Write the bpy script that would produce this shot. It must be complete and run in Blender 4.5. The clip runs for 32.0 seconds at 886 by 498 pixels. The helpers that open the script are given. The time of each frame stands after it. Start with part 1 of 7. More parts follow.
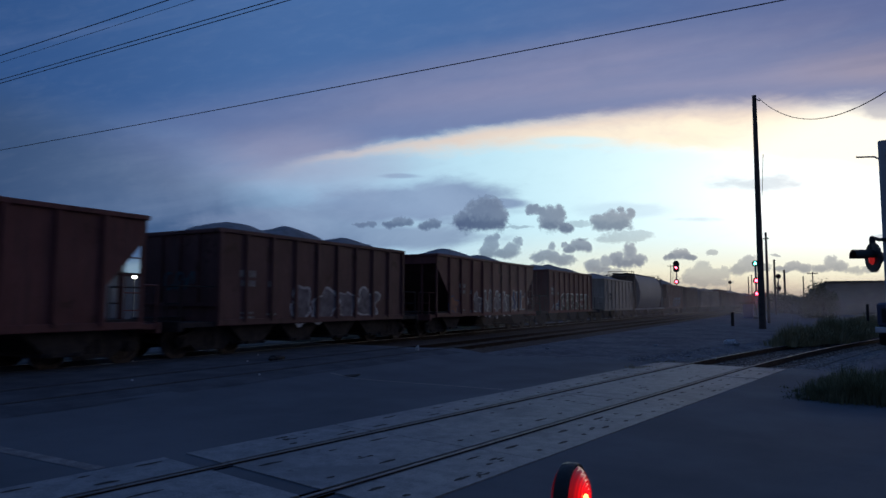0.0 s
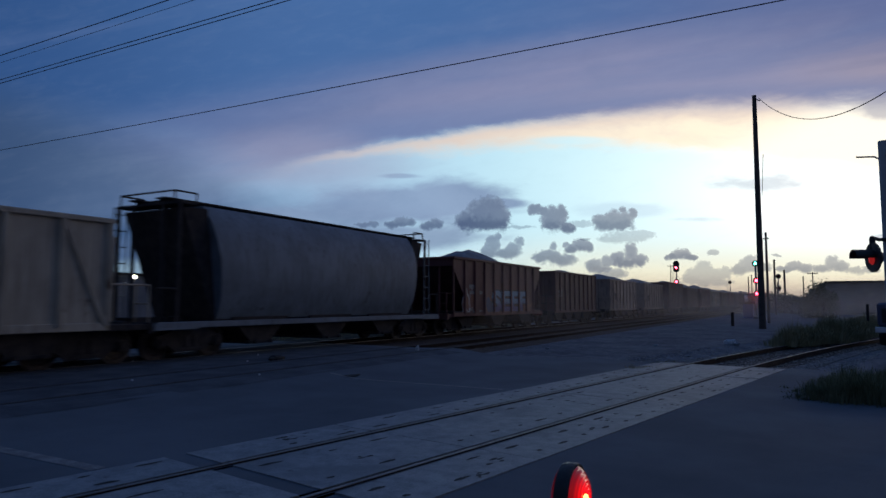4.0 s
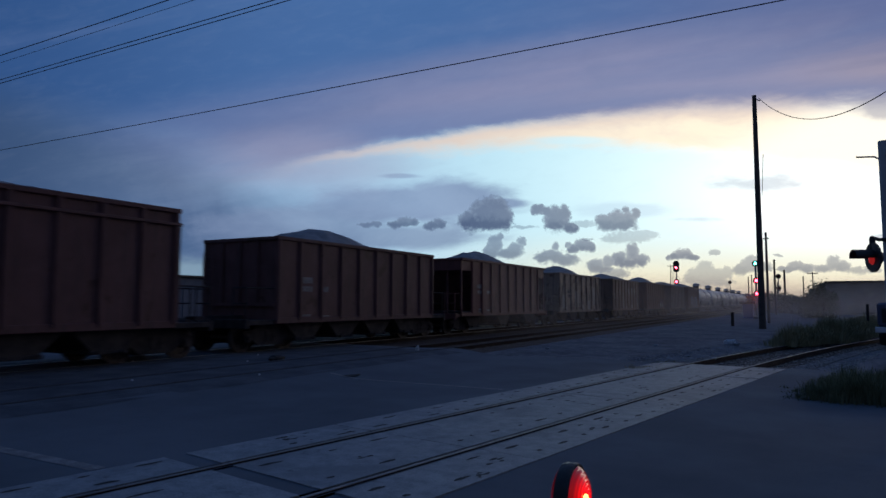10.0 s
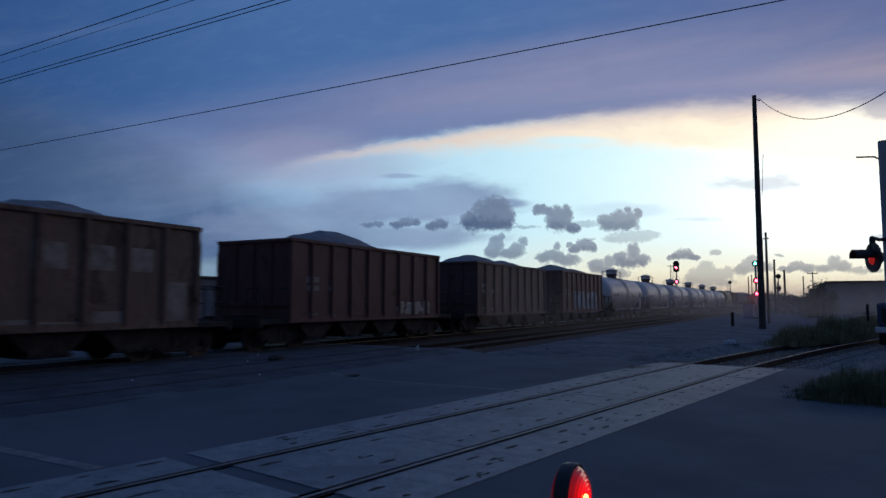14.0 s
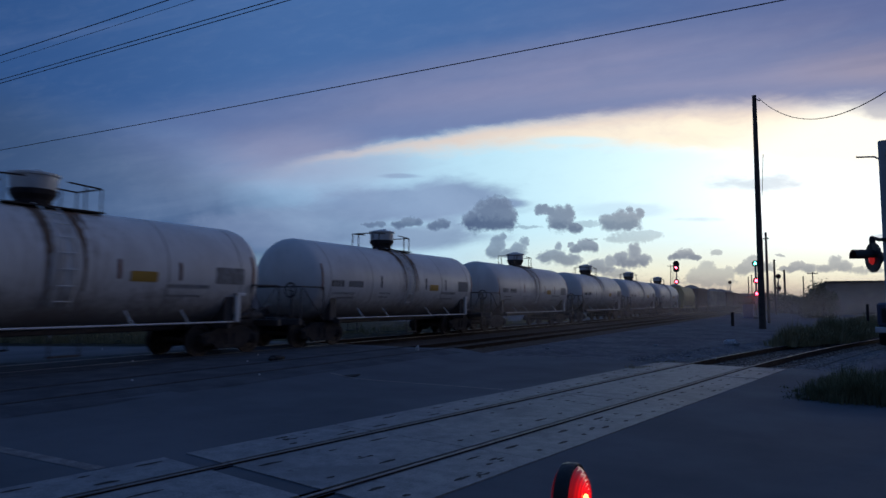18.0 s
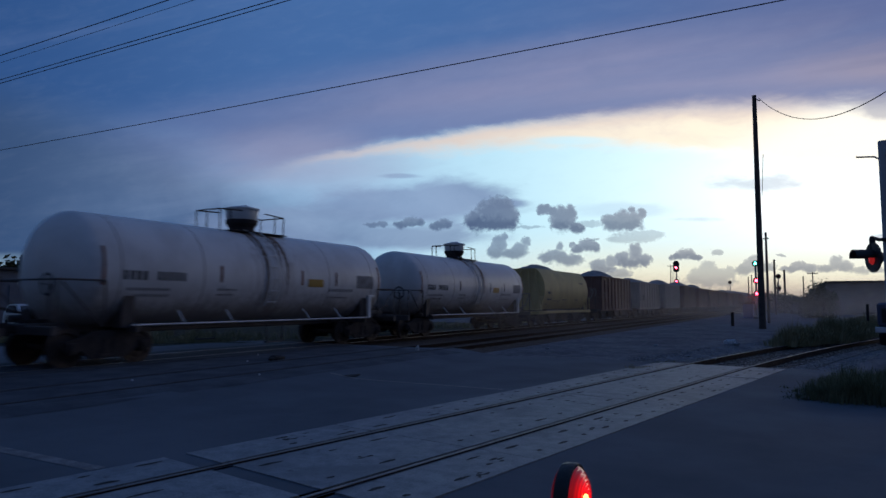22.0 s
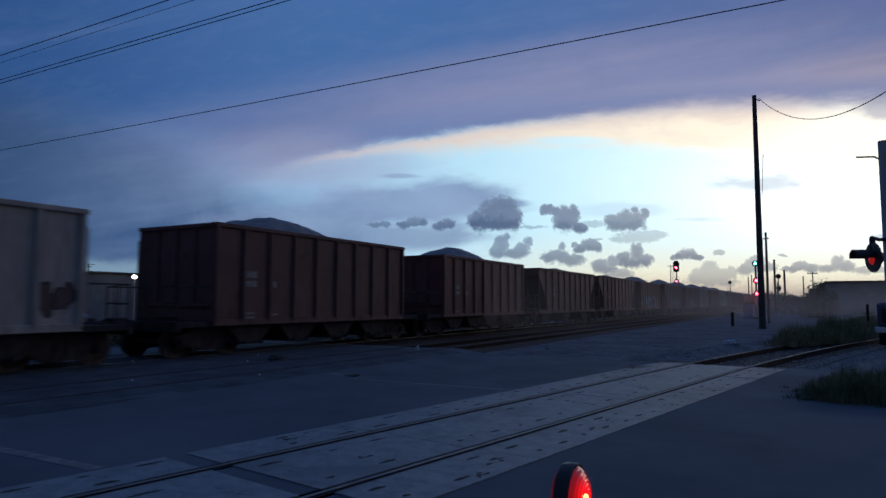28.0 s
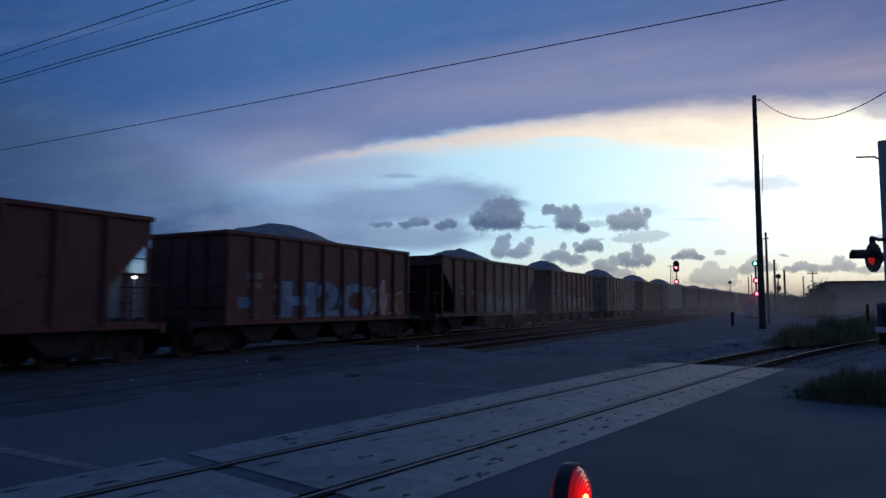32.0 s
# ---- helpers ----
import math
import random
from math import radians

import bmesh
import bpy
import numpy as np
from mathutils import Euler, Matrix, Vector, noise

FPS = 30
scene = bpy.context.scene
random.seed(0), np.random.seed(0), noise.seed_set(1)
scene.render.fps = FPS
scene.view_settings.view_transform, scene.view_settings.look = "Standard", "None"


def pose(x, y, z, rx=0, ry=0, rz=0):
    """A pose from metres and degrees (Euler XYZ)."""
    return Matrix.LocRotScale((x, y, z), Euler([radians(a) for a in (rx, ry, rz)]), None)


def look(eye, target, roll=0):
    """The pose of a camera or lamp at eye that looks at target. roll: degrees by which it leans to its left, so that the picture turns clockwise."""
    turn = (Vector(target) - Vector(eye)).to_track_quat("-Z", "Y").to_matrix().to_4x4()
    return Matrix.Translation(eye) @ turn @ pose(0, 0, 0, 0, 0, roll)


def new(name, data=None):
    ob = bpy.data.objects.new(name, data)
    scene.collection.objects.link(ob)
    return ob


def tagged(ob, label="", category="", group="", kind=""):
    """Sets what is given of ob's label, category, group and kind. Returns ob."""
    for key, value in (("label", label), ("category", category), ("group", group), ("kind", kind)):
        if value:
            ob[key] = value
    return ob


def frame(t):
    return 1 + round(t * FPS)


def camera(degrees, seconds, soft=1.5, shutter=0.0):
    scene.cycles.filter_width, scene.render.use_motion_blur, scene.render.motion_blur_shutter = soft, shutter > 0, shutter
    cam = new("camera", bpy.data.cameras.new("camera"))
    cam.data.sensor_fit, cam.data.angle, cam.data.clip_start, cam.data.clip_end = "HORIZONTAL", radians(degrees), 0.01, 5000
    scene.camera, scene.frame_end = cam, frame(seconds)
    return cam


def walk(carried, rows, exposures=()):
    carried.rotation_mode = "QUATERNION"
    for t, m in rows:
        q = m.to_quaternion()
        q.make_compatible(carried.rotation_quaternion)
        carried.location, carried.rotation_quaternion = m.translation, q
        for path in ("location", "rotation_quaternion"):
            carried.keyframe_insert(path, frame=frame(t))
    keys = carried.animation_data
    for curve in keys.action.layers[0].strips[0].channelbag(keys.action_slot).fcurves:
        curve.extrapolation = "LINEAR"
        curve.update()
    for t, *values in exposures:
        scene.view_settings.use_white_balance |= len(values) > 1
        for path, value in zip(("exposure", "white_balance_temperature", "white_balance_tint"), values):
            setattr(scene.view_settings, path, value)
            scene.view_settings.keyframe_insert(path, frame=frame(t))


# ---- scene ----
# ---- camera and its way: a tripod beside the crossing, at rest ----
EYE = (0.0, 0.0, 1.644)
YAW, PITCH = radians(29.09), radians(4.62)
AIM = (EYE[0] - math.sin(YAW) * math.cos(PITCH), EYE[1] + math.cos(YAW) * math.cos(PITCH), EYE[2] + math.sin(PITCH))
cam = camera(68.0, 32.0, soft=1.5, shutter=0.35)
walk(cam, [(0.0, look(EYE, AIM, 0.116)), (32.0, look(EYE, AIM, 0.116))],
     [(0.0, 0.0, 6580, 10), (12.0, 0.0, 6550, 10), (18.0, 0.0, 6420, 10), (32.0, 0.0, 6310, 10)])

# ---- world: dusk sky, sunk sun to the north-east of the line, cloud deck over it ----
RIGHT = Vector((math.cos(YAW), math.sin(YAW), 0.0))
AHEAD = (Vector(AIM) - Vector(EYE)).normalized()
UP = RIGHT.cross(AHEAD)

world = bpy.data.worlds.new("dusk_sky")
scene.world = world
world.use_nodes = True
WT = world.node_tree
WT.nodes.clear()


class Graph:
    """Small builder of shader arithmetic."""

    def __init__(self, tree):
        self.t = tree

    def node(self, kind):
        return self.t.nodes.new(kind)

    def feed(self, socket, v):
        if isinstance(v, (int, float)):
            socket.default_value = v
        elif isinstance(v, (tuple, list)):
            socket.default_value = (*v, 1.0) if len(socket.default_value) == 4 and len(v) == 3 else v
        else:
            self.t.links.new(v, socket)

    def m(self, op, a, b=0.0, c=0.0, clamp=False):
        n = self.node("ShaderNodeMath")
        n.operation, n.use_clamp = op, clamp
        for s, v in zip(n.inputs, (a, b, c)):
            self.feed(s, v)
        return n.outputs[0]

    def add(self, a, b):
        return self.m("ADD", a, b)

    def sub(self, a, b):
        return self.m("SUBTRACT", a, b)

    def mul(self, a, b):
        return self.m("MULTIPLY", a, b)

    def step(self, lo, hi, v):
        n = self.node("ShaderNodeMapRange")
        n.interpolation_type = "SMOOTHSTEP"
        self.feed(n.inputs["Value"], v)
        self.feed(n.inputs["From Min"], lo)
        self.feed(n.inputs["From Max"], hi)
        return n.outputs["Result"]

    def dot(self, v, d):
        n = self.node("ShaderNodeVectorMath")
        n.operation = "DOT_PRODUCT"
        self.feed(n.inputs[0], v)
        n.inputs[1].default_value = d
        return n.outputs["Value"]

    def vec(self, x, y, z=0.0):
        n = self.node("ShaderNodeCombineXYZ")
        for s, v in zip(n.inputs, (x, y, z)):
            self.feed(s, v)
        return n.outputs[0]

    def noise(self, v, scale, detail=4.0, rough=0.55, warp=0.0):
        n = self.node("ShaderNodeTexNoise")
        self.feed(n.inputs["Vector"], v)
        for k, val in (("Scale", scale), ("Detail", detail), ("Roughness", rough), ("Distortion", warp)):
            n.inputs[k].default_value = val
        return n.outputs["Fac"]

    def mix(self, f, a, b, kind="MIX"):
        n = self.node("ShaderNodeMix")
        n.data_type, n.blend_type = "RGBA", kind
        self.feed(n.inputs["Factor"], f)
        self.feed(n.inputs[6], a)
        self.feed(n.inputs[7], b)
        return n.outputs[2]

    def blob(self, q, r, q0, r0, sq, sr):
        """A soft hump of height one."""
        a = self.mul(self.sub(q, q0), 1.0 / sq)
        b = self.mul(self.sub(r, r0), 1.0 / sr)
        d = self.add(self.mul(a, a), self.mul(b, b))
        return self.m("POWER", 2.718, self.mul(d, -1.0))


def build_sky():
    g = Graph(WT)
    d = g.node("ShaderNodeTexCoord").outputs["Generated"]
    fwd = g.m("MAXIMUM", g.dot(d, AHEAD), 0.22)
    q = g.m("DIVIDE", g.dot(d, RIGHT), fwd)
    r = g.m("DIVIDE", g.dot(d, UP), fwd)
    e = g.add(r, 0.0826)
    slant = g.sub(r, g.mul(q, 0.16))
    wisp = g.noise(g.vec(q, g.mul(slant, 5.0), 1.3), 2.6, 7, 0.58, 0.35)
    veil = g.noise(g.vec(q, g.mul(slant, 9.0), 7.7), 1.7, 5, 0.5, 0.5)
    puff = g.noise(g.vec(q, g.mul(r, 2.0), 4.0), 4.2, 8, 0.58, 0.5)
    fine = g.noise(g.vec(q, g.mul(r, 2.6), 9.0), 13.0, 6, 0.62, 0.3)
    wsp, pff, fin, vel = (g.sub(v, 0.5) for v in (wisp, puff, fine, veil))
    # clear air, brightening towards the sunk sun
    glow = g.step(-0.44, 0.32, g.add(q, g.mul(pff, 0.08)))
    clear = g.mix(glow, (0.27, 0.46, 0.73), (0.60, 0.90, 1.00))
    hot = g.blob(q, r, 0.63, 0.085, 0.30, 0.14)
    clear = g.mix(hot, clear, (1.30, 1.33, 1.30))
    low = g.mul(g.step(0.130, 0.015, e), g.step(-0.14, 0.32, q))
    clear = g.mix(g.mul(low, 0.92), clear, g.mix(g.step(0.010, 0.055, e), (0.66, 0.51, 0.39), (0.96, 0.84, 0.56)))
    # smooth slate bank in the west, its lower edge lighter
    west = g.step(-0.08, -0.40, g.add(q, g.add(g.mul(pff, 0.22), g.mul(g.sub(r, 0.05), 0.7))))
    slate = g.mix(g.step(0.36, 0.66, g.add(g.mul(veil, 0.6), g.mul(puff, 0.4))), (0.052, 0.108, 0.235), (0.115, 0.185, 0.335))
    slate = g.mix(g.step(-0.42, -0.70, q), slate, (0.040, 0.082, 0.185))
    slate = g.mix(g.mul(g.blob(q, r, -0.22, 0.125, 0.22, 0.05), 0.6), slate, (0.27, 0.33, 0.48))
    col = g.mix(west, clear, slate)
    gap = g.mul(g.step(0.078, 0.055, g.add(e, g.mul(fin, 0.03))), g.step(-0.12, -0.30, q))
    col = g.mix(g.mul(gap, 0.62), col, (0.28, 0.42, 0.52))
    # grey-blue layers in the middle, ragged, over a lighter gap
    grain = g.add(g.mul(wsp, 0.9), g.add(g.mul(fin, 0.55), g.mul(pff, 0.35)))
    for spots, k, tone in ((((-0.058, 0.069, 0.150, 0.026), (0.020, 0.083, 0.085, 0.026), (0.080, 0.070, 0.045, 0.010)), 0.88, 1.0),
                           (((-0.075, 0.018, 0.120, 0.018), (-0.010, 0.020, 0.042, 0.006), (-0.22, 0.030, 0.16, 0.035)), 0.80, 0.9),
                           (((-0.065, 0.111, 0.030, 0.004),), 0.6, 1.05), (((0.28, 0.060, 0.075, 0.012),), 0.25, 1.3)):
        hump = None
        for q0, r0, sq, sr in spots:
            h = g.blob(q, r, q0, r0, sq * 1.1, sr * 1.1)
            hump = h if hump is None else g.m("MAXIMUM", hump, h)
        f = g.step(0.20, 0.80, g.add(hump, g.mul(grain, 1.25)))
        shade = g.mix(g.step(0.35, 0.65, puff), tuple(c * tone for c in (0.172, 0.248, 0.425)), tuple(c * tone for c in (0.240, 0.325, 0.512)))
        col = g.mix(g.mul(f, k), col, shade)
    # thin grey wisps before the bright gap
    for q0, r0, sq, sr, k in ((0.487, 0.102, 0.105, 0.015, 0.48), (0.67, 0.020, 0.035, 0.007, 0.6), (0.385, 0.046, 0.05, 0.005, 0.3)):
        f = g.step(0.34, 0.90, g.add(g.blob(q, r, q0, r0, sq, sr), g.add(g.mul(fin, 1.6), g.mul(pff, 0.4))))
        col = g.mix(g.mul(f, k), col, (0.36, 0.42, 0.53))
    # the deck: slate lip, pink belly, blue above
    qp = g.m("MAXIMUM", q, 0.0)
    top = g.add(g.add(0.167, g.mul(g.mul(qp, g.sub(0.70, qp)), 0.022)), g.add(g.mul(q, 0.148), g.mul(g.mul(q, q), -0.125)))
    lip = g.add(0.151, g.add(g.mul(q, 0.072), g.mul(g.mul(q, q), -0.19)))
    rn = g.add(r, g.add(g.mul(wsp, 0.040), g.add(g.mul(fin, 0.022), g.mul(pff, 0.02))))
    t = g.sub(g.add(r, g.mul(wsp, 0.05)), top)
    wide = g.step(0.05, 0.6, q)
    deck = g.step(g.sub(top, g.add(0.014, g.mul(wide, 0.020))), g.add(top, g.add(0.014, g.mul(wide, 0.010))), rn)
    slate_lip = g.mix(g.step(-0.35, 0.5, q), (0.140, 0.212, 0.420), (0.235, 0.265, 0.435))
    pink = g.mix(g.step(-0.45, 0.35, q), (0.145, 0.200, 0.390), (0.280, 0.288, 0.450))
    pink = g.mix(g.step(0.40, 0.72, q), pink, (0.335, 0.305, 0.41))
    pink = g.mix(g.mul(g.step(0.44, 0.70, puff), 0.45), pink, g.mix(g.step(-0.4, 0.5, q), (0.115, 0.175, 0.36), (0.25, 0.27, 0.42)))
    blue = g.mix(g.step(-0.72, -0.15, q), (0.030, 0.087, 0.245), (0.062, 0.148, 0.360))
    blue = g.mix(g.step(-0.05, 0.75, q), blue, (0.130, 0.165, 0.335))
    body = g.mix(g.step(0.010, 0.072, t), slate_lip, pink)
    body = g.mix(g.step(0.050, 0.165, g.add(t, g.mul(vel, 0.07))), body, blue)
    body = g.mix(g.mul(g.step(0.50, 0.78, veil), 0.30), body, (0.13, 0.20, 0.40))
    body = g.mix(g.mul(g.step(0.50, 0.22, veil), 0.28), body, (0.045, 0.10, 0.26))
    deck = g.mul(deck, g.step(-0.52, -0.12, g.add(q, g.mul(g.sub(r, 0.12), 3.2))))
    col = g.mix(deck, col, body)
    rosy = g.add(g.blob(q, r, -0.20, 0.135, 0.20, 0.055), g.mul(wsp, 0.7))
    col = g.mix(g.mul(g.step(0.25, 0.95, rosy), 0.55), col, (0.335, 0.335, 0.475))
    airy = g.add(g.blob(q, r, -0.14, 0.075, 0.20, 0.065), g.mul(pff, 0.6))
    col = g.mix(g.mul(g.step(0.30, 1.0, airy), 0.22), col, (0.34, 0.50, 0.72))
    # the lit streak under the lip
    band = g.mul(g.step(g.sub(lip, 0.012), g.add(lip, 0.010), rn), g.step(g.add(top, g.add(0.006, g.mul(g.step(-0.1, 0.5, q), 0.026))), g.sub(top, 0.010), rn))
    band = g.mul(band, g.step(-0.28, -0.15, q))
    hole = g.step(0.40, 0.85, g.add(g.blob(q, r, 0.195, 0.166, 0.085, 0.010), g.mul(fin, 0.6)))
    band = g.mul(band, g.sub(1.0, g.mul(hole, 0.7)))
    core = g.step(0.0, 0.030, g.sub(g.add(top, 0.004), rn))
    lipcol = g.mix(g.step(-0.15, 0.45, q), (0.72, 0.60, 0.54), g.mix(core, (0.86, 0.70, 0.60), (1.12, 0.97, 0.74)))
    lipcol = g.mix(g.mul(g.step(0.40, 0.70, fine), 0.55), lipcol, g.mix(0.6, lipcol, (0.80, 0.66, 0.60)))
    lipcol = g.mix(g.step(0.36, 0.54, g.sub(q, g.mul(g.sub(r, 0.16), 2.2))), lipcol, (1.2, 1.12, 0.95))
    col = g.mix(g.mul(band, 0.92), col, lipcol)
    lively = g.noise(g.vec(q, g.mul(slant, 3.0), 2.2), 22.0, 6, 0.62, 0.4)
    col = g.mix(g.mul(g.step(0.42, 0.80, lively), 0.06), col, g.mix(0.5, col, (0.45, 0.52, 0.66)))
    col = g.mix(g.mul(g.step(0.56, 0.22, lively), 0.07), col, g.mix(0.45, col, (0.04, 0.07, 0.16)))
    dark = g.step(0.40, 0.85, g.add(g.blob(q, r, 0.68, 0.215, 0.08, 0.024), g.mul(fin, 0.9)))
    col = g.mix(g.mul(dark, 0.6), col, (0.32, 0.32, 0.42))
    # round behind and overhead
    away = g.step(0.30, -0.1, g.dot(d, AHEAD))
    high = g.step(0.05, 0.75, g.dot(d, (0.0, 0.0, 1.0)))
    col = g.mix(away, col, g.mix(high, (0.078, 0.084, 0.118), (0.032, 0.090, 0.245)))
    bg = g.node("ShaderNodeBackground")
    g.feed(bg.inputs["Color"], col)
    bg.inputs["Strength"].default_value = 1.0
    out = g.node("ShaderNodeOutputWorld")
    WT.links.new(bg.outputs[0], out.inputs[0])


build_sky()
sun = new("sun", bpy.data.lights.new("sun", "SUN"))
sun.data.energy, sun.data.angle, sun.data.color = 0.12, radians(14), (1.0, 0.86, 0.68)
sun.matrix_world = look((30, 60, 12), (0, 0, 0))

# ---- materials ----


def material(name, rough=0.7, metal=0.0, spec=0.5):
    mat = bpy.data.materials.new(name)
    mat.use_nodes = True
    g = Graph(mat.node_tree)
    b = mat.node_tree.nodes["Principled BSDF"]
    b.inputs["Roughness"].default_value, b.inputs["Metallic"].default_value = rough, metal
    b.inputs["Specular IOR Level"].default_value = spec
    return mat, g, b


def bump(g, b, h, strength=0.4, dist=0.01):
    n = g.node("ShaderNodeBump")
    n.inputs["Strength"].default_value, n.inputs["Distance"].default_value = strength, dist
    g.feed(n.inputs["Height"], h)
    g.t.links.new(n.outputs[0], b.inputs["Normal"])


def local(g, per_object=True):
    co = g.node("ShaderNodeTexCoord").outputs["Object"]
    if not per_object:
        return co
    n = g.node("ShaderNodeVectorMath")
    n.operation = "ADD"
    g.feed(n.inputs[0], co)
    k = g.mul(g.node("ShaderNodeObjectInfo").outputs["Random"], 37.0)
    g.feed(n.inputs[1], g.vec(k, k, 0.0))
    return n.outputs[0]


def stretch(g, v, s):
    n = g.node("ShaderNodeVectorMath")
    n.operation = "MULTIPLY"
    g.feed(n.inputs[0], v)
    n.inputs[1].default_value = s
    return n.outputs[0]


def mottled(name, a, b2, scale=3.0, rough=0.8, metal=0.0, fine=40.0, bump_d=0.006, spec=0.4, per_object=True):
    """Two tones in blotches with a fine grain and relief."""
    mat, g, b = material(name, rough, metal, spec)
    co = local(g, per_object)
    big = g.noise(co, scale, 5, 0.6)
    grain = g.noise(co, fine, 3, 0.6)
    f = g.step(0.35, 0.66, g.add(g.mul(big, 0.75), g.mul(grain, 0.25)))
    g.feed(b.inputs["Base Color"], g.mix(f, a, b2))
    g.feed(b.inputs["Roughness"], g.add(rough - 0.1, g.mul(grain, 0.2)))
    bump(g, b, grain, 0.5, bump_d)
    return mat


def wagon_paint(name, base, rust=(0.10, 0.040, 0.022), worn=0.45, rough=0.62, dirt=(0.05, 0.042, 0.038), runs=0.65):
    """Old wagon paint: faded in blotches, rust scabs with streaks under them, grime run down from the top, dust caught low."""
    mat, g, b = material(name, rough, 0.0, 0.35)
    co = local(g)
    big = g.noise(co, 0.9, 5, 0.6, 0.3)
    spots = g.noise(co, 6.0, 6, 0.68)
    scab = g.noise(stretch(g, co, (1.0, 1.0, 0.6)), 1.5, 7, 0.66, 0.7)
    run = g.noise(stretch(g, co, (5.0, 5.0, 0.35)), 2.0, 5, 0.62)
    streak = g.noise(stretch(g, co, (9.0, 9.0, 0.5)), 1.6, 5, 0.6)
    col = g.mix(g.step(0.3, 0.75, big), base, tuple(min(1, c * 1.40 + 0.01) for c in base))
    col = g.mix(g.step(0.78 - worn * 0.5, 0.86 - worn * 0.25, g.add(g.mul(spots, 0.6), g.mul(big, 0.4))), col, rust)
    col = g.mix(g.mul(g.step(0.70 - worn * 0.26, 0.75 - worn * 0.24, scab), 0.82), col, tuple(c * 0.62 for c in rust))
    col = g.mix(g.mul(g.step(0.46, 0.72, run), runs), col, dirt)
    col = g.mix(g.mul(g.step(0.58, 0.74, streak), 0.35), col, tuple(min(1, c * 1.9 + 0.012) for c in base))
    g.feed(b.inputs["Base Color"], col)
    g.feed(b.inputs["Roughness"], g.add(rough - 0.12, g.mul(spots, 0.3)))
    bump(g, b, g.add(spots, g.add(g.mul(big, 0.1), g.mul(scab, 0.4))), 0.35, 0.010)
    return mat


def glowing(name, colour, strength, base=(0.2, 0.01, 0.01)):
    mat, g, b = material(name, 0.25)
    b.inputs["Base Color"].default_value = (*base, 1)
    b.inputs["Emission Color"].default_value = (*colour, 1)
    b.inputs["Emission Strength"].default_value = strength
    return mat


RUST_RED = wagon_paint("oxide_red_wagon_paint", (0.118, 0.039, 0.035), dirt=(0.056, 0.033, 0.031))
RUST_BROWN = wagon_paint("brown_wagon_paint", (0.098, 0.040, 0.037), dirt=(0.056, 0.034, 0.032))
DARK_RED = wagon_paint("dark_red_wagon_paint", (0.105, 0.020, 0.020), worn=0.3)
DARK_GREY = wagon_paint("dark_grey_wagon_paint", (0.086, 0.048, 0.045), worn=0.4, dirt=(0.048, 0.034, 0.033))
TAN_BROWN = wagon_paint("tan_brown_wagon_paint", (0.145, 0.088, 0.064), worn=0.55, rust=(0.095, 0.048, 0.030), dirt=(0.075, 0.052, 0.040))
CREAM = wagon_paint("cream_wagon_paint", (0.325, 0.280, 0.220), worn=0.22, dirt=(0.16, 0.13, 0.10))
TAN = wagon_paint("rust_stained_tan_paint", (0.235, 0.175, 0.130), worn=0.60, rust=(0.115, 0.050, 0.03))
ROSE_TAN = wagon_paint("rosy_tan_wagon_paint", (0.250, 0.185, 0.145), worn=0.44, rust=(0.12, 0.062, 0.042), dirt=(0.13, 0.092, 0.075))
WHITE_GREY = wagon_paint("pale_grey_wagon_paint", (0.300, 0.270, 0.235), worn=0.20, dirt=(0.18, 0.155, 0.135))
YELLOW = wagon_paint("yellow_green_wagon_paint", (0.37, 0.285, 0.105), worn=0.04, dirt=(0.21, 0.165, 0.075), runs=0.4)
GREY_BLUE = wagon_paint("grey_blue_wagon_paint", (0.135, 0.160, 0.185), worn=0.22, rust=(0.075, 0.07, 0.07), dirt=(0.075, 0.083, 0.093), runs=0.6)
TANK_WHITE = wagon_paint("white_tank_paint", (0.56, 0.55, 0.53), worn=0.03, rough=0.45, dirt=(0.24, 0.20, 0.17), runs=0.16)
TANK_GRIME = wagon_paint("sooty_tank_underframe", (0.062, 0.052, 0.050), worn=0.3)


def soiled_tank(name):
    """White tank paint: brown grime and underside shade coloured into the lower flanks, grime washed down below the
    hatch.
    """
    mat, g, b = material(name, 0.42, 0.0, 0.4)
    co = local(g)
    sep = g.node("ShaderNodeSeparateXYZ")
    g.feed(sep.inputs[0], g.node("ShaderNodeTexCoord").outputs["Object"])
    y, z = sep.outputs[1], sep.outputs[2]
    big = g.noise(co, 0.7, 5, 0.6, 0.4)
    fine = g.noise(co, 5.0, 6, 0.66)
    run = g.noise(stretch(g, co, (3.0, 3.0, 0.25)), 2.2, 5, 0.62)
    col = g.mix(g.step(0.30, 0.72, big), (0.68, 0.665, 0.645), (0.56, 0.54, 0.52))
    # by height: brown grime together with the shade of the belly
    grime_shade = g.step(1.95, 0.95, g.add(z, g.mul(g.sub(g.add(g.mul(big, 0.6), g.mul(fine, 0.5)), 0.55), 2.2)))
    col = g.mix(g.mul(grime_shade, 0.72), col, (0.13, 0.098, 0.082))
    near = g.step(1.5, 0.25, g.m("ABSOLUTE", g.sub(y, 0.1)))
    col = g.mix(g.mul(g.mul(g.step(0.40, 0.68, run), near), 0.55), col, (0.26, 0.20, 0.155))
    col = g.mix(g.mul(g.step(0.54, 0.78, run), 0.22), col, (0.22, 0.185, 0.16))
    g.feed(b.inputs["Base Color"], col)
    g.feed(b.inputs["Roughness"], g.add(0.34, g.mul(fine, 0.28)))
    bump(g, b, g.add(fine, g.mul(big, 0.3)), 0.2, 0.006)
    return mat


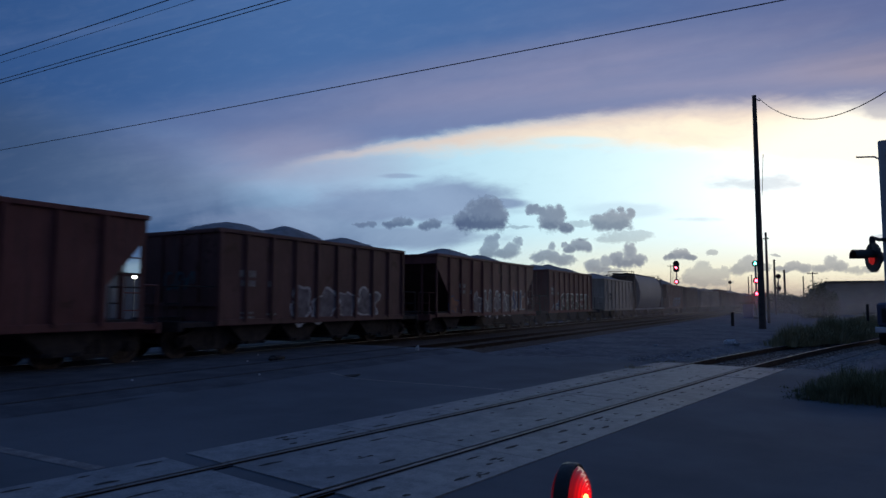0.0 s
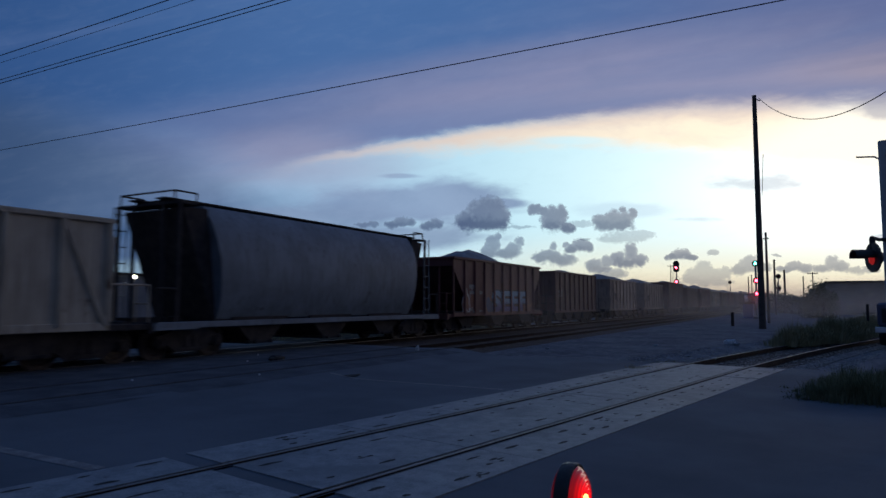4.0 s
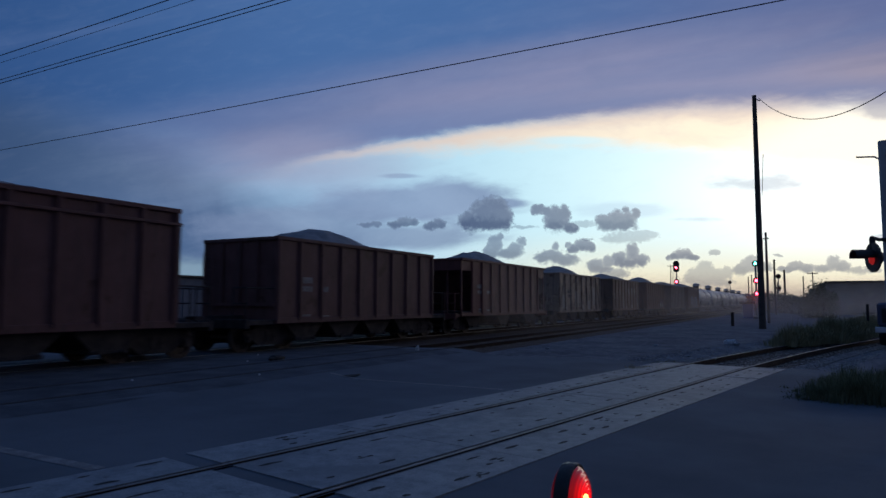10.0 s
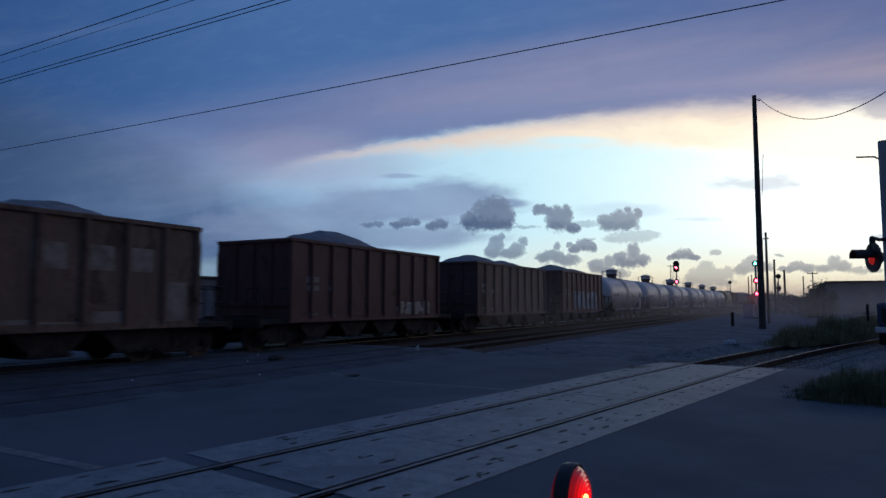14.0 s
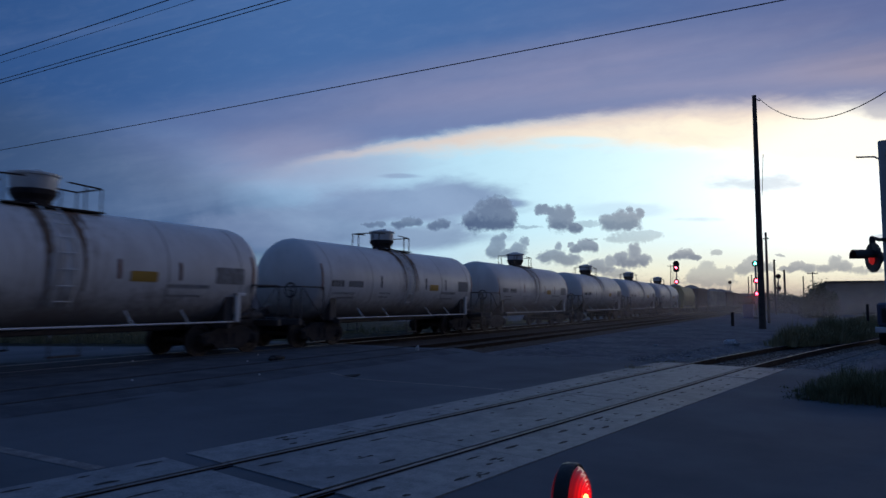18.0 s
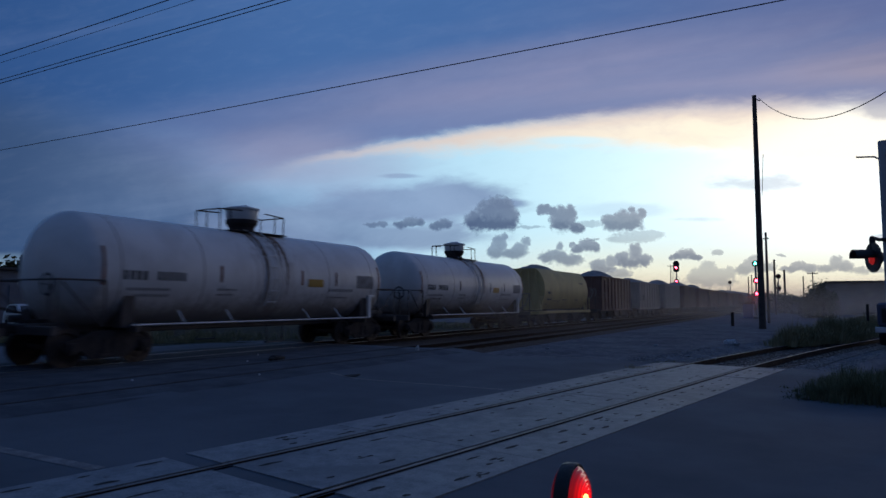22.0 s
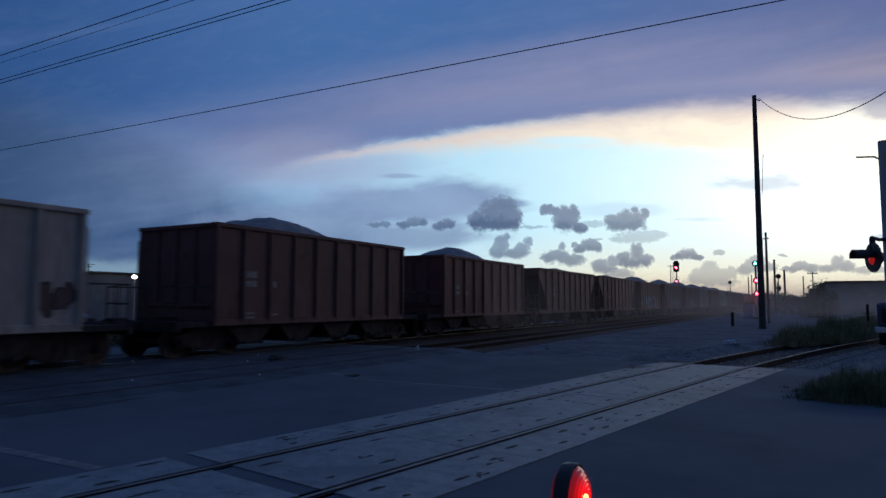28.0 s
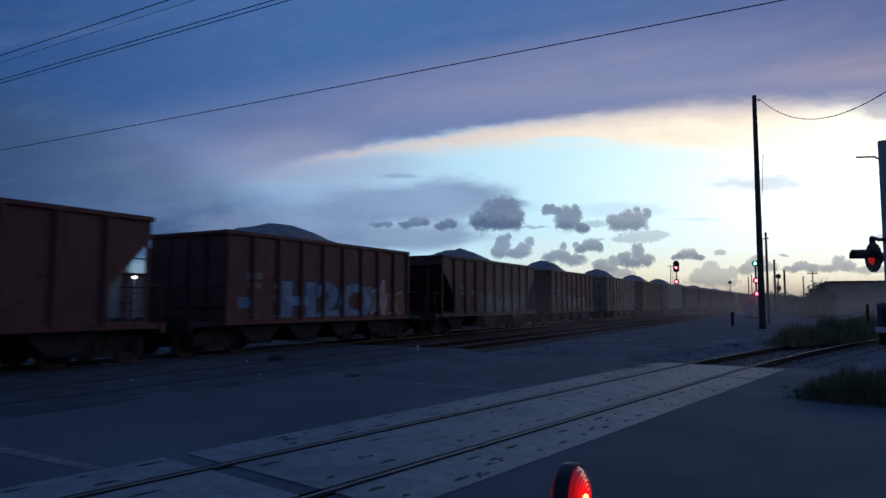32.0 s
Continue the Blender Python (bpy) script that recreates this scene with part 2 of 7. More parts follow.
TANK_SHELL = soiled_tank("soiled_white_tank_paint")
STEEL_DARK = mottled("grimy_shaded_steel", (0.028, 0.025, 0.026), (0.062, 0.050, 0.047), 4.0, 0.85, 0.0, spec=0.2)
WHEEL_STEEL = mottled("worn_wheel_steel", (0.040, 0.030, 0.026), (0.085, 0.062, 0.050), 5.0, 0.7, 0.2)
GRAVEL_LOAD = mottled("crushed_stone_load", (0.17, 0.17, 0.175), (0.28, 0.28, 0.285), 3.0, 0.95, 0.0, 18.0, 0.06)
PALE_MARK = mottled("faded_white_lettering", (0.32, 0.31, 0.30), (0.20, 0.18, 0.17), 6.0, 0.8)
DARK_MARK = mottled("dark_lettering", (0.03, 0.03, 0.035), (0.06, 0.06, 0.06), 6.0, 0.8)


# ---- mesh helpers ----


def box(bm, x0, x1, y0, y1, z0, z1, bevel=0.0):
    made = bmesh.ops.create_cube(bm, size=1.0, matrix=Matrix.Translation(((x0 + x1) / 2, (y0 + y1) / 2, (z0 + z1) / 2))
                                 @ Matrix.Diagonal((x1 - x0, y1 - y0, z1 - z0, 1)))
    if bevel:
        edges = {e for v in made["verts"] for e in v.link_edges}
        bmesh.ops.bevel(bm, geom=list(edges), offset=bevel, segments=1, affect="EDGES")


def rod(bm, a, b, r, seg=8, r2=None, caps=True):
    a, b = Vector(a), Vector(b)
    d = b - a
    m = Matrix.Translation((a + b) / 2) @ d.to_track_quat("Z", "Y").to_matrix().to_4x4()
    bmesh.ops.create_cone(bm, cap_ends=caps, segments=seg, radius1=r, radius2=r if r2 is None else r2, depth=d.length, matrix=m)


def prism(bm, pts, x0, x1, axis="x"):
    """A plate: the outline pts swept from x0 to x1 along an axis (pts are the other two coordinates in order)."""
    def place(p, k):
        return (k, p[0], p[1]) if axis == "x" else (p[0], k, p[1]) if axis == "y" else (p[0], p[1], k)
    lo = [bm.verts.new(place(p, x0)) for p in pts]
    hi = [bm.verts.new(place(p, x1)) for p in pts]
    n = len(pts)
    bm.faces.new(lo)
    bm.faces.new(hi[::-1])
    for i in range(n):
        bm.faces.new((lo[i], hi[i], hi[(i + 1) % n], lo[(i + 1) % n]))


def lathe(bm, prof, axis_m, seg=24):
    """prof: (radius, height) pairs turned round the z axis of axis_m."""
    rings = []
    for r, h in prof:
        if r < 1e-5:
            rings.append([bm.verts.new(axis_m @ Vector((0, 0, h)))])
        else:
            rings.append([bm.verts.new(axis_m @ Vector((r * math.cos(2 * math.pi * i / seg), r * math.sin(2 * math.pi * i / seg), h))) for i in range(seg)])
    for a, b in zip(rings, rings[1:]):
        for i in range(seg):
            j = (i + 1) % seg
            if len(a) == 1 and len(b) > 1:
                bm.faces.new((a[0], b[i], b[j]))
            elif len(b) == 1 and len(a) > 1:
                bm.faces.new((a[i], b[0], a[j]))
            elif len(a) > 1:
                bm.faces.new((a[i], b[i], b[j], a[j]))


MESHES = {}


def mesh(key, fn, smooth=False):
    """The mesh that fn(bm) draws, made once for each key."""
    if key not in MESHES:
        bm = bmesh.new()
        fn(bm)
        bmesh.ops.recalc_face_normals(bm, faces=bm.faces)
        me = bpy.data.meshes.new(str(key) if isinstance(key, str) else key[0])
        bm.to_mesh(me)
        bm.free()
        if smooth:
            for f in me.polygons:
                f.use_smooth = True
            me.set_sharp_from_angle(angle=radians(38))
        MESHES[key] = me
    return MESHES[key]


def piece(name, me, mat, parent=None, at=None, label=""):
    """One mesh object on a (shared) mesh, with a material of its own."""
    ob = new(name, me)
    if not me.materials:
        me.materials.append(mat)
    if me.materials[0] is not mat:
        ob.material_slots[0].link = "OBJECT"
        ob.material_slots[0].material = mat
    if parent is not None:
        ob.parent = parent
    if at is not None:
        ob.matrix_basis = at
    if label:
        ob["label"] = label
    return ob


def part(name, bm, mat, parent=None, label="", smooth=False):
    """Links a bmesh as one mesh object under a thing or a part."""
    bmesh.ops.recalc_face_normals(bm, faces=bm.faces)
    me = bpy.data.meshes.new(name)
    bm.to_mesh(me)
    bm.free()
    if smooth:
        for f in me.polygons:
            f.use_smooth = True
        me.set_sharp_from_angle(angle=radians(40))
    return piece(name, me, mat, parent, None, label)


def made(fn):
    bm = bmesh.new()
    fn(bm)
    return bm


def T(x, y, z):
    return Matrix.Translation((x, y, z))


def word_mesh(text, w, h, bold=0.0):
    """Letters filled flat, w wide and h high, lying in the y-z plane."""
    cu = bpy.data.curves.new("letters", "FONT")
    cu.body, cu.offset, cu.resolution_u = text, bold, 3
    ob = new("letters", cu)
    me = bpy.data.meshes.new_from_object(ob.evaluated_get(bpy.context.evaluated_depsgraph_get()))
    bpy.data.objects.remove(ob)
    xs, ys = [v.co.x for v in me.vertices], [v.co.y for v in me.vertices]
    x0, x1, y0, y1 = min(xs), max(xs), min(ys), max(ys)
    for v in me.vertices:
        v.co = Vector((0, (v.co.x - x0) / (x1 - x0) * w - w / 2, (v.co.y - y0) / (y1 - y0) * h - h / 2))
    return me


WORDS = {k: (word_mesh(k, w, h, 0.05), word_mesh(k, w + 0.16, h + 0.14, 0.09)) for k, w, h in
         (("MAKER", 5.5, 1.36), ("SEEF", 4.6, 1.1), ("GENOR", 6.6, 1.12), ("H2O", 4.7, 1.22))}
GATE_WORD = word_mesh("GATE", 0.75, 0.22, 0.01)

# ---- running gear shared by all wagons ----
ROLLING = []   # (wheelset, wheel radius)
TRACK_X, RAIL_Z, SPEED = -15.38, 0.17, 12.56
WHEEL_R = 0.42


def wheel_mesh(bm):
    lathe(bm, [(0, -0.07), (0.10, -0.075), (0.13, -0.03), (0.31, -0.02), (0.345, -0.07), (WHEEL_R, -0.07), (WHEEL_R + 0.012, 0.045),
               (WHEEL_R + 0.03, 0.055), (WHEEL_R + 0.025, 0.075), (0.345, 0.075), (0.31, 0.03), (0.13, 0.04), (0.10, 0.08), (0, 0.08)], Matrix.Rotation(radians(-90), 4, "Y"), 20)
    for k in range(6):
        a = k * math.pi / 3
        c, s = math.cos(a) * 0.22, math.sin(a) * 0.22
        rod(bm, (0.035, c, s), (-0.02, c, s), 0.035, 6)


def side_frame(bm):
    # cast truss frame of a three-piece bogie, lying in the y-z plane
    out = [(-1.08, 0.36), (-1.08, 0.58), (-0.70, 0.66), (-0.42, 0.80), (0.42, 0.80), (0.70, 0.66), (1.08, 0.58), (1.08, 0.36), (0.74, 0.38), (0.44, 0.17), (-0.44, 0.17), (-0.74, 0.38)]
    prism(bm, out, -0.05, 0.05)
    for s in (-1, 1):
        box(bm, -0.10, 0.10, s * 0.89 - 0.13, s * 0.89 + 0.13, 0.28, 0.55, 0.02)
        rod(bm, (0.10, s * 0.89, 0.42), (0.15, s * 0.89, 0.42), 0.09, 10)
        rod(bm, (0.0, s * 0.13, 0.28), (0.0, s * 0.13, 0.60), 0.085, 8)
    box(bm, -0.08, 0.08, -0.33, 0.33, 0.17, 0.28, 0.02)


def bogie(wagon, y, spin):
    b = piece("bogie", mesh("bolster", lambda m: box(m, -1.0, 1.0, -0.22, 0.22, 0.52, 0.78, 0.03)), STEEL_DARK, wagon, T(0, y, 0))
    for s in (-1, 1):
        piece("side_frame", mesh("side_frame", side_frame), STEEL_DARK, b, T(s * 1.02, 0, 0) @ Matrix.Rotation(0 if s > 0 else math.pi, 4, "Z"))
    for dy in (-0.89, 0.89):
        ws = piece("wheelset", mesh("axle", lambda m: rod(m, (-1.0, 0, 0), (1.0, 0, 0), 0.075, 10)), WHEEL_STEEL, wagon, T(0, y + dy, WHEEL_R))
        for s in (-1, 1):
            piece("wheel", mesh("wheel", wheel_mesh, True), WHEEL_STEEL, ws, T(s * 0.75, 0, 0) @ Matrix.Rotation(0 if s < 0 else math.pi, 4, "Z"))
        if spin:
            ROLLING.append((ws, (0, y + dy, WHEEL_R)))


def coupler(bm):
    box(bm, -0.09, 0.09, -0.45, 0.12, 0.78, 0.96, 0.02)
    prism(bm, [(-0.2, 0.1), (0.14, 0.1), (0.2, 0.28), (0.08, 0.38), (0.0, 0.30), (-0.14, 0.40), (-0.22, 0.30)], 0.72, 1.0, "z")
    rod(bm, (0.22, 0.05, 0.80), (0.26, 0.35, 0.42), 0.025, 6)


def gear(wagon, half, truck, spin):
    """Bogies, couplers and centre sill of a wagon whose coupler faces lie at +-half."""
    for s in (-1, 1):
        bogie(wagon, s * truck, spin)
        piece("coupler", mesh("coupler", coupler), STEEL_DARK, wagon, T(0, s * (half - 0.36), 0) @ Matrix.Rotation(0 if s > 0 else math.pi, 4, "Z"))
    piece("centre_sill", mesh(("centre_sill", half), lambda m: box(m, -0.17, 0.17, -half + 0.6, half - 0.6, 0.76, 1.06)), STEEL_DARK, wagon)


def ladder(bm, h, w=0.42, n=5):
    for s in (-1, 1):
        rod(bm, (0, s * w / 2, 0), (0, s * w / 2, h), 0.02, 6)
    for i in range(n):
        z = h * (i + 0.6) / n
        rod(bm, (0, -w / 2, z), (0, w / 2, z), 0.016, 6)


def heap(bm, w, l, peaks, rim):
    """Loose stone heaped in a wagon: ridges with peaks (y, height, reach)."""
    nx, ny = 14, 60
    rows = []
    for j in range(ny + 1):
        y = -l / 2 + l * j / ny
        row = []
        for i in range(nx + 1):
            x = -w / 2 + w * i / nx
            z = rim - 0.22
            for py, h, reach in peaks:
                d = math.hypot((y - py) / reach, x / (w * 0.55))
                z = max(z, rim - 0.25 + (h + 0.25) * max(0.0, 1.0 - d * d * 0.55 - d * 0.35))
            z += 0.07 * noise.noise(Vector((x * 2.1, y * 2.1, rim * 3 + l))) + 0.035 * noise.noise(Vector((x * 7, y * 7, l)))
            row.append(bm.verts.new((x, y, z)))
        rows.append(row)
    for a, b in zip(rows, rows[1:]):
        for i in range(nx):
            bm.faces.new((a[i], a[i + 1], b[i + 1], b[i]))


def chute(bm):
    # one discharge bay: a tapering pocket with a gate frame under it
    pts = [(-1.15, 1.05), (1.15, 1.05), (0.42, 0.36), (-0.42, 0.36)]
    prism(bm, pts, -1.28, 1.28)
    box(bm, -1.32, 1.32, -0.48, 0.48, 0.27, 0.36, 0.015)
    for s in (-1, 1):
        rod(bm, (1.34, s * 0.3, 0.32), (1.42, s * 0.3, 0.32), 0.05, 8)


HALF_W = 1.54


def marks(wagon, y, z, mat, rows):
    """Lettering too worn to read: short bars in rows."""
    for k, (dy, dz, w, h) in enumerate(rows):
        piece("lettering", mesh(("lettering", w, h), lambda m: bars(m, w, h)), mat, wagon, T(HALF_W - 0.003, y + dy, z + dz))


def bars(bm, w, h):
    n = max(2, round(w / (h * 0.85)))
    for i in range(n):
        a = -w / 2 + w * i / n
        box(bm, 0, 0.004, a, a + w / n * 0.72, -h / 2, h / 2)


SLOPED = ("slope", "cage")


def hopper(y0, length, top, paint, kind, peaks, spin=True, posts=9, label=""):
    """An open hopper: kind 'flat' (upright end sheets over open platforms), 'slope' (sheets sloping in behind a cage), 'cage' (the same, with square open end bays), 'braced' (upright, with a diagonal in the end panels)."""
    w = tagged(new("hopper_wagon"), label or "rusty brown open hopper wagon heaped with crushed stone", "railway wagon", "wagons of the freight train")
    half = 6.33 if kind not in SLOPED else length / 2 + 1.05
    h2, rim = length / 2, top - RAIL_Z
    sill = 0.92
    truck = half - 1.95
    gear(w, half, truck, spin)
    piece("side_sill", mesh(("side_sill", length), lambda m: box(m, HALF_W - 0.10, HALF_W + 0.03, -h2, h2, sill - 0.10, sill + 0.08, 0.015)), paint, w)
    piece("side_sill", mesh(("side_sill", length), None), paint, w, Matrix.Rotation(math.pi, 4, "Z"))

    def rail(m):
        box(m, HALF_W - 0.08, HALF_W + 0.07, -h2 - 0.05, h2 + 0.05, rim - 0.12, rim, 0.02)
    for a in (0, math.pi):
        piece("top_rail", mesh(("top_rail", length, rim), rail), paint, w, Matrix.Rotation(a, 4, "Z"))

    def end_rail(m):
        box(m, -HALF_W + 0.08, HALF_W - 0.08, h2 - 0.06, h2 + 0.06, rim - 0.13, rim - 0.01, 0.02)
    n = posts
    step = length / n
    cut = 1.25
    for s in (1, -1):
        turn = Matrix.Rotation(0 if s > 0 else math.pi, 4, "Z")
        piece("end_rail", mesh(("end_rail", length, rim), end_rail), paint, w, turn)
        for i in range(n):
            a = -h2 + step * i
            if kind in SLOPED and i in (0, n - 1):
                sgn = -1 if i == 0 else 1

                def tri(m, sgn=sgn):
                    b = h2 - step
                    pts = [(sgn * b, sill), (sgn * b, rim - 0.1), (sgn * h2, rim - 0.1), (sgn * h2, rim - 0.55), (sgn * (b + 0.06), rim - 1.75), (sgn * (b + 0.06), sill)]
                    if kind == "cage":
                        pts = [(sgn * b, rim - 0.58), (sgn * b, rim - 0.1), (sgn * h2, rim - 0.1), (sgn * h2, rim - 0.58)]
                    prism(m, pts, HALF_W - 0.04, HALF_W - 0.005)
                piece("side_panel", mesh(("side_panel_end", length, rim, sgn, n, kind), tri), paint, w, turn)
                continue
            piece("side_panel", mesh(("side_panel", step, rim), lambda m: box(m, -0.035, 0.0, -step / 2, step / 2, sill, rim - 0.1)), paint, w, turn @ T(HALF_W - 0.005, a + step / 2, 0))
        for i in range(n + 1):
            a = min(max(-h2 + step * i, -h2 + 0.06), h2 - 0.06)
            if kind in SLOPED and i in (0, n):
                piece("corner_post", mesh(("corner_post", rim), lambda m: box(m, -0.07, 0.0, -0.04, 0.04, sill, rim - 0.1, 0.01)), paint, w, turn @ T(HALF_W - 0.01, a, 0))
                continue
            piece("side_post", mesh(("side_post", rim), lambda m: prism(m, [(-0.075, -0.01), (0.075, -0.01), (0.045, 0.075), (-0.045, 0.075)], sill, rim - 0.09, "z") or m.transform(Matrix.Rotation(radians(-90), 4, "Z"))), paint, w, turn @ T(HALF_W - 0.005, a, 0))
        if kind == "braced":
            for q in (-1, 1):
                a, b = q * (h2 - step * 0.97), q * (h2 - 0.12)
                piece("diagonal_brace", mesh(("diagonal_brace", length, rim, n, q), lambda m: prism(m, [(a - 0.06, rim - 0.1), (a + 0.06, rim - 0.1), (b + 0.06, sill + 0.05), (b - 0.06, sill + 0.05)], HALF_W - 0.01, HALF_W + 0.05)), paint, w, turn)
        # end sheet, platform and its rails
        if kind in SLOPED:
            def sheet(m):
                prism(m, [(h2 - 0.02, rim - 0.06), (h2 + 0.02, rim - 0.06), (h2 - 0.50, rim - 0.72), (h2 - 3.0, sill - 0.1), (h2 - 3.05, sill - 0.1), (h2 - 0.55, rim - 0.72)], -HALF_W + 0.04, HALF_W - 0.04)
            def deep_sheet(m):
                e = h2 - step * 0.96
                prism(m, [(e, rim - 0.06), (e + 0.05, rim - 0.06), (e, rim - 0.75), (e - 1.7, sill - 0.1), (e - 1.75, sill - 0.1), (e - 0.05, rim - 0.75)], -HALF_W + 0.04, HALF_W - 0.04)
            # darker paint than the body: the shade inside the open end
            piece("slope_sheet", mesh(("slope_sheet", length, rim, kind, n), sheet if kind == "slope" else deep_sheet), DARK_GREY, w, turn, "sloping sheet coloured dark for the shade of the open end")
            piece("end_header", mesh(("end_header", length, rim, kind), lambda m: box(m, -HALF_W + 0.06, HALF_W - 0.06, h2 - 0.02, h2 + 0.02, rim - (0.58 if kind == "cage" else 0.44), rim - 0.12, 0.008)), paint, w, turn)
            if kind == "cage":
                piece("end_roof", mesh(("end_roof", length, rim, n), lambda m: box(m, -HALF_W + 0.06, HALF_W - 0.06, h2 - step, h2 - 0.03, rim - 0.20, rim - 0.16)), paint, w, turn)
            for x in (-0.75, 0.75):
                piece("end_post", mesh(("end_post", length, rim), lambda m: rod(m, (0, h2 - 0.1, sill), (0, h2 - 0.1, rim - 0.1), 0.05, 6)), paint, w, turn @ T(x, 0, 0))
        else:
            piece("end_beam", mesh(("end_beam", length), lambda m: box(m, -HALF_W + 0.05, HALF_W - 0.05, h2 - 0.01, h2 + 0.06, sill + 0.42, sill + 0.52)), paint, w, turn)
            for x in (-0.75, 0.0, 0.75):
                piece("end_post", mesh(("end_stiffener", length, rim), lambda m: box(m, -0.05, 0.05, h2 - 0.01, h2 + 0.05, sill + 0.52, rim - 0.13)), paint, w, turn @ T(x, 0, 0))

            def sheet(m):
                box(m, -HALF_W + 0.03, HALF_W - 0.03, h2 - 0.05, h2 - 0.01, sill, rim - 0.1)
            piece("end_sheet", mesh(("end_sheet", length, rim), sheet), paint, w, turn)

        def platform(m):
            box(m, -HALF_W + 0.05, HALF_W - 0.05, h2, half - 0.62, sill - 0.12, sill + 0.02, 0.01)
            box(m, -HALF_W + 0.02, HALF_W - 0.02, half - 0.66, half - 0.54, sill - 0.22, sill + 0.05, 0.01)
        piece("end_platform", mesh(("end_platform", half, length), platform), paint if kind in SLOPED else STEEL_DARK, w, turn)

        def rails(m):
            e = half - 0.62
            for x in (0.9, 1.42):
                rod(m, (x, e, sill), (x, e, sill + 0.95), 0.022, 6)
            for z in (0.5, 0.95):
                rod(m, (0.9, e, sill + z), (1.42, e, sill + z), 0.02, 6)
            rod(m, (1.42, e, sill + 0.95), (1.42, h2, sill + 0.95), 0.02, 6)
        for mirror in (1, -1):
            piece("handrail", mesh(("handrail", half, length, kind, mirror), lambda m: (rails(m), m.transform(Matrix.Diagonal((mirror, 1, 1, 1))))), paint if kind != "flat" else STEEL_DARK, w, turn)
        lad = (lambda m: ladder(m, rim - sill - 0.15, 0.42, 6)) if kind in SLOPED else (lambda m: ladder(m, rim - sill - 0.5, 0.4, 5))
        piece("ladder", mesh(("ladder", rim, kind), lad), paint, w, turn @ T(HALF_W - 0.03 if kind in SLOPED else HALF_W - 0.25, h2 - 0.32 if kind in SLOPED else h2 + 0.1, sill + 0.1)
              @ (Matrix.Rotation(0 if kind in SLOPED else math.pi / 2, 4, "Z")))
    bays = (-3.0, -1.0, 1.0, 3.0) if kind not in SLOPED else (-3.1, 0.0, 3.1)
    # chutes in dark steel, not wagon paint: the shade under the sill as colour
    for y in bays:
        piece("discharge_chute", mesh("chute", chute), STEEL_DARK, w, T(0, y * h2 / 4.6, 0))
    piece("floor_sheet", mesh(("floor_sheet", length), lambda m: box(m, -HALF_W + 0.05, HALF_W - 0.05, -h2 + 0.1, h2 - 0.1, 1.0, 1.06)), STEEL_DARK, w)
    brake = lambda m: (rod(m, (0.2, 0, 0.62), (1.1, 0, 0.62), 0.14, 10), box(m, 0.3, 0.7, 0.5, 0.9, 0.55, 0.82, 0.02))
    piece("brake_cylinder", mesh("brake", brake), STEEL_DARK, w, T(0, half - 1.0, 0.25))
    if peaks:
        part("stone_load", made(lambda m: heap(m, 2 * HALF_W - 0.12, length - 0.1, peaks, rim)), GRAVEL_LOAD, w, "grey crushed stone heaped above the rim", True)
    w.matrix_basis = T(TRACK_X, y0 + h2, RAIL_Z)
    w["y_start"] = y0 + h2
    return w


def ring(bm, r, a, b, seg=40):
    lathe(bm, [(r - 0.02, a), (r, a), (r, b), (r - 0.02, b)], Matrix.Rotation(radians(-90), 4, "X"), seg)


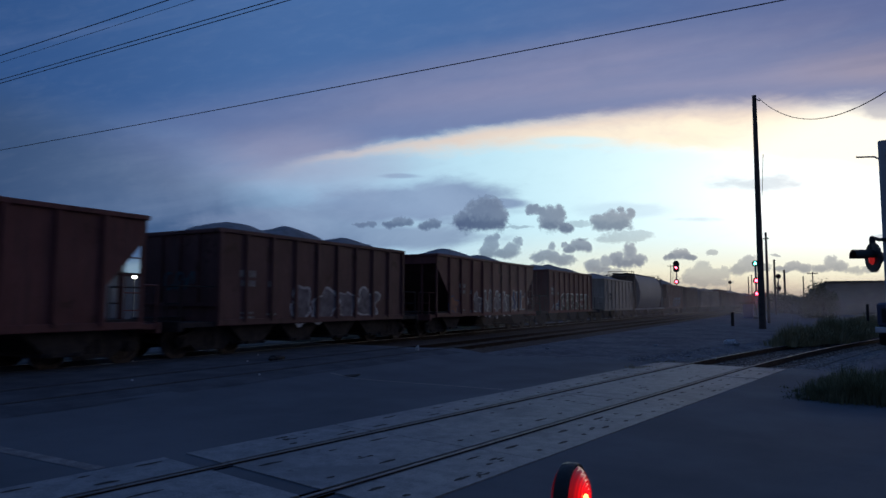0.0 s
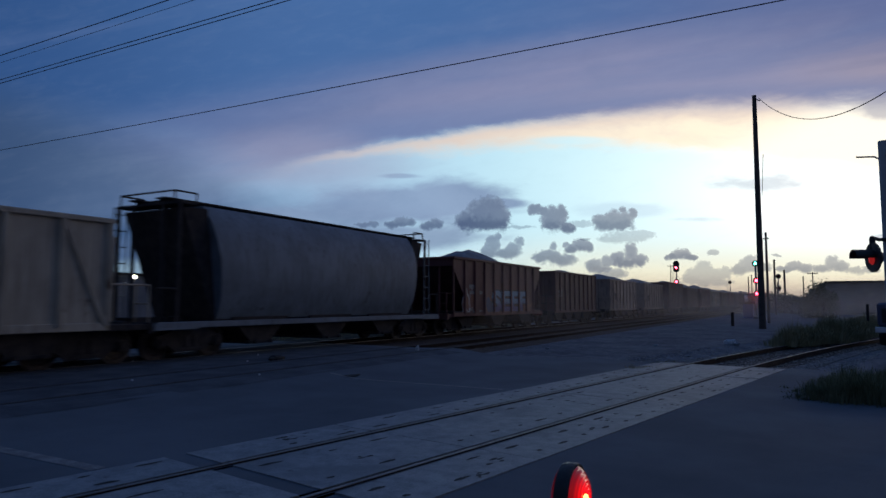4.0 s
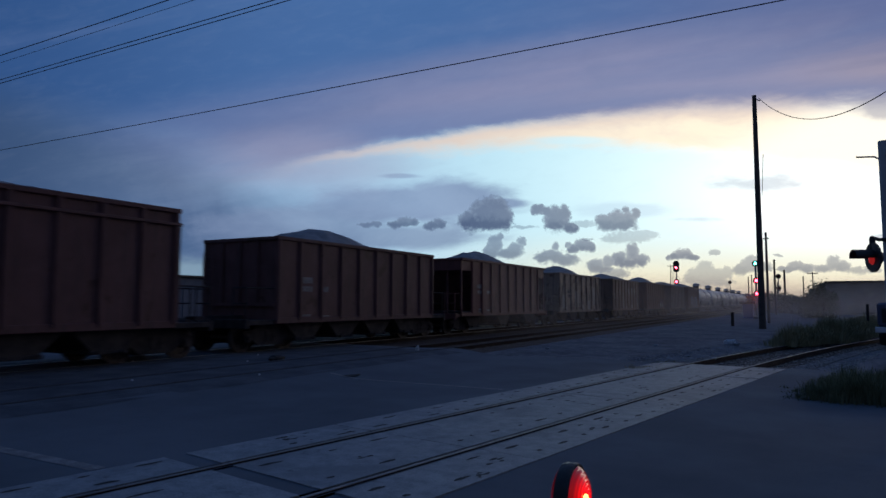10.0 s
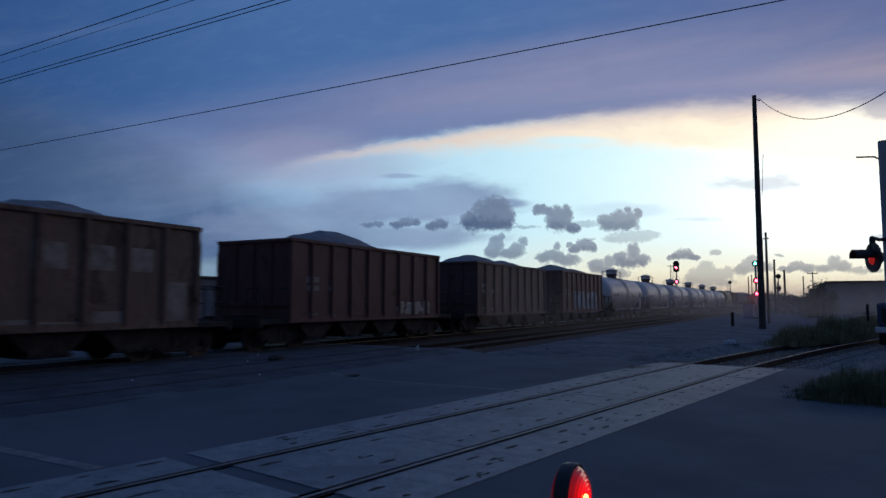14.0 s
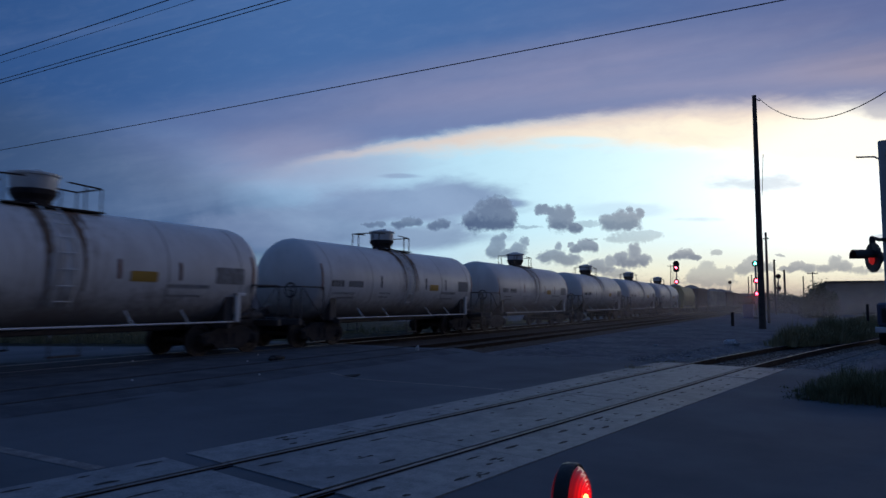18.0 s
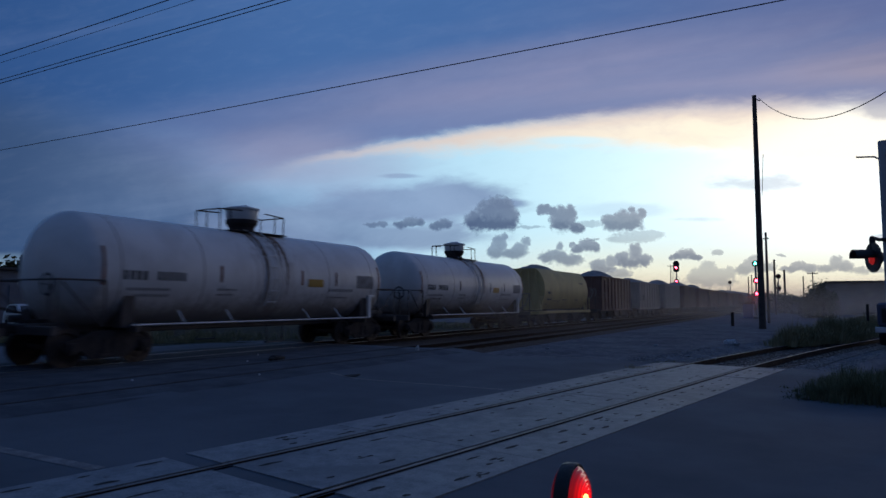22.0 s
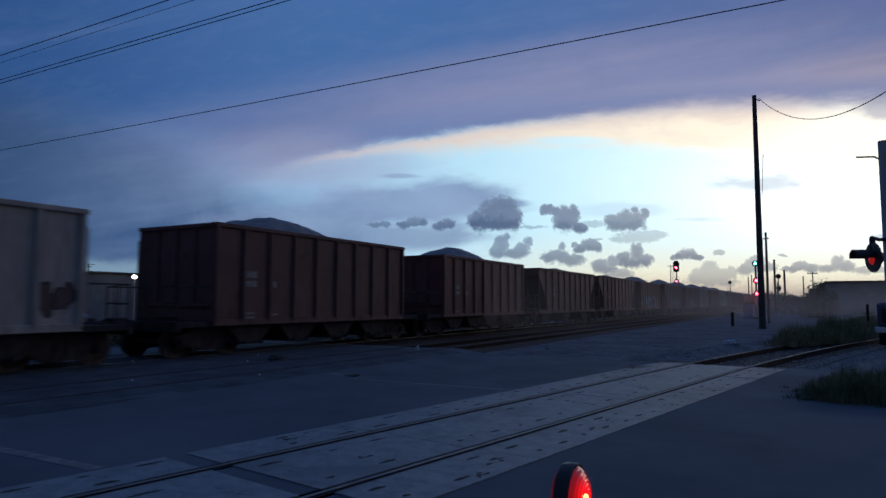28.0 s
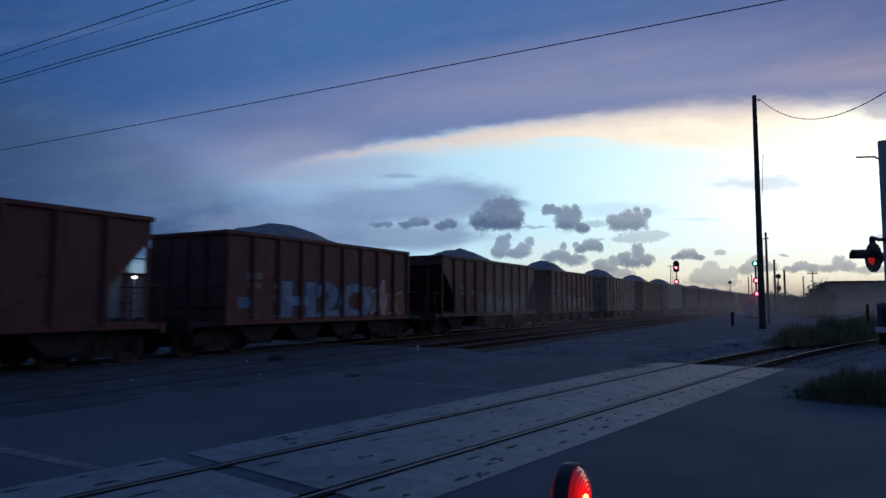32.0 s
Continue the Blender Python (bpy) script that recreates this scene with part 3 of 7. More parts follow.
def tank(y_mid):
    """A white tank wagon: shell on stub sills, hatch housing with railed platform, ladder, side pipe."""
    w = tagged(new("tank_wagon"), "white tank wagon with stained shell and railed top hatch", "railway wagon", "wagons of the freight train")
    half = 7.05
    gear(w, half, 5.0, True)
    zc, r, hl = 2.21, 1.42, 6.2
    ax = Matrix.Translation((0, 0, zc)) @ Matrix.Rotation(radians(-90), 4, "X")

    def shell(m):
        prof = []
        for k in range(9):
            a = k / 8 * math.pi / 2
            prof.append((r * math.sin(a), -hl + 0.75 - 0.75 * math.cos(a)))
        prof += [(r, -3), (r, 0), (r, 3)]
        prof += [(p, -h) for p, h in prof[8::-1]]
        lathe(m, prof, ax, 56)
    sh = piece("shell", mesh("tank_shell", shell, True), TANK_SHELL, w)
    for y in (-5.0, -2.6, -0.4, 0.4, 2.6, 5.0):
        piece("weld_band", mesh("weld_band", lambda m: ring(m, r + 0.0025, -0.015, 0.015, 56)), TANK_SHELL, sh, T(0, y, zc))
    for s in (-1, 1):
        def saddle(m):
            prism(m, [(-1.25, 0.86), (1.25, 0.86), (1.3, 1.9), (1.1, 1.45), (0.5, 0.98), (-0.5, 0.98), (-1.1, 1.45), (-1.3, 1.9)], 4.55, 4.85, "y")
            box(m, -0.45, 0.45, 3.9, 6.6, 0.74, 0.98, 0.02)
            box(m, -1.45, 1.45, 6.45, 6.6, 0.74, 0.94, 0.015)
            box(m, -1.48, 1.48, 4.5, 4.62, 0.74, 0.96, 0.015)
        turn = Matrix.Rotation(0 if s > 0 else math.pi, 4, "Z")
        piece("saddle", mesh("tank_saddle", saddle), TANK_GRIME, w, turn)

        def brake_gear(m):
            # cylinder, reservoir, rods and hand-brake wheel crowded on the end platform
            rod(m, (0.35, 5.05, 1.12), (0.35, 5.75, 1.12), 0.17, 12)
            rod(m, (0.95, 5.2, 1.08), (1.0, 6.2, 1.06), 0.09, 10)
            box(m, 0.55, 0.95, 5.55, 5.95, 0.96, 1.30, 0.03)
            rod(m, (1.2, 4.9, 0.95), (1.2, 6.4, 1.35), 0.03, 6)
            rod(m, (-0.9, 6.35, 0.9), (-0.9, 6.35, 1.85), 0.035, 6)
            lathe(m, [(0.22, -0.02), (0.26, 0.0), (0.22, 0.02), (0.20, 0.0), (0.22, -0.02)], T(-0.9, 6.42, 1.85) @ Matrix.Rotation(radians(90), 4, "X"), 16)
            for k in range(3):
                rod(m, (-0.9 + 0.22 * math.cos(k * 2.1), 6.42, 1.85 + 0.22 * math.sin(k * 2.1)), (-0.9, 6.42, 1.85), 0.012, 5)
        piece("brake_gear", mesh("tank_brake_gear", brake_gear), TANK_GRIME, w, turn)
        piece("jacking_post", mesh("tank_jacking_post", lambda m: (box(m, 1.30, 1.40, 4.86, 5.02, 0.90, 1.72, 0.02), box(m, 1.30, 1.40, 4.86, 5.22, 1.62, 1.72, 0.02))), TANK_WHITE, w, turn, "pale bracket plate")
        piece("belly_stiffener", mesh("tank_belly", lambda m: box(m, -0.30, 0.30, -0.2, 4.2, 0.70, 0.86, 0.03)), TANK_GRIME, w, turn)

        def end_rails(m):
            for x in (-1.42, 1.42):
                for y in (5.4, 6.5):
                    rod(m, (x, y, 0.9), (x, y, 1.95), 0.022, 6)
                rod(m, (x, 5.4, 1.95), (x, 6.5, 1.95), 0.022, 6)
                rod(m, (x, 5.45, 0.92), (x, 6.4, 1.9), 0.02, 6)
            rod(m, (-1.42, 6.5, 1.95), (1.42, 6.5, 1.95), 0.022, 6)
        piece("end_railing", mesh("tank_end_railing", end_rails), TANK_GRIME, w, turn)
        piece("side_pipe", mesh("tank_side_pipe", lambda m: (rod(m, (1.46, -4.7, 0.92), (1.46, 4.7, 0.92), 0.024, 8), [rod(m, (1.46, y, 0.92), (1.15, y, 1.25), 0.025, 6) for y in (-3.2, -1.6, 1.6, 3.2)])), TANK_WHITE, w, turn)
        piece("step", mesh("tank_step", lambda m: (box(m, 1.38, 1.5, -0.35, 0.35, 0.28, 0.32), rod(m, (1.45, -0.33, 0.3), (1.45, -0.33, 0.95), 0.02, 6), rod(m, (1.45, 0.33, 0.3), (1.45, 0.33, 0.95), 0.02, 6))), TANK_GRIME, w, turn)

        def side_ladder(m):
            for y in (-0.2, 0.2):
                last = None
                for k in range(9):
                    a = radians(-35 + k * 14)
                    p = ((r + 0.07) * math.cos(a), y, zc + (r + 0.07) * math.sin(a))
                    if last:
                        rod(m, last, p, 0.022, 6)
                    last = p
            for k in range(8):
                a = radians(-30 + k * 14)
                rod(m, ((r + 0.07) * math.cos(a), -0.2, zc + (r + 0.07) * math.sin(a)), ((r + 0.07) * math.cos(a), 0.2, zc + (r + 0.07) * math.sin(a)), 0.016, 6)
        piece("ladder", mesh("tank_ladder", side_ladder), TANK_WHITE, w, turn)
    hatch = piece("hatch_housing", mesh("hatch", lambda m: lathe(m, [(0, 3.5), (0.36, 3.5), (0.36, 3.78), (0.46, 3.90), (0.49, 4.30), (0.50, 4.30), (0.50, 4.34), (0.28, 4.39), (0, 4.40)], Matrix.Identity(4), 28), True), TANK_WHITE, w)
    piece("collar", mesh("hatch_collar", lambda m: lathe(m, [(0.37, 3.60), (0.39, 3.76), (0.475, 3.88), (0.49, 3.98), (0.47, 4.0)], Matrix.Identity(4), 28)), STEEL_DARK, hatch, None, "dark skirt round the lower neck")
    piece("lid", mesh("hatch_lid", lambda m: (lathe(m, [(0.51, 4.30), (0.53, 4.32), (0.53, 4.36), (0.28, 4.42), (0, 4.43)], Matrix.Identity(4), 28), rod(m, (0.50, 0, 4.34), (0.60, 0, 4.28), 0.03, 6), rod(m, (-0.2, 0, 4.44), (0.2, 0, 4.44), 0.03, 6))), TANK_WHITE, hatch, None, "domed lid")

    for end in (-1, 1):
        def top_rails(m):
            for x in (-0.5, 0.5):
                for y in (0.92, 1.32):
                    rod(m, (x, end * y, 3.45), (x, end * y, 4.18 if y > 1 else 4.20), 0.020, 6)
                rod(m, (x, end * 1.32, 4.18), (x, end * 0.48, 4.22), 0.020, 6)
            rod(m, (-0.5, end * 1.32, 4.18), (0.5, end * 1.32, 4.18), 0.020, 6)
        piece("top_railing", mesh(("tank_top_railing", end), top_rails), STEEL_DARK, w)
    piece("top_platform", mesh("tank_top_platform", lambda m: box(m, -0.62, 0.62, -0.9, 1.36, 3.58, 3.61)), STEEL_DARK, w)
    w.matrix_basis = T(TRACK_X, y_mid, RAIL_Z)
    w["y_start"] = y_mid
    return w


def round_hopper(y0, length, top, paint, label, open_top=False):
    """A bulging-sided hopper with upright end frames."""
    w = tagged(new("round_sided_hopper_wagon"), label, "railway wagon", "wagons of the freight train")
    h2, rim, half = length / 2, top - RAIL_Z, length / 2 + 1.25
    gear(w, half, half - 1.9, True)
    sect = []
    for k in range(13):
        a = radians(-58 + k * 118 / 12) if open_top else radians(-44 + k * 104 / 12)
        sect.append((0.35 + 1.22 * math.cos(a), 2.25 + 1.35 * math.sin(a)))
    sect = [(x, 1.0 + (z - sect[0][1]) * (rim - 1.0) / (sect[-1][1] - sect[0][1])) for x, z in sect]
    full = sect + [(-x, z) for x, z in sect[::-1]]

    def body(m):
        prism(m, full, -h2 + (1.0 if not open_top else 0.05), h2 - (1.0 if not open_top else 0.05), "y")
        for v in m.verts:
            k = (v.co.z - 1.0) / (rim - 1.0)
            v.co.y *= 1 - (0.012 * k if open_top else 0.07 * (1 - k))
    piece("body", mesh(("round_body", y0), body, True), paint, w)
    for s in (1, -1):
        turn = Matrix.Rotation(0 if s > 0 else math.pi, 4, "Z")

        def end(m):
            if open_top:
                for x in (-1.3, -0.7, 0.0, 0.7, 1.3):
                    prism(m, [(h2 - 0.05, 1.0), (h2 + 0.12, 1.0), (h2 + 0.02, rim), (h2 - 0.10, rim)], x - 0.06, x + 0.06)
                box(m, -1.36, 1.36, h2 - 0.08, h2 + 0.03, rim - 0.15, rim)
                for v in m.verts:
                    v.co.x *= 1 - 0.28 * (v.co.z - 1.0) / (rim - 1.0)
            else:
                prism(m, [(h2 - 1.0, rim - 0.1), (h2 - 1.0, rim - 0.6), (h2 - 2.0, 0.95), (h2 - 1.3, 0.95), (h2 - 0.2, rim - 0.15)], -1.2, 1.2)
                for x in (-1.25, -0.6, 0.6, 1.25):
                    box(m, x - 0.04, x + 0.04, h2 - 0.1, h2 - 0.02, 0.9, rim)
                box(m, -1.3, 1.3, h2 - 0.6, h2, rim - 0.06, rim)
        piece("end_frame", mesh(("round_end", y0), end), paint if open_top else STEEL_DARK, w, turn)
        piece("end_platform", mesh(("round_platform", y0), lambda m: box(m, -1.5, 1.5, h2 - 0.6, half - 0.5, 0.76, 0.92, 0.015)), paint, w, turn)
        piece("side_sill", mesh(("round_sill", y0), lambda m: box(m, 1.36, 1.5, -half + 0.55, half - 0.55, 0.80, 0.96, 0.015)), paint, w, turn)

        def rails(m):
            for x in (-1.42, 1.42):
                for y in (h2 + 0.1, half - 0.55):
                    rod(m, (x, y, 0.9), (x, y, 1.8), 0.025, 6)
                rod(m, (x, h2 + 0.1, 1.8), (x, half - 0.55, 1.8), 0.025, 6)
            if not open_top:
                for x in (-1.1, 1.1):
                    rod(m, (x, h2, rim), (x, h2, rim + 0.28), 0.025, 6)
                    rod(m, (x, h2 - 0.7, rim), (x, h2 - 0.7, rim + 0.28), 0.025, 6)
                    rod(m, (x, h2, rim + 0.28), (x, h2 - 0.7, rim + 0.28), 0.025, 6)
                rod(m, (-1.1, h2, rim + 0.28), (1.1, h2, rim + 0.28), 0.025, 6)
        piece("handrail", mesh(("round_rails", y0), rails), paint if open_top else STEEL_DARK, w, turn)
        piece("ladder", mesh(("round_ladder", rim), lambda m: ladder(m, rim - (1.9 if open_top else 0.9), 0.4, 4 if open_top else 7)), paint, w, turn @ T(1.45, h2 - 0.25, 0.9))
    if open_top:
        part("stone_load", made(lambda m: heap(m, 1.9, length - 0.3, [(-1.7, 0.40, 3.1), (1.4, 0.10, 3.0)], rim)), GRAVEL_LOAD, w, "grey crushed stone heaped above the rim", True)
    else:
        piece("running_board", mesh(("running_board", y0), lambda m: (box(m, -0.75, -0.35, -h2, h2, rim + 0.1, rim + 0.14), box(m, 0.35, 0.75, -h2, h2, rim + 0.1, rim + 0.14),
              [box(m, -0.7, 0.7, y - 0.03, y + 0.03, rim - 0.02, rim + 0.1) for y in np.linspace(-h2 + 0.2, h2 - 0.2, 12)])), STEEL_DARK, w)
    # dark steel again carries the shade below the body
    for y in (-2.6, 0.0, 2.6):
        piece("discharge_chute", mesh("chute", chute), STEEL_DARK, w, T(0, y * h2 / 5, 0))
    w.matrix_basis = T(TRACK_X, y0 + h2, RAIL_Z)
    w["y_start"] = y0 + h2
    return w


# ---- the setting: ground, road, tracks ----
ASPHALT = mottled("worn_asphalt", (0.074, 0.090, 0.107), (0.118, 0.136, 0.156), 0.35, 0.92, 0.0, 60.0, 0.006, 0.15, False)
DIRT, dg, db = material("gravel_lot", 0.97, 0.0, 0.12)
dco = local(dg, False)
dmix = dg.add(dg.mul(dg.noise(dco, 0.45, 5, 0.6), 0.40), dg.add(dg.mul(dg.noise(stretch(dg, dco, (1.0, 0.45, 1.0)), 3.5, 6, 0.7), 0.42), dg.mul(dg.noise(dco, 26.0, 3, 0.6), 0.18)))
dg.feed(db.inputs["Base Color"], dg.mix(dg.step(0.37, 0.63, dmix), (0.058, 0.070, 0.086), (0.165, 0.180, 0.200)))
bump(dg, db, dg.noise(dco, 18.0, 4, 0.65), 0.7, 0.03)
CONCRETE, cg, cb = material("crossing_concrete", 0.6, 0.0, 0.5)
cco = local(cg)
cbig, cmid, cfine = cg.noise(cco, 0.8, 5, 0.6, 0.4), cg.noise(cco, 4.5, 6, 0.68, 0.3), cg.noise(cco, 45.0, 3, 0.6)
ccol = cg.mix(cg.step(0.34, 0.66, cg.add(cg.mul(cmid, 0.65), cg.mul(cfine, 0.35))), (0.112, 0.125, 0.138), (0.240, 0.256, 0.270))
ccol = cg.mix(cg.mul(cg.step(0.50, 0.66, cbig), 0.55), ccol, (0.085, 0.094, 0.108))
ccol = cg.mix(cg.mul(cg.step(0.60, 0.70, cg.noise(cco, 2.4, 6, 0.7, 0.6)), 0.7), ccol, (0.045, 0.050, 0.060))
cg.feed(cb.inputs["Base Color"], ccol)
cg.feed(cb.inputs["Roughness"], cg.add(0.48, cg.mul(cmid, 0.25)))
bump(cg, cb, cg.add(cfine, cg.mul(cmid, 0.6)), 0.5, 0.004)
BALLAST = mottled("dirty_ballast", (0.030, 0.021, 0.018), (0.075, 0.054, 0.046), 7.0, 0.95, 0.0, 16.0, 0.05, 0.3, False)
PALE_BALLAST = mottled("pale_grey_ballast", (0.06, 0.06, 0.06), (0.17, 0.17, 0.17), 9.0, 0.95, 0.0, 18.0, 0.05, 0.2, False)
RAIL = mottled("rusty_rail_steel", (0.015, 0.010, 0.009), (0.032, 0.018, 0.015), 6.0, 0.85, 0.0, spec=0.15)
RAIL_TOP = mottled("polished_rail_head", (0.16, 0.15, 0.145), (0.26, 0.25, 0.24), 4.0, 0.42, 1.0)
RAIL_LIT_EDGE = mottled("pale_lit_rail_head", (0.13, 0.13, 0.135), (0.22, 0.215, 0.21), 4.0, 0.5, 0.4)
TIMBER = mottled("creosoted_timber", (0.030, 0.023, 0.018), (0.065, 0.050, 0.040), 3.0, 0.9)
POLE_WOOD = mottled("weathered_pole_wood", (0.060, 0.047, 0.042), (0.110, 0.090, 0.080), 3.0, 0.9)
BLACK_METAL = mottled("black_enamel", (0.012, 0.012, 0.013), (0.022, 0.022, 0.023), 6.0, 0.5)
GALV = mottled("galvanised_steel", (0.22, 0.23, 0.24), (0.33, 0.34, 0.35), 5.0, 0.5, 0.6)
GROOVE = mottled("gritty_flange_groove", (0.040, 0.048, 0.058), (0.066, 0.077, 0.090), 3.0, 0.95, 0.0, 30.0, 0.01, 0.1)
DUSTY_RAIL = mottled("dusty_unused_rail_head", (0.040, 0.040, 0.045), (0.075, 0.078, 0.085), 5.0, 0.8, 0.0, spec=0.2)
PAINT_LINE = mottled("worn_road_paint", (0.22, 0.22, 0.22), (0.12, 0.12, 0.125), 5.0, 0.8)
RUBBER = mottled("black_rubber", (0.012, 0.012, 0.013), (0.025, 0.025, 0.026), 5.0, 0.85)
ROAD_END = 18.75


def ground_z(x, y):
    """Flat, but for the shallow cutting in which the open part of the branch lies."""
    if y < 18.3:
        return -0.02
    k = min(1.0, max(0.0, (2.7 - abs(x - branch(y)) / 1.03) / 0.8)) * min(1.0, max(0.0, (y - 18.3) / 0.6))
    return -0.02 - 0.15 * k * k * (3 - 2 * k)


def branch(y):
    """Where the branch crosses a given y: straight over the road, then bending right."""
    return -3.32 + 0.165 * (y - 11.58) + (0.0035 * (y - 17.0) ** 2 if y > 17 else 0.0)


def ground_mesh(bm):
    xs = [-2500, -400, -120, -40, -20, -8] + [-6 + 0.5 * k for k in range(65)] + [40, 60, 200, 2500]
    ys = [-2500, -200, -40, 0, 12, 18] + [18.3 + 0.3 * k for k in range(4)] + [19.6 + 0.8 * k for k in range(56)] + [90, 140, 200, 600, 2500]
    v = [[bm.verts.new((x, y, ground_z(x, y))) for x in xs] for y in ys]
    for a, b in zip(v, v[1:]):
        for i in range(len(xs) - 1):
            bm.faces.new((a[i], a[i + 1], b[i + 1], b[i]))


tagged(part("ground", made(ground_mesh), DIRT), "flat grey gravel ground reaching the horizon", "ground", kind="structure")


def rise(x):
    """Height of the road: it climbs to the level of the main tracks."""
    def s(a, b):
        k = min(1, max(0, (x - a) / (b - a)))
        return k * k * (3 - 2 * k)
    return 0.004 + 0.150 * s(-8.3, -9.9) * (1 - s(-18.5, -21.5))


def road_mesh(bm):
    xs = [40, 20, 8, 2, 0, -2, -4, -6, -7.5] + [-8.0 - 0.3 * k for k in range(8)] + [-11.5, -13, -15, -17, -18.2] + [-18.6 - 0.4 * k for k in range(8)] + [-25, -40, -70, -140]
    rows = []
    for y in (-45.0, -10.0, 0.0, 5.0, 10.0, 15.0, ROAD_END):
        rows.append([bm.verts.new((x, y + (0.22 * math.sin(x * 1.7) + 0.1 * math.sin(x * 4.1) if y == ROAD_END else 0), rise(x))) for x in xs])
    for a, b in zip(rows, rows[1:]):
        for i in range(len(xs) - 1):
            bm.faces.new((a[i + 1], a[i], b[i], b[i + 1]))
    rim = rows[-1]
    low = [bm.verts.new((v.co.x, v.co.y + 0.12, -0.05)) for v in rim]
    for i in range(len(xs) - 1):
        bm.faces.new((rim[i + 1], rim[i], low[i], low[i + 1]))


tagged(part("road", made(road_mesh), ASPHALT), "worn dark asphalt road over the crossing", "road", kind="structure")


def shade_apron_mesh(bm):
    """Darker asphalt between the two tracks and beside them, the train's shade put into its colour."""
    xs = [-9.3 - 0.3 * k for k in range(16)]
    ys = [-45.0, -10.0, 0.0] + [1.5 * k for k in range(1, 12)] + [18.0]
    rows = [[bm.verts.new((x + (0.12 * noise.noise(Vector((1, y * 0.7, 3))) if k == 0 else 0), y, rise(x) + 0.0025)) for k, x in enumerate(xs)] for y in ys]
    for a, b in zip(rows, rows[1:]):
        for i in range(len(xs) - 1):
            bm.faces.new((a[i + 1], a[i], b[i], b[i + 1]))


# asphalt tone lowered to hold the shade that the train throws on the road
SHADED_ASPHALT = mottled("shaded_asphalt", (0.046, 0.055, 0.068), (0.088, 0.100, 0.116), 1.4, 0.9, 0.0, 50.0, 0.008, 0.15, False)
tagged(part("crossing_apron", made(shade_apron_mesh), SHADED_ASPHALT), "asphalt between the tracks, coloured darker for the train's shade", "road", kind="structure")


def verge_mesh(bm):
    """Rough ground beyond the line, its near edge running slantwise from the road."""
    rows = []
    for i in range(36):
        x = -17.9 - 0.9 * i
        y0 = 17.4 - 0.5 * (-17.9 - x) + 0.5 * noise.noise(Vector((x * 0.8, 3, 1)))
        rows.append([bm.verts.new((x, y0 + (46 - y0) * (j / 14) ** 1.7, rise(x) * max(0, 1 - j / 5) + (0.0 if j == 0 else 0.05 + 0.05 * noise.noise(Vector((x, j * 0.8, 7)))))) for j in range(15)])
    for a, b in zip(rows, rows[1:]):
        for j in range(14):
            bm.faces.new((a[j + 1], b[j + 1], b[j], a[j]))


VERGE = mottled("dark_earth_and_weeds", (0.020, 0.021, 0.014), (0.050, 0.050, 0.036), 2.5, 0.97, 0.0, 20.0, 0.03, 0.1, False)
tagged(part("verge", made(verge_mesh), VERGE), "dark rough verge beyond the main track", "verge", kind="structure")


def line_mesh(bm, x0, x1, y0, y1, w):
    n = 6
    a = [bm.verts.new((x0 + (x1 - x0) * i / n, y0 + (y1 - y0) * i / n - w / 2, rise(x0 + (x1 - x0) * i / n) + 0.004)) for i in range(n + 1)]
    b = [bm.verts.new((v.co.x, v.co.y + w, v.co.z)) for v in a]
    for i in range(n):
        bm.faces.new((a[i], a[i + 1], b[i + 1], b[i]))


tagged(part("road_line", made(lambda m: line_mesh(m, -8.25, -6.15, 4.12, 4.12, 0.16)), PAINT_LINE), "worn white painted line on the asphalt", "road marking", kind="structure")
tagged(part("road_line", made(lambda m: line_mesh(m, -9.2, -5.1, 11.5, 11.5, 0.07)), PAINT_LINE), "faint worn line on the asphalt", "road marking", kind="structure")


# -- main line and passing track: straight, along y --
def rail_run(bm, x, y0, y1, z, head):
    if head:
        box(bm, x - 0.036, x + 0.036, y0, y1, z - 0.012, z)
    else:
        box(bm, x - 0.034, x + 0.034, y0, y1, z - 0.045, z - 0.012)
        box(bm, x - 0.01, x + 0.01, y0, y1, z - 0.13, z - 0.045)
        box(bm, x - 0.07, x + 0.07, y0, y1, z - 0.15, z - 0.13)


def straight_track(name, x, label):
    t = tagged(new(name), label, "railway track", kind="structure")
    for s in (-0.75, 0.75):
        r = part("rail", made(lambda m: rail_run(m, x + s, -60, 900, RAIL_Z, False)), RAIL, t)
        part("rail_head", made(lambda m: rail_run(m, x + s, -60, 900, RAIL_Z, True)), RAIL_TOP if name == "main_track" else DUSTY_RAIL, r, "worn running surface")
        part("flange_groove", made(lambda m: box(m, x + s - 0.15 if s > 0 else x + s + 0.04, x + s - 0.04 if s > 0 else x + s + 0.15, -45, ROAD_END - 0.3, -0.05, rise(x + s) + 0.005)), BALLAST if name == "main_track" else GROOVE, r, "dark groove beside the rail in the road")
    for k in range(60):
        y = ROAD_END + 0.5 + 0.55 * k
        piece("sleeper", mesh("sleeper", lambda m: box(m, -1.3, 1.3, -0.11, 0.11, -0.15, 0.02, 0.01)), TIMBER, t, T(x + random.uniform(-0.04, 0.04), y, 0.0))
    rest = bmesh.new()
    for k in range(500):
        y = ROAD_END + 0.5 + 0.55 * (60 + k)
        box(rest, x - 1.3, x + 1.3, y - 0.11, y + 0.11, -0.15, 0.02)
    tagged(part("far_sleepers", rest, TIMBER, t), kind="stuff")
    return t


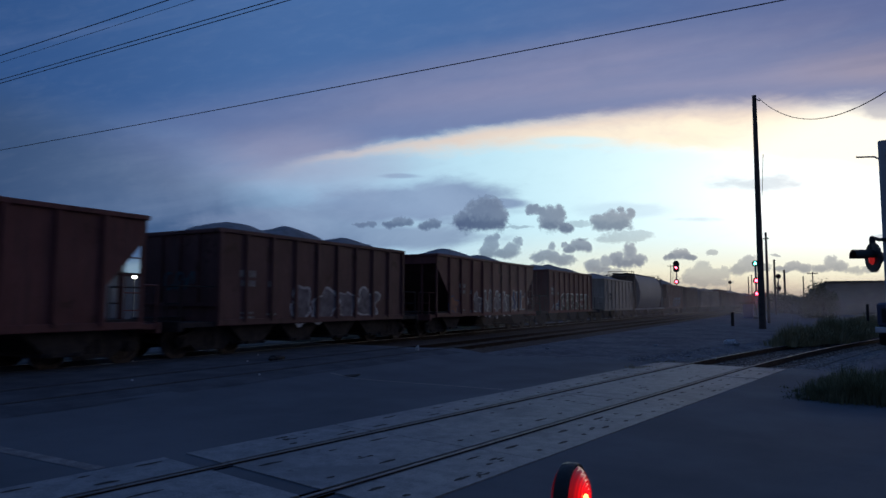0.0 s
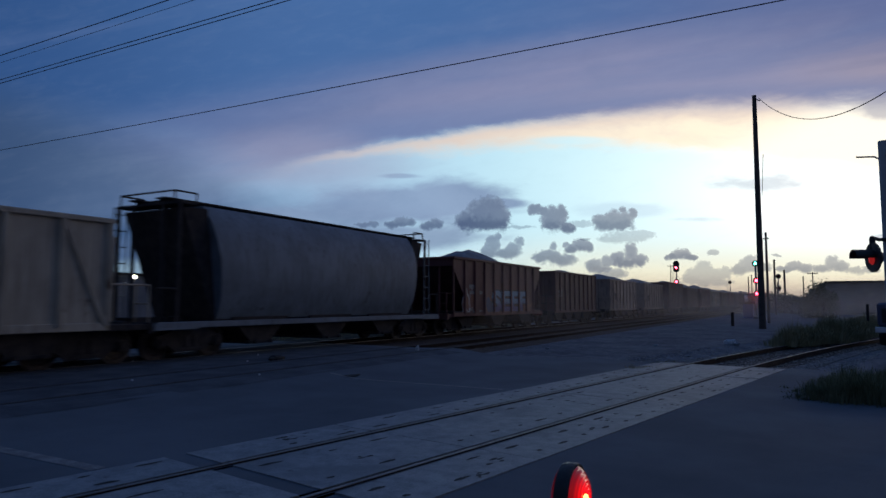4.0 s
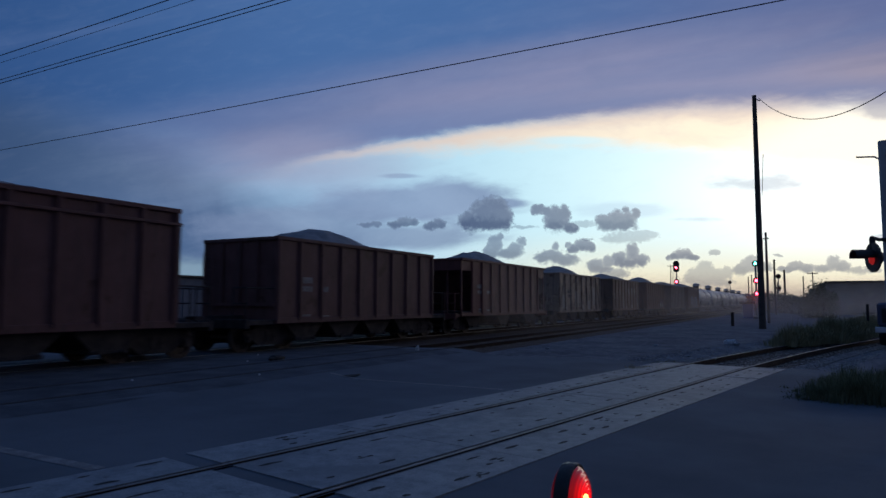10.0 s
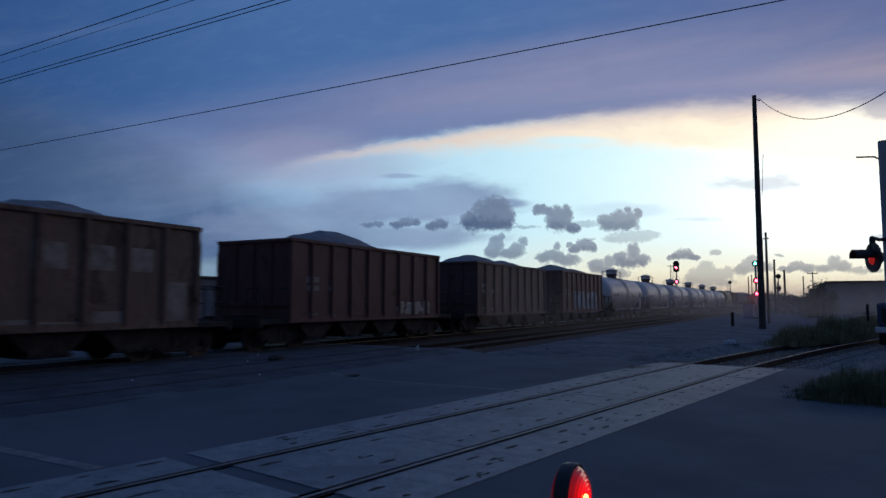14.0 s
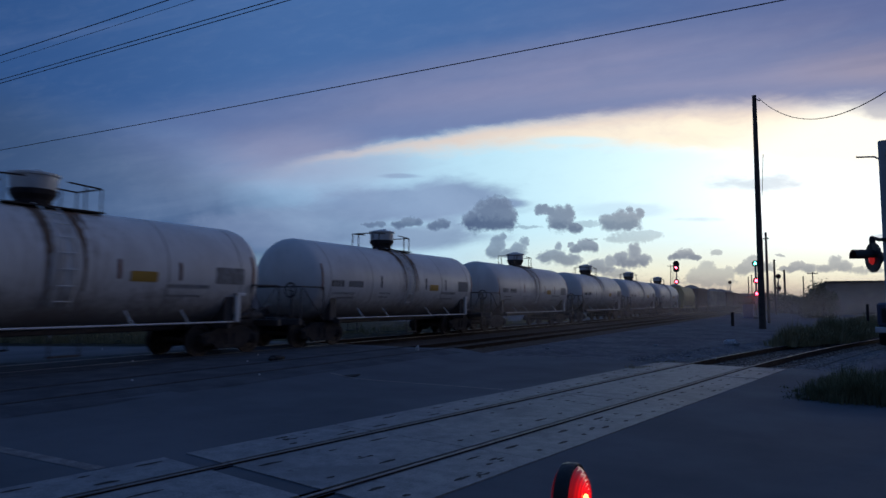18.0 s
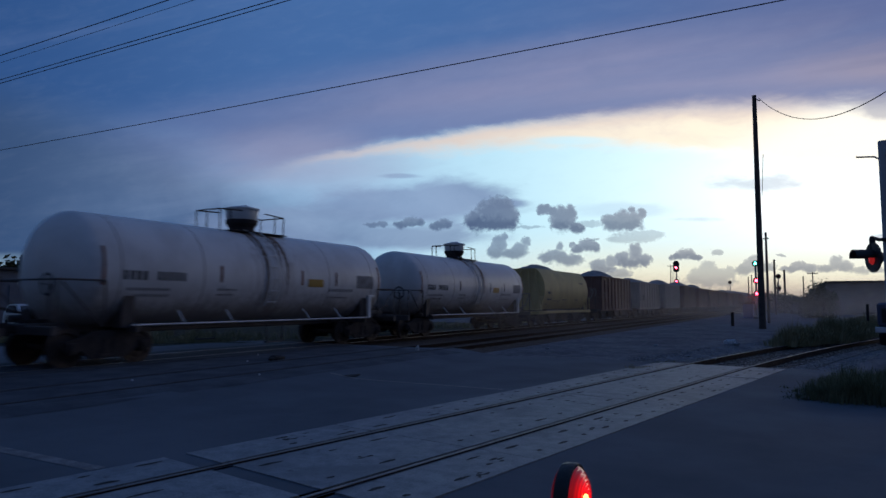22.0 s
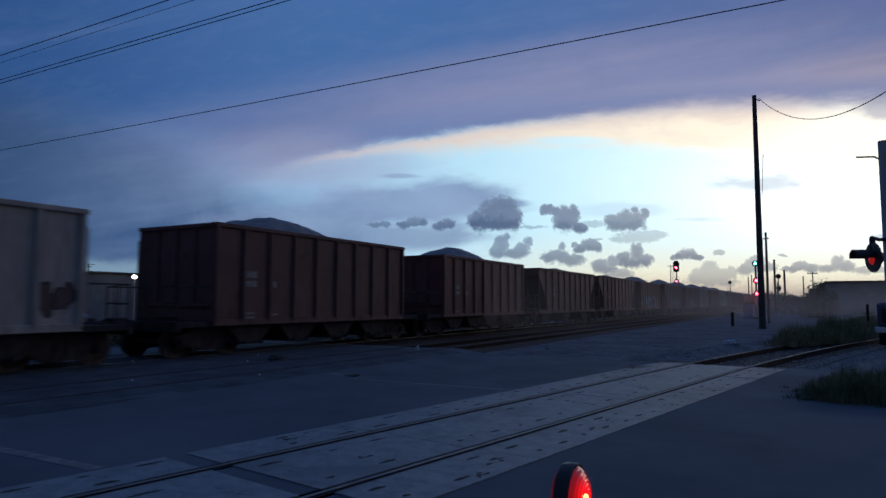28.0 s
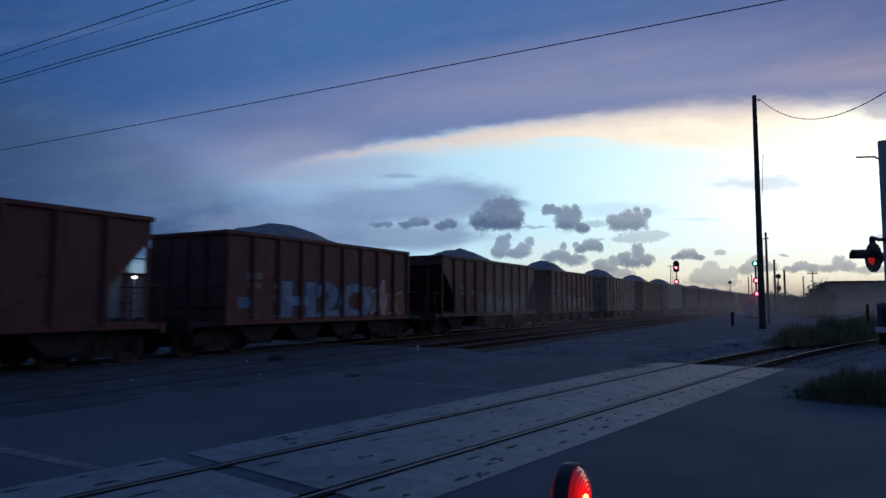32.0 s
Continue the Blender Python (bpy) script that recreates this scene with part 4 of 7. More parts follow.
main = straight_track("main_track", TRACK_X, "main railway track on dirty ballast")
# strips added over the road round the rails, dark for the shade under the wagons
SHADE_STRIP = mottled("shade_dark_road_strip", (0.040, 0.048, 0.058), (0.074, 0.084, 0.098), 2.0, 0.9, 0.0, 30.0, 0.008, 0.2)
for k in range(13):
    y = ROAD_END - 0.35 - 2.4 * k
    for a, b in ((-17.0, -16.58), (-16.56, -16.18), (-15.98, -15.40), (-15.38, -14.80), (-14.58, -14.20), (-14.18, -13.80)):
        piece("plank", mesh(("plank", b - a), lambda m: box(m, a - (a + b) / 2, b - (a + b) / 2, -2.385, 0, -0.1, 0.012, 0.006)), SHADE_STRIP, main, T((a + b) / 2, y, rise((a + b) / 2) + random.uniform(-0.003, 0.004)))
straight_track("passing_track", -11.0, "second railway track on dirty ballast")


def bed_mesh(bm):
    prof = [(-9.25, -0.05), (-9.62, 0.02), (-9.8, 0.04), (-12.3, 0.03), (-13.2, 0.0), (-14.0, 0.03), (-16.8, 0.03), (-17.4, 0.0), (-18.4, -0.05)]
    rows = []
    y, k = ROAD_END + 0.02, 0
    while y < 900:
        rows.append([bm.verts.new((x + 0.10 * noise.noise(Vector((x, y * 0.9, 2))), y, z + 0.03 * noise.noise(Vector((x * 2, y * 2, 5))))) for x, z in prof])
        k += 1
        y += 0.4 if y < 60 else 3.0 if y < 200 else 30.0
    for a, b in zip(rows, rows[1:]):
        for i in range(len(prof) - 1):
            bm.faces.new((a[i], b[i], b[i + 1], a[i + 1]))


tagged(part("ballast_bed", made(bed_mesh), BALLAST), "low dark bed of dirty ballast under the tracks", "ballast", kind="structure")


# -- branch track: concrete crossing panels, then open sleepers on a curve to the right --
def branch_frame(y):
    d = Vector((branch(y + 0.05) - branch(y - 0.05), 0.1, 0)).normalized()
    return Vector((branch(y), y, 0)), d, Vector((d.y, -d.x, 0))


def along_branch(bm, off0, off1, y0, y1, z0, z1, n):
    """A bar that follows the branch between two offsets."""
    last = None
    for i in range(n + 1):
        p, d, s = branch_frame(y0 + (y1 - y0) * i / n)
        ringv = [bm.verts.new(p + s * o + Vector((0, 0, z))) for o, z in ((off0, z0), (off1, z0), (off1, z1), (off0, z1))]
        if last:
            for k in range(4):
                bm.faces.new((last[k], last[(k + 1) % 4], ringv[(k + 1) % 4], ringv[k]))
        else:
            bm.faces.new(ringv[::-1])
        last = ringv
    bm.faces.new(last)


track = tagged(new("branch_track"), "single branch track curving away over the road", "railway track", kind="structure")
for s in (-0.75, 0.75):
    r = part("rail", made(lambda m: along_branch(m, s - 0.034, s + 0.034, -14, 60, -0.12, 0.016, 80)), RAIL, track)
    # pale head set off to the right, drawing the lit edge of the rail
    part("rail_head", made(lambda m: along_branch(m, s - 0.012, s + 0.031, -14, 60, 0.016, 0.022, 80)), RAIL_LIT_EDGE, r, "running surface, pale towards its lit right edge")
    for o in (-0.080, 0.080):
        part("flange_strip", made(lambda m: along_branch(m, s + o - 0.030, s + o + 0.030, -14, 18.6, -0.1, 0.004, 30)), RUBBER, track, "black rubber strip")
for k in range(70):
    y = 19.1 + 0.52 * k
    p, d, side = branch_frame(y)
    rot = Matrix.Rotation(math.atan2(-d.x, d.y), 4, "Z")
    piece("sleeper", mesh("sleeper", None), TIMBER, track, Matrix.Translation(p + Vector((0, 0, -0.150))) @ rot)
part("ballast", made(lambda m: along_branch(m, -1.75, 1.75, 18.9, 62, -0.3, -0.145, 60)), PALE_BALLAST, track)

# loose stones: pale between the branch rails, small grey ones over the lot
def pebble(bm, p, r, rnd):
    v = [bm.verts.new(p + Vector((r * math.cos(a) * rnd.uniform(0.7, 1.3), r * math.sin(a) * rnd.uniform(0.7, 1.3), 0))) for a in (0.3, 1.6, 2.8, 4.1, 5.3)]
    top = bm.verts.new(p + Vector((rnd.uniform(-0.3, 0.3) * r, rnd.uniform(-0.3, 0.3) * r, r * rnd.uniform(0.5, 0.9))))
    for k in range(5):
        bm.faces.new((v[k], v[(k + 1) % 5], top))


def ballast_stones(bm):
    rnd = random.Random(77)
    for k in range(12000):
        y = 19.0 + 24 * rnd.random() ** 1.6
        p, d, side = branch_frame(y)
        o = rnd.uniform(-2.7, 2.7)
        at = p + side * o
        at.z = -0.15 if abs(o) < 1.75 else ground_z(at.x, at.y) - 0.004
        if min(abs(o - 0.75), abs(o + 0.75)) > 0.06:
            pebble(bm, at, rnd.uniform(0.015, 0.05), rnd)


def lot_pebbles(bm):
    rnd = random.Random(78)
    for k in range(9000):
        x, y = rnd.uniform(-13.3, 3.5), 18.9 + 26 * rnd.random() ** 1.5
        if noise.noise(Vector((x * 0.5, y * 0.3, 2))) + rnd.uniform(-0.4, 0.4) > 0 and abs(x - branch(y)) > 2.9:
            pebble(bm, Vector((x, y, -0.022)), rnd.uniform(0.008, 0.028), rnd)


STONES = mottled("loose_ballast_stones", (0.10, 0.10, 0.10), (0.34, 0.33, 0.31), 5.0, 0.95, 0.0, 30.0, 0.01, 0.2, False)
tagged(part("ballast_stones", made(ballast_stones), STONES, track), kind="stuff")
tagged(part("loose_gravel", made(lot_pebbles), STONES), "loose grey pebbles scattered over the gravel lot", "gravel", kind="stuff")

random.seed(11)
# long panels; at one place a wide seam is filled with asphalt
SEAMS = ((18.6, 16.06), (16.05, 11.46), (11.44, 6.86), (6.84, 4.74), (4.50, 0.02), (0.0, -4.58), (-4.6, -8.6))
LANES = ((-1.52, -0.845, (-1.0, -1.34)), (-0.648, 0.668, (-0.40, 0.42)), (0.845, 1.60, (1.05, 1.40)))
crossing = tagged(new("crossing_panels"), "pale concrete crossing panels set round the branch rails", "crossing", kind="structure")


def slot(bm, y, o, w, l, z):
    """A dark hollow with a ragged oval rim, long along the track."""
    p, d, side = branch_frame(y)
    p = p + side * o + Vector((0, 0, z))
    ph = random.uniform(0, 6)
    rim = [(w * (1 + 0.22 * math.sin(3 * t + ph)), l * (1 + 0.18 * math.cos(2 * t + ph)), t) for t in (k * math.pi / 6 for k in range(12))]
    bm.faces.new([bm.verts.new(p + side * (rw * math.cos(t)) + d * (rl * math.sin(t))) for rw, rl, t in rim])


for y1, y0 in SEAMS:
    for lane, (a, b, columns) in enumerate(LANES):
        lift = random.uniform(0.013, 0.019)
        slab = part("concrete_panel", made(lambda m: along_branch(m, a, b, y0, y1, -0.1, lift, 3)), CONCRETE, crossing)
        holes = bmesh.new()
        for c, o in enumerate(columns):
            n = int((y1 - y0) / 0.56)
            for i in range(n):
                if random.random() < 0.22:
                    continue
                long = (i + c) % 2 == 0
                slot(holes, y0 + (i + 0.5) * (y1 - y0) / n + random.uniform(-0.08, 0.08), o + random.uniform(-0.03, 0.03), random.uniform(0.022, 0.035), random.uniform(0.11, 0.16) if long else random.uniform(0.045, 0.065), lift + random.uniform(0.0015, 0.003))
        for c in range(random.choice((1, 2, 3))):
            o, v = random.uniform(a + 0.12, b - 0.12), random.uniform(y0 + 0.2, y1 - 0.2)
            for _ in range(random.choice((1, 2, 4))):
                slot(holes, min(y1 - 0.1, max(y0 + 0.1, v + random.gauss(0, 0.12))), min(b - 0.07, max(a + 0.07, o + random.gauss(0, 0.08))), random.uniform(0.012, 0.030), random.uniform(0.02, 0.07), lift + random.uniform(0.0015, 0.003))
        part("lifting_slots", holes, RUBBER, slab, "dark lifting slots and chipped holes")


# ---- the train: rosters of wagons, front edge at the start, length, rim height ----
H2 = [(-2.2, 0.50, 2.6), (1.5, 0.40, 2.4)]
H1 = [(-0.9, 0.62, 3.2)]
H3 = [(-2.9, 0.42, 1.8), (-0.4, 0.52, 1.9), (2.6, 0.42, 1.9)]
H0 = [(0.8, 0.28, 3.4)]
HC = [(-1.9, 0.78, 2.2), (1.6, 0.20, 2.6)]
TRAIN = [
    hopper(-0.45, 10.7, 3.70, RUST_RED, "slope", H2, posts=10),
    hopper(12.46, 9.2, 3.64, RUST_BROWN, "flat", H3),
    hopper(24.34, 11.2, 3.73, RUST_RED, "slope", H2, posts=10),
    hopper(38.08, 9.0, 3.66, DARK_RED, "flat", H3, label="dark red open hopper wagon with painted graffiti"),
    hopper(50.40, 9.2, 3.52, CREAM, "braced", H2, posts=8, label="cream open hopper wagon with diagonal end braces"),
    round_hopper(61.6, 12.5, 4.25, GREY_BLUE, "grey-blue covered hopper wagon with rounded sides"),
    hopper(76.10, 10.7, 3.70, RUST_RED, "slope", H1, posts=10),
    hopper(89.41, 9.0, 3.62, RUST_BROWN, "flat", H0),
    hopper(102.2, 9.15, 3.52, ROSE_TAN, "braced", H2, posts=8, label="stained rosy tan open hopper wagon with diagonal end braces"),
    hopper(114.9, 9.07, 3.52, ROSE_TAN, "braced", H2, posts=8, label="rust-spotted cream open hopper wagon with diagonal braces"),
    hopper(127.65, 9.1, 3.97, RUST_BROWN, "flat", H0, label="tall brown open hopper wagon with a raised rim"),
    hopper(140.3, 9.25, 3.62, RUST_BROWN, "flat", H1),
    hopper(152.22, 10.65, 3.68, RUST_RED, "cage", H1, posts=10),
    hopper(165.6, 9.35, 3.55, TAN, "braced", H1, posts=8, label="rust-streaked tan open hopper wagon with braces"),
    hopper(178.5, 9.15, 3.57, TAN_BROWN, "flat", H2, label="tan-brown open hopper wagon with pale paint patches"),
    hopper(191.1, 9.2, 3.62, RUST_BROWN, "flat", H1, label="dark brown open hopper wagon heaped with crushed stone"),
    hopper(204.0, 9.2, 3.62, DARK_GREY, "flat", H2),
    hopper(216.4, 9.25, 3.72, RUST_BROWN, "flat", H2, label="dark brown open hopper wagon with blue graffiti"),
    tank(234.5), tank(248.5), tank(262.65), tank(276.9), tank(291.05), tank(305.1),
    round_hopper(313.65, 8.85, 3.70, YELLOW, "yellow-green round-sided hopper wagon heaped with stone", True),
    hopper(325.96, 9.17, 3.66, RUST_BROWN, "flat", H1, label="dark brown open hopper wagon with white scrawl on its end"),
    hopper(338.8, 9.2, 3.55, WHITE_GREY, "braced", H2, posts=8, label="pale grey open hopper wagon with diagonal braces"),
    hopper(351.4, 9.0, 3.66, WHITE_GREY, "flat", H1, label="dirty pale grey open hopper wagon with dark scrawls"),
    hopper(364.03, 9.3, 3.78, RUST_BROWN, "flat", H1),
    hopper(376.57, 9.1, 3.72, RUST_RED, "flat", H1),
    hopper(388.2, 11.3, 3.68, RUST_RED, "slope", H0, posts=10),
    hopper(400.9, 11.4, 3.68, RUST_RED, "slope", H0, posts=10),
    hopper(414.64, 9.3, 3.62, RUST_RED, "flat", H1, label="oxide red open hopper wagon with blue and orange graffiti"),
    hopper(426.75, 10.85, 3.70, RUST_BROWN, "slope", H1, posts=10),
]
random.seed(5)
y = 440.4
for k in range(20):
    paint = (RUST_RED, RUST_BROWN, DARK_GREY, CREAM, RUST_RED, TAN)[k * 5 % 6]
    TRAIN.append(hopper(y, 9.2, 3.66, paint, "braced" if paint is CREAM else "flat", HC if k < 4 else H1 if k % 2 else H2, spin=False, posts=9 if paint is not CREAM else 8))
    y += 12.68


# ---- paint on the wagons: worn marks, patches and graffiti ----
SPRAY_DEEP = mottled("deep_blue_spray_outline", (0.02, 0.035, 0.10), (0.03, 0.05, 0.13), 2.0, 0.6)
SPRAY_WHITE = mottled("white_spray_paint", (0.55, 0.54, 0.53), (0.24, 0.22, 0.22), 4.0, 0.6)
SPRAY_SKY = mottled("sky_blue_spray_paint", (0.08, 0.20, 0.36), (0.16, 0.20, 0.25), 4.0, 0.6)
SPRAY_ORANGE = mottled("orange_spray_paint", (0.25, 0.085, 0.04), (0.14, 0.045, 0.04), 4.0, 0.6)
SPRAY_PALE = mottled("pale_cyan_spray_paint", (0.21, 0.35, 0.48), (0.09, 0.16, 0.29), 2.5, 0.6)
SPRAY_MID = mottled("mid_blue_spray_paint", (0.17, 0.27, 0.38), (0.055, 0.10, 0.21), 1.6, 0.6)
SPRAY_PINK = mottled("pinkish_white_spray_paint", (0.46, 0.36, 0.36), (0.27, 0.17, 0.17), 3.0, 0.6)
SPRAY_DULL = mottled("dull_blue_grey_spray_paint", (0.12, 0.15, 0.18), (0.07, 0.075, 0.09), 3.0, 0.6)
SPRAY_GREY = mottled("grey_spray_paint", (0.075, 0.060, 0.075), (0.20, 0.18, 0.20), 3.5, 0.6)
SPRAY_FADE, fg, fb = material("blue_to_violet_spray_paint", 0.6, 0.0, 0.3)
fco = fg.node("ShaderNodeTexCoord").outputs["Object"]
fsep = fg.node("ShaderNodeSeparateXYZ")
fg.feed(fsep.inputs[0], fco)
fn = fg.noise(fco, 3.0, 5, 0.65)
fade = fg.mix(fg.step(-0.35, 0.15, fg.add(fsep.outputs[2], fg.mul(fg.sub(fn, 0.5), 0.8))), (0.10, 0.07, 0.18), (0.16, 0.24, 0.35))
fg.feed(fb.inputs["Base Color"], fg.mix(fg.mul(fg.step(0.52, 0.72, fg.noise(fco, 6.0, 5, 0.7)), 0.6), fade, (0.07, 0.05, 0.06)))
SPRAY_BLACK = mottled("black_spray_paint", (0.012, 0.012, 0.014), (0.02, 0.02, 0.024), 2.0, 0.5)
PATCH = mottled("pale_repair_paint", (0.34, 0.31, 0.26), (0.22, 0.19, 0.15), 1.5, 0.7)
PATCH_DULL = mottled("dull_pale_repair_paint", (0.30, 0.26, 0.22), (0.16, 0.125, 0.10), 3.0, 0.7)
PLACARD = mottled("amber_placard", (0.42, 0.24, 0.03), (0.36, 0.20, 0.03), 3.0, 0.5)
FADED_PRINT = mottled("faded_grey_print", (0.20, 0.19, 0.19), (0.28, 0.27, 0.26), 5.0, 0.7)
RUN_STAIN = mottled("brown_run_stain", (0.21, 0.130, 0.085), (0.105, 0.066, 0.046), 3.0, 0.8)
RUST_BAR = mottled("rusty_orange_marker", (0.26, 0.085, 0.045), (0.13, 0.06, 0.04), 3.0, 0.7)


def graffiti(w, word, y, z, fill, line, x=HALF_W):
    face, back = WORDS[word]
    b = piece("graffiti", back, line, w, T(x + 0.001, y, z))
    piece("graffiti_fill", face, fill, b, T(0.003, 0, 0))
    return b


def swirl(w, y, z, wd, ht, mat, fill, seed, n=7):
    """An unreadable tag: bulging round strokes, each with a line round it."""
    rnd = random.Random(seed)
    for k in range(n):
        bm, bf = bmesh.new(), bmesh.new()
        c = Vector((0, -wd / 2 + wd * (k + 0.5) / n, rnd.uniform(-0.08, 0.08) * ht))
        a, b = wd / n * rnd.uniform(0.45, 0.62), ht * rnd.uniform(0.38, 0.5)
        lobes, ph = rnd.choice((2, 3, 4)), rnd.uniform(0, 6)
        ringo, ringi, core = [], [], []
        for i in range(28):
            t = 2 * math.pi * i / 28
            s = 1 + 0.22 * math.sin(lobes * t + ph) + 0.13 * math.sin(5 * t + ph * 2) + 0.05 * math.sin(9 * t + ph)
            for lst, kk, m, xx in ((ringo, 1.0, bm, 0.002), (ringi, 0.86, bm, 0.002), (core, 0.90, bf, 0.001)):
                lst.append(m.verts.new(c + Vector((xx + 0.0006 * k, a * s * kk * math.cos(t), b * s * kk * math.sin(t)))))
        for i in range(28):
            j = (i + 1) % 28
            bm.faces.new((ringo[i], ringo[j], ringi[j], ringi[i]))
        bf.faces.new(core)
        base = part("graffiti_stroke", bf, fill, w)
        base.matrix_basis = T(HALF_W - 0.002, y, z)
        part("graffiti_outline", bm, mat, base)


def patch(w, y, z, wd, ht, mat):
    piece("paint_patch", mesh(("paint_patch", wd, ht), lambda m: box(m, 0, 0.003, -wd / 2, wd / 2, -ht / 2, ht / 2)), mat, w, T(HALF_W - 0.004, y, z))


STD = [(0, 0.15, 0.62, 0.19), (0.02, -0.12, 0.55, 0.17), (0.95, -0.12, 0.30, 0.17), (0, -0.95, 0.45, 0.06), (0, -1.08, 0.5, 0.06), (0.95, -1.0, 0.4, 0.06)]
BRIEF = [(0, 0.12, 0.75, 0.2), (0.05, -0.18, 0.55, 0.2), (2.2, -0.7, 0.35, 0.07)]
for i, w in enumerate(TRAIN):
    if not w.name.startswith("hopper"):
        continue
    random.seed(300 + i)
    light = any(c.name.startswith("diagonal") for c in w.children)
    marks(w, random.uniform(-3.7, -3.2) if not light else -2.6, random.uniform(1.95, 2.15), DARK_MARK if light or i == 27 else PALE_MARK, BRIEF if light else STD)
graffiti(TRAIN[17], "MAKER", 0.85, 1.50, SPRAY_MID, SPRAY_SKY)
graffiti(TRAIN[6], "SEEF", 1.0, 1.52, SPRAY_FADE, SPRAY_BLACK)
swirl(TRAIN[6], 3.55, 1.32, 1.1, 0.85, SPRAY_ORANGE, SPRAY_ORANGE, 31, 1)
graffiti(TRAIN[3], "GENOR", 0.95, 1.45, SPRAY_BLACK, SPRAY_WHITE)
graffiti(TRAIN[32], "H2O", -0.1, 1.50, SPRAY_PALE, SPRAY_DEEP)
patch(TRAIN[32], -3.9, 1.45, 0.55, 0.30, SPRAY_SKY)
swirl(TRAIN[32], 2.55, 1.50, 1.2, 1.2, SPRAY_WHITE, SPRAY_PINK, 35, 2)
swirl(TRAIN[32], 3.8, 1.4, 1.2, 0.9, SPRAY_PINK, SPRAY_ORANGE, 5, 2)
swirl(TRAIN[33], 0.9, 1.45, 5.6, 1.15, SPRAY_GREY, SPRAY_DULL, 51, 7)
swirl(TRAIN[34], 0.4, 1.40, 4.4, 0.95, SPRAY_WHITE, SPRAY_GREY, 52, 5)
swirl(TRAIN[32], -2.3, 1.4, 0.8, 0.9, SPRAY_ORANGE, SPRAY_SKY, 6, 1)
swirl(TRAIN[1], 0.5, 1.42, 4.7, 1.15, SPRAY_WHITE, SPRAY_GREY, 7, 4)
swirl(TRAIN[2], 0.2, 1.45, 4.6, 1.3, SPRAY_WHITE, SPRAY_GREY, 8, 6)
swirl(TRAIN[2], 3.1, 1.50, 1.5, 1.3, SPRAY_WHITE, SPRAY_DEEP, 41, 2)
swirl(TRAIN[2], 4.3, 1.45, 1.0, 1.2, SPRAY_WHITE, SPRAY_ORANGE, 42, 1)
swirl(TRAIN[2], -4.1, 1.35, 1.0, 0.9, SPRAY_DEEP, SPRAY_ORANGE, 9, 1)
swirl(TRAIN[6], -1.6, 1.3, 1.0, 1.0, SPRAY_ORANGE, SPRAY_DEEP, 10, 1)
swirl(TRAIN[6], -3.8, 1.5, 1.4, 1.2, SPRAY_WHITE, SPRAY_ORANGE, 11, 2)
swirl(TRAIN[3], -3.0, 1.2, 1.1, 0.7, SPRAY_WHITE, SPRAY_DEEP, 12, 2)
swirl(TRAIN[27], 3.9, 1.55, 0.8, 0.7, SPRAY_BLACK, DARK_GREY, 13, 2)
swirl(TRAIN[27], -4.0, 1.9, 1.0, 0.6, SPRAY_BLACK, PATCH, 14, 3)
swirl(TRAIN[15], 2.6, 1.2, 2.6, 0.55, SPRAY_WHITE, PATCH, 15, 4)
for y, z, wd, ht in ((-2.2, 2.25, 0.62, 0.36), (-1.15, 1.65, 0.70, 1.3), (0.75, 2.45, 0.72, 0.56), (1.85, 2.45, 0.72, 0.56), (2.9, 2.45, 0.66, 0.56), (0.05, 1.02, 0.7, 0.16), (1.0, 0.99, 0.85, 0.1), (2.1, 1.1, 0.75, 0.3), (3.9, 1.45, 0.66, 1.0)):
    patch(TRAIN[14], y, z, wd, ht, PATCH_DULL)
for y, z, wd, ht in ((-3.6, 1.5, 0.8, 0.9), (-1.0, 1.7, 0.8, 1.0), (1.6, 1.3, 0.8, 0.6), (-2.3, 1.4, 0.5, 0.5), (3.0, 1.9, 0.45, 1.3), (0.2, 1.15, 0.6, 0.35)):
    patch(TRAIN[13], y, z, wd, ht, PATCH)

# white outline scrawled on the end of one wagon
w = TRAIN[25]
bm = bmesh.new()
for cx, rx, rz, ph in ((-0.40, 0.46, 0.40, 0.3), (0.48, 0.44, 0.46, 1.9), (0.95, 0.22, 0.30, 4.0)):
    pts = []
    for k in range(40):
        t = 2 * math.pi * k / 44 + ph
        pts.append(Vector((cx + rx * math.cos(t) * (1 + 0.10 * math.sin(3 * t)), 0, 2.2 + rz * math.sin(t) * (1 + 0.12 * math.cos(2 * t + ph)))))
    for a, b in zip(pts, pts[1:]):
        q = (b - a).cross(Vector((0, 1, 0))).normalized() * 0.020
        bm.faces.new([bm.verts.new(v) for v in (a - q, b - q, b + q, a + q)])
o = part("graffiti_outline", bm, PALE_MARK, w, "white scrawled loops")
o.matrix_basis = T(0, -4.585 - 0.056, 0)

# cyan tag on the end of one wagon
SPRAY_CYAN = mottled("faded_cyan_spray_paint", (0.045, 0.13, 0.15), (0.025, 0.06, 0.075), 3.0, 0.6)
tag = bmesh.new()
for j, n in enumerate((9, 12, 9)):
    last = None
    for k in range(n):
        t = 5.0 * k / (n - 1) + (0.9, 0.0, 2.0)[j]
        p = Vector((-0.35 + 0.42 * j + 0.17 * math.cos(t), 0, 2.05 + 0.24 * math.sin(t * (1.0, 1.25, 1.4)[j])))
        if last is not None:
            q = (p - last).cross(Vector((0, 1, 0))).normalized() * 0.035
            tag.faces.new([tag.verts.new(v) for v in (last - q, p - q, p + q, last + q)])
        last = p
part("graffiti_tag", tag, SPRAY_CYAN, TRAIN[1], "faded cyan scrawl").matrix_basis = T(0, -4.6 - 0.056, 0)

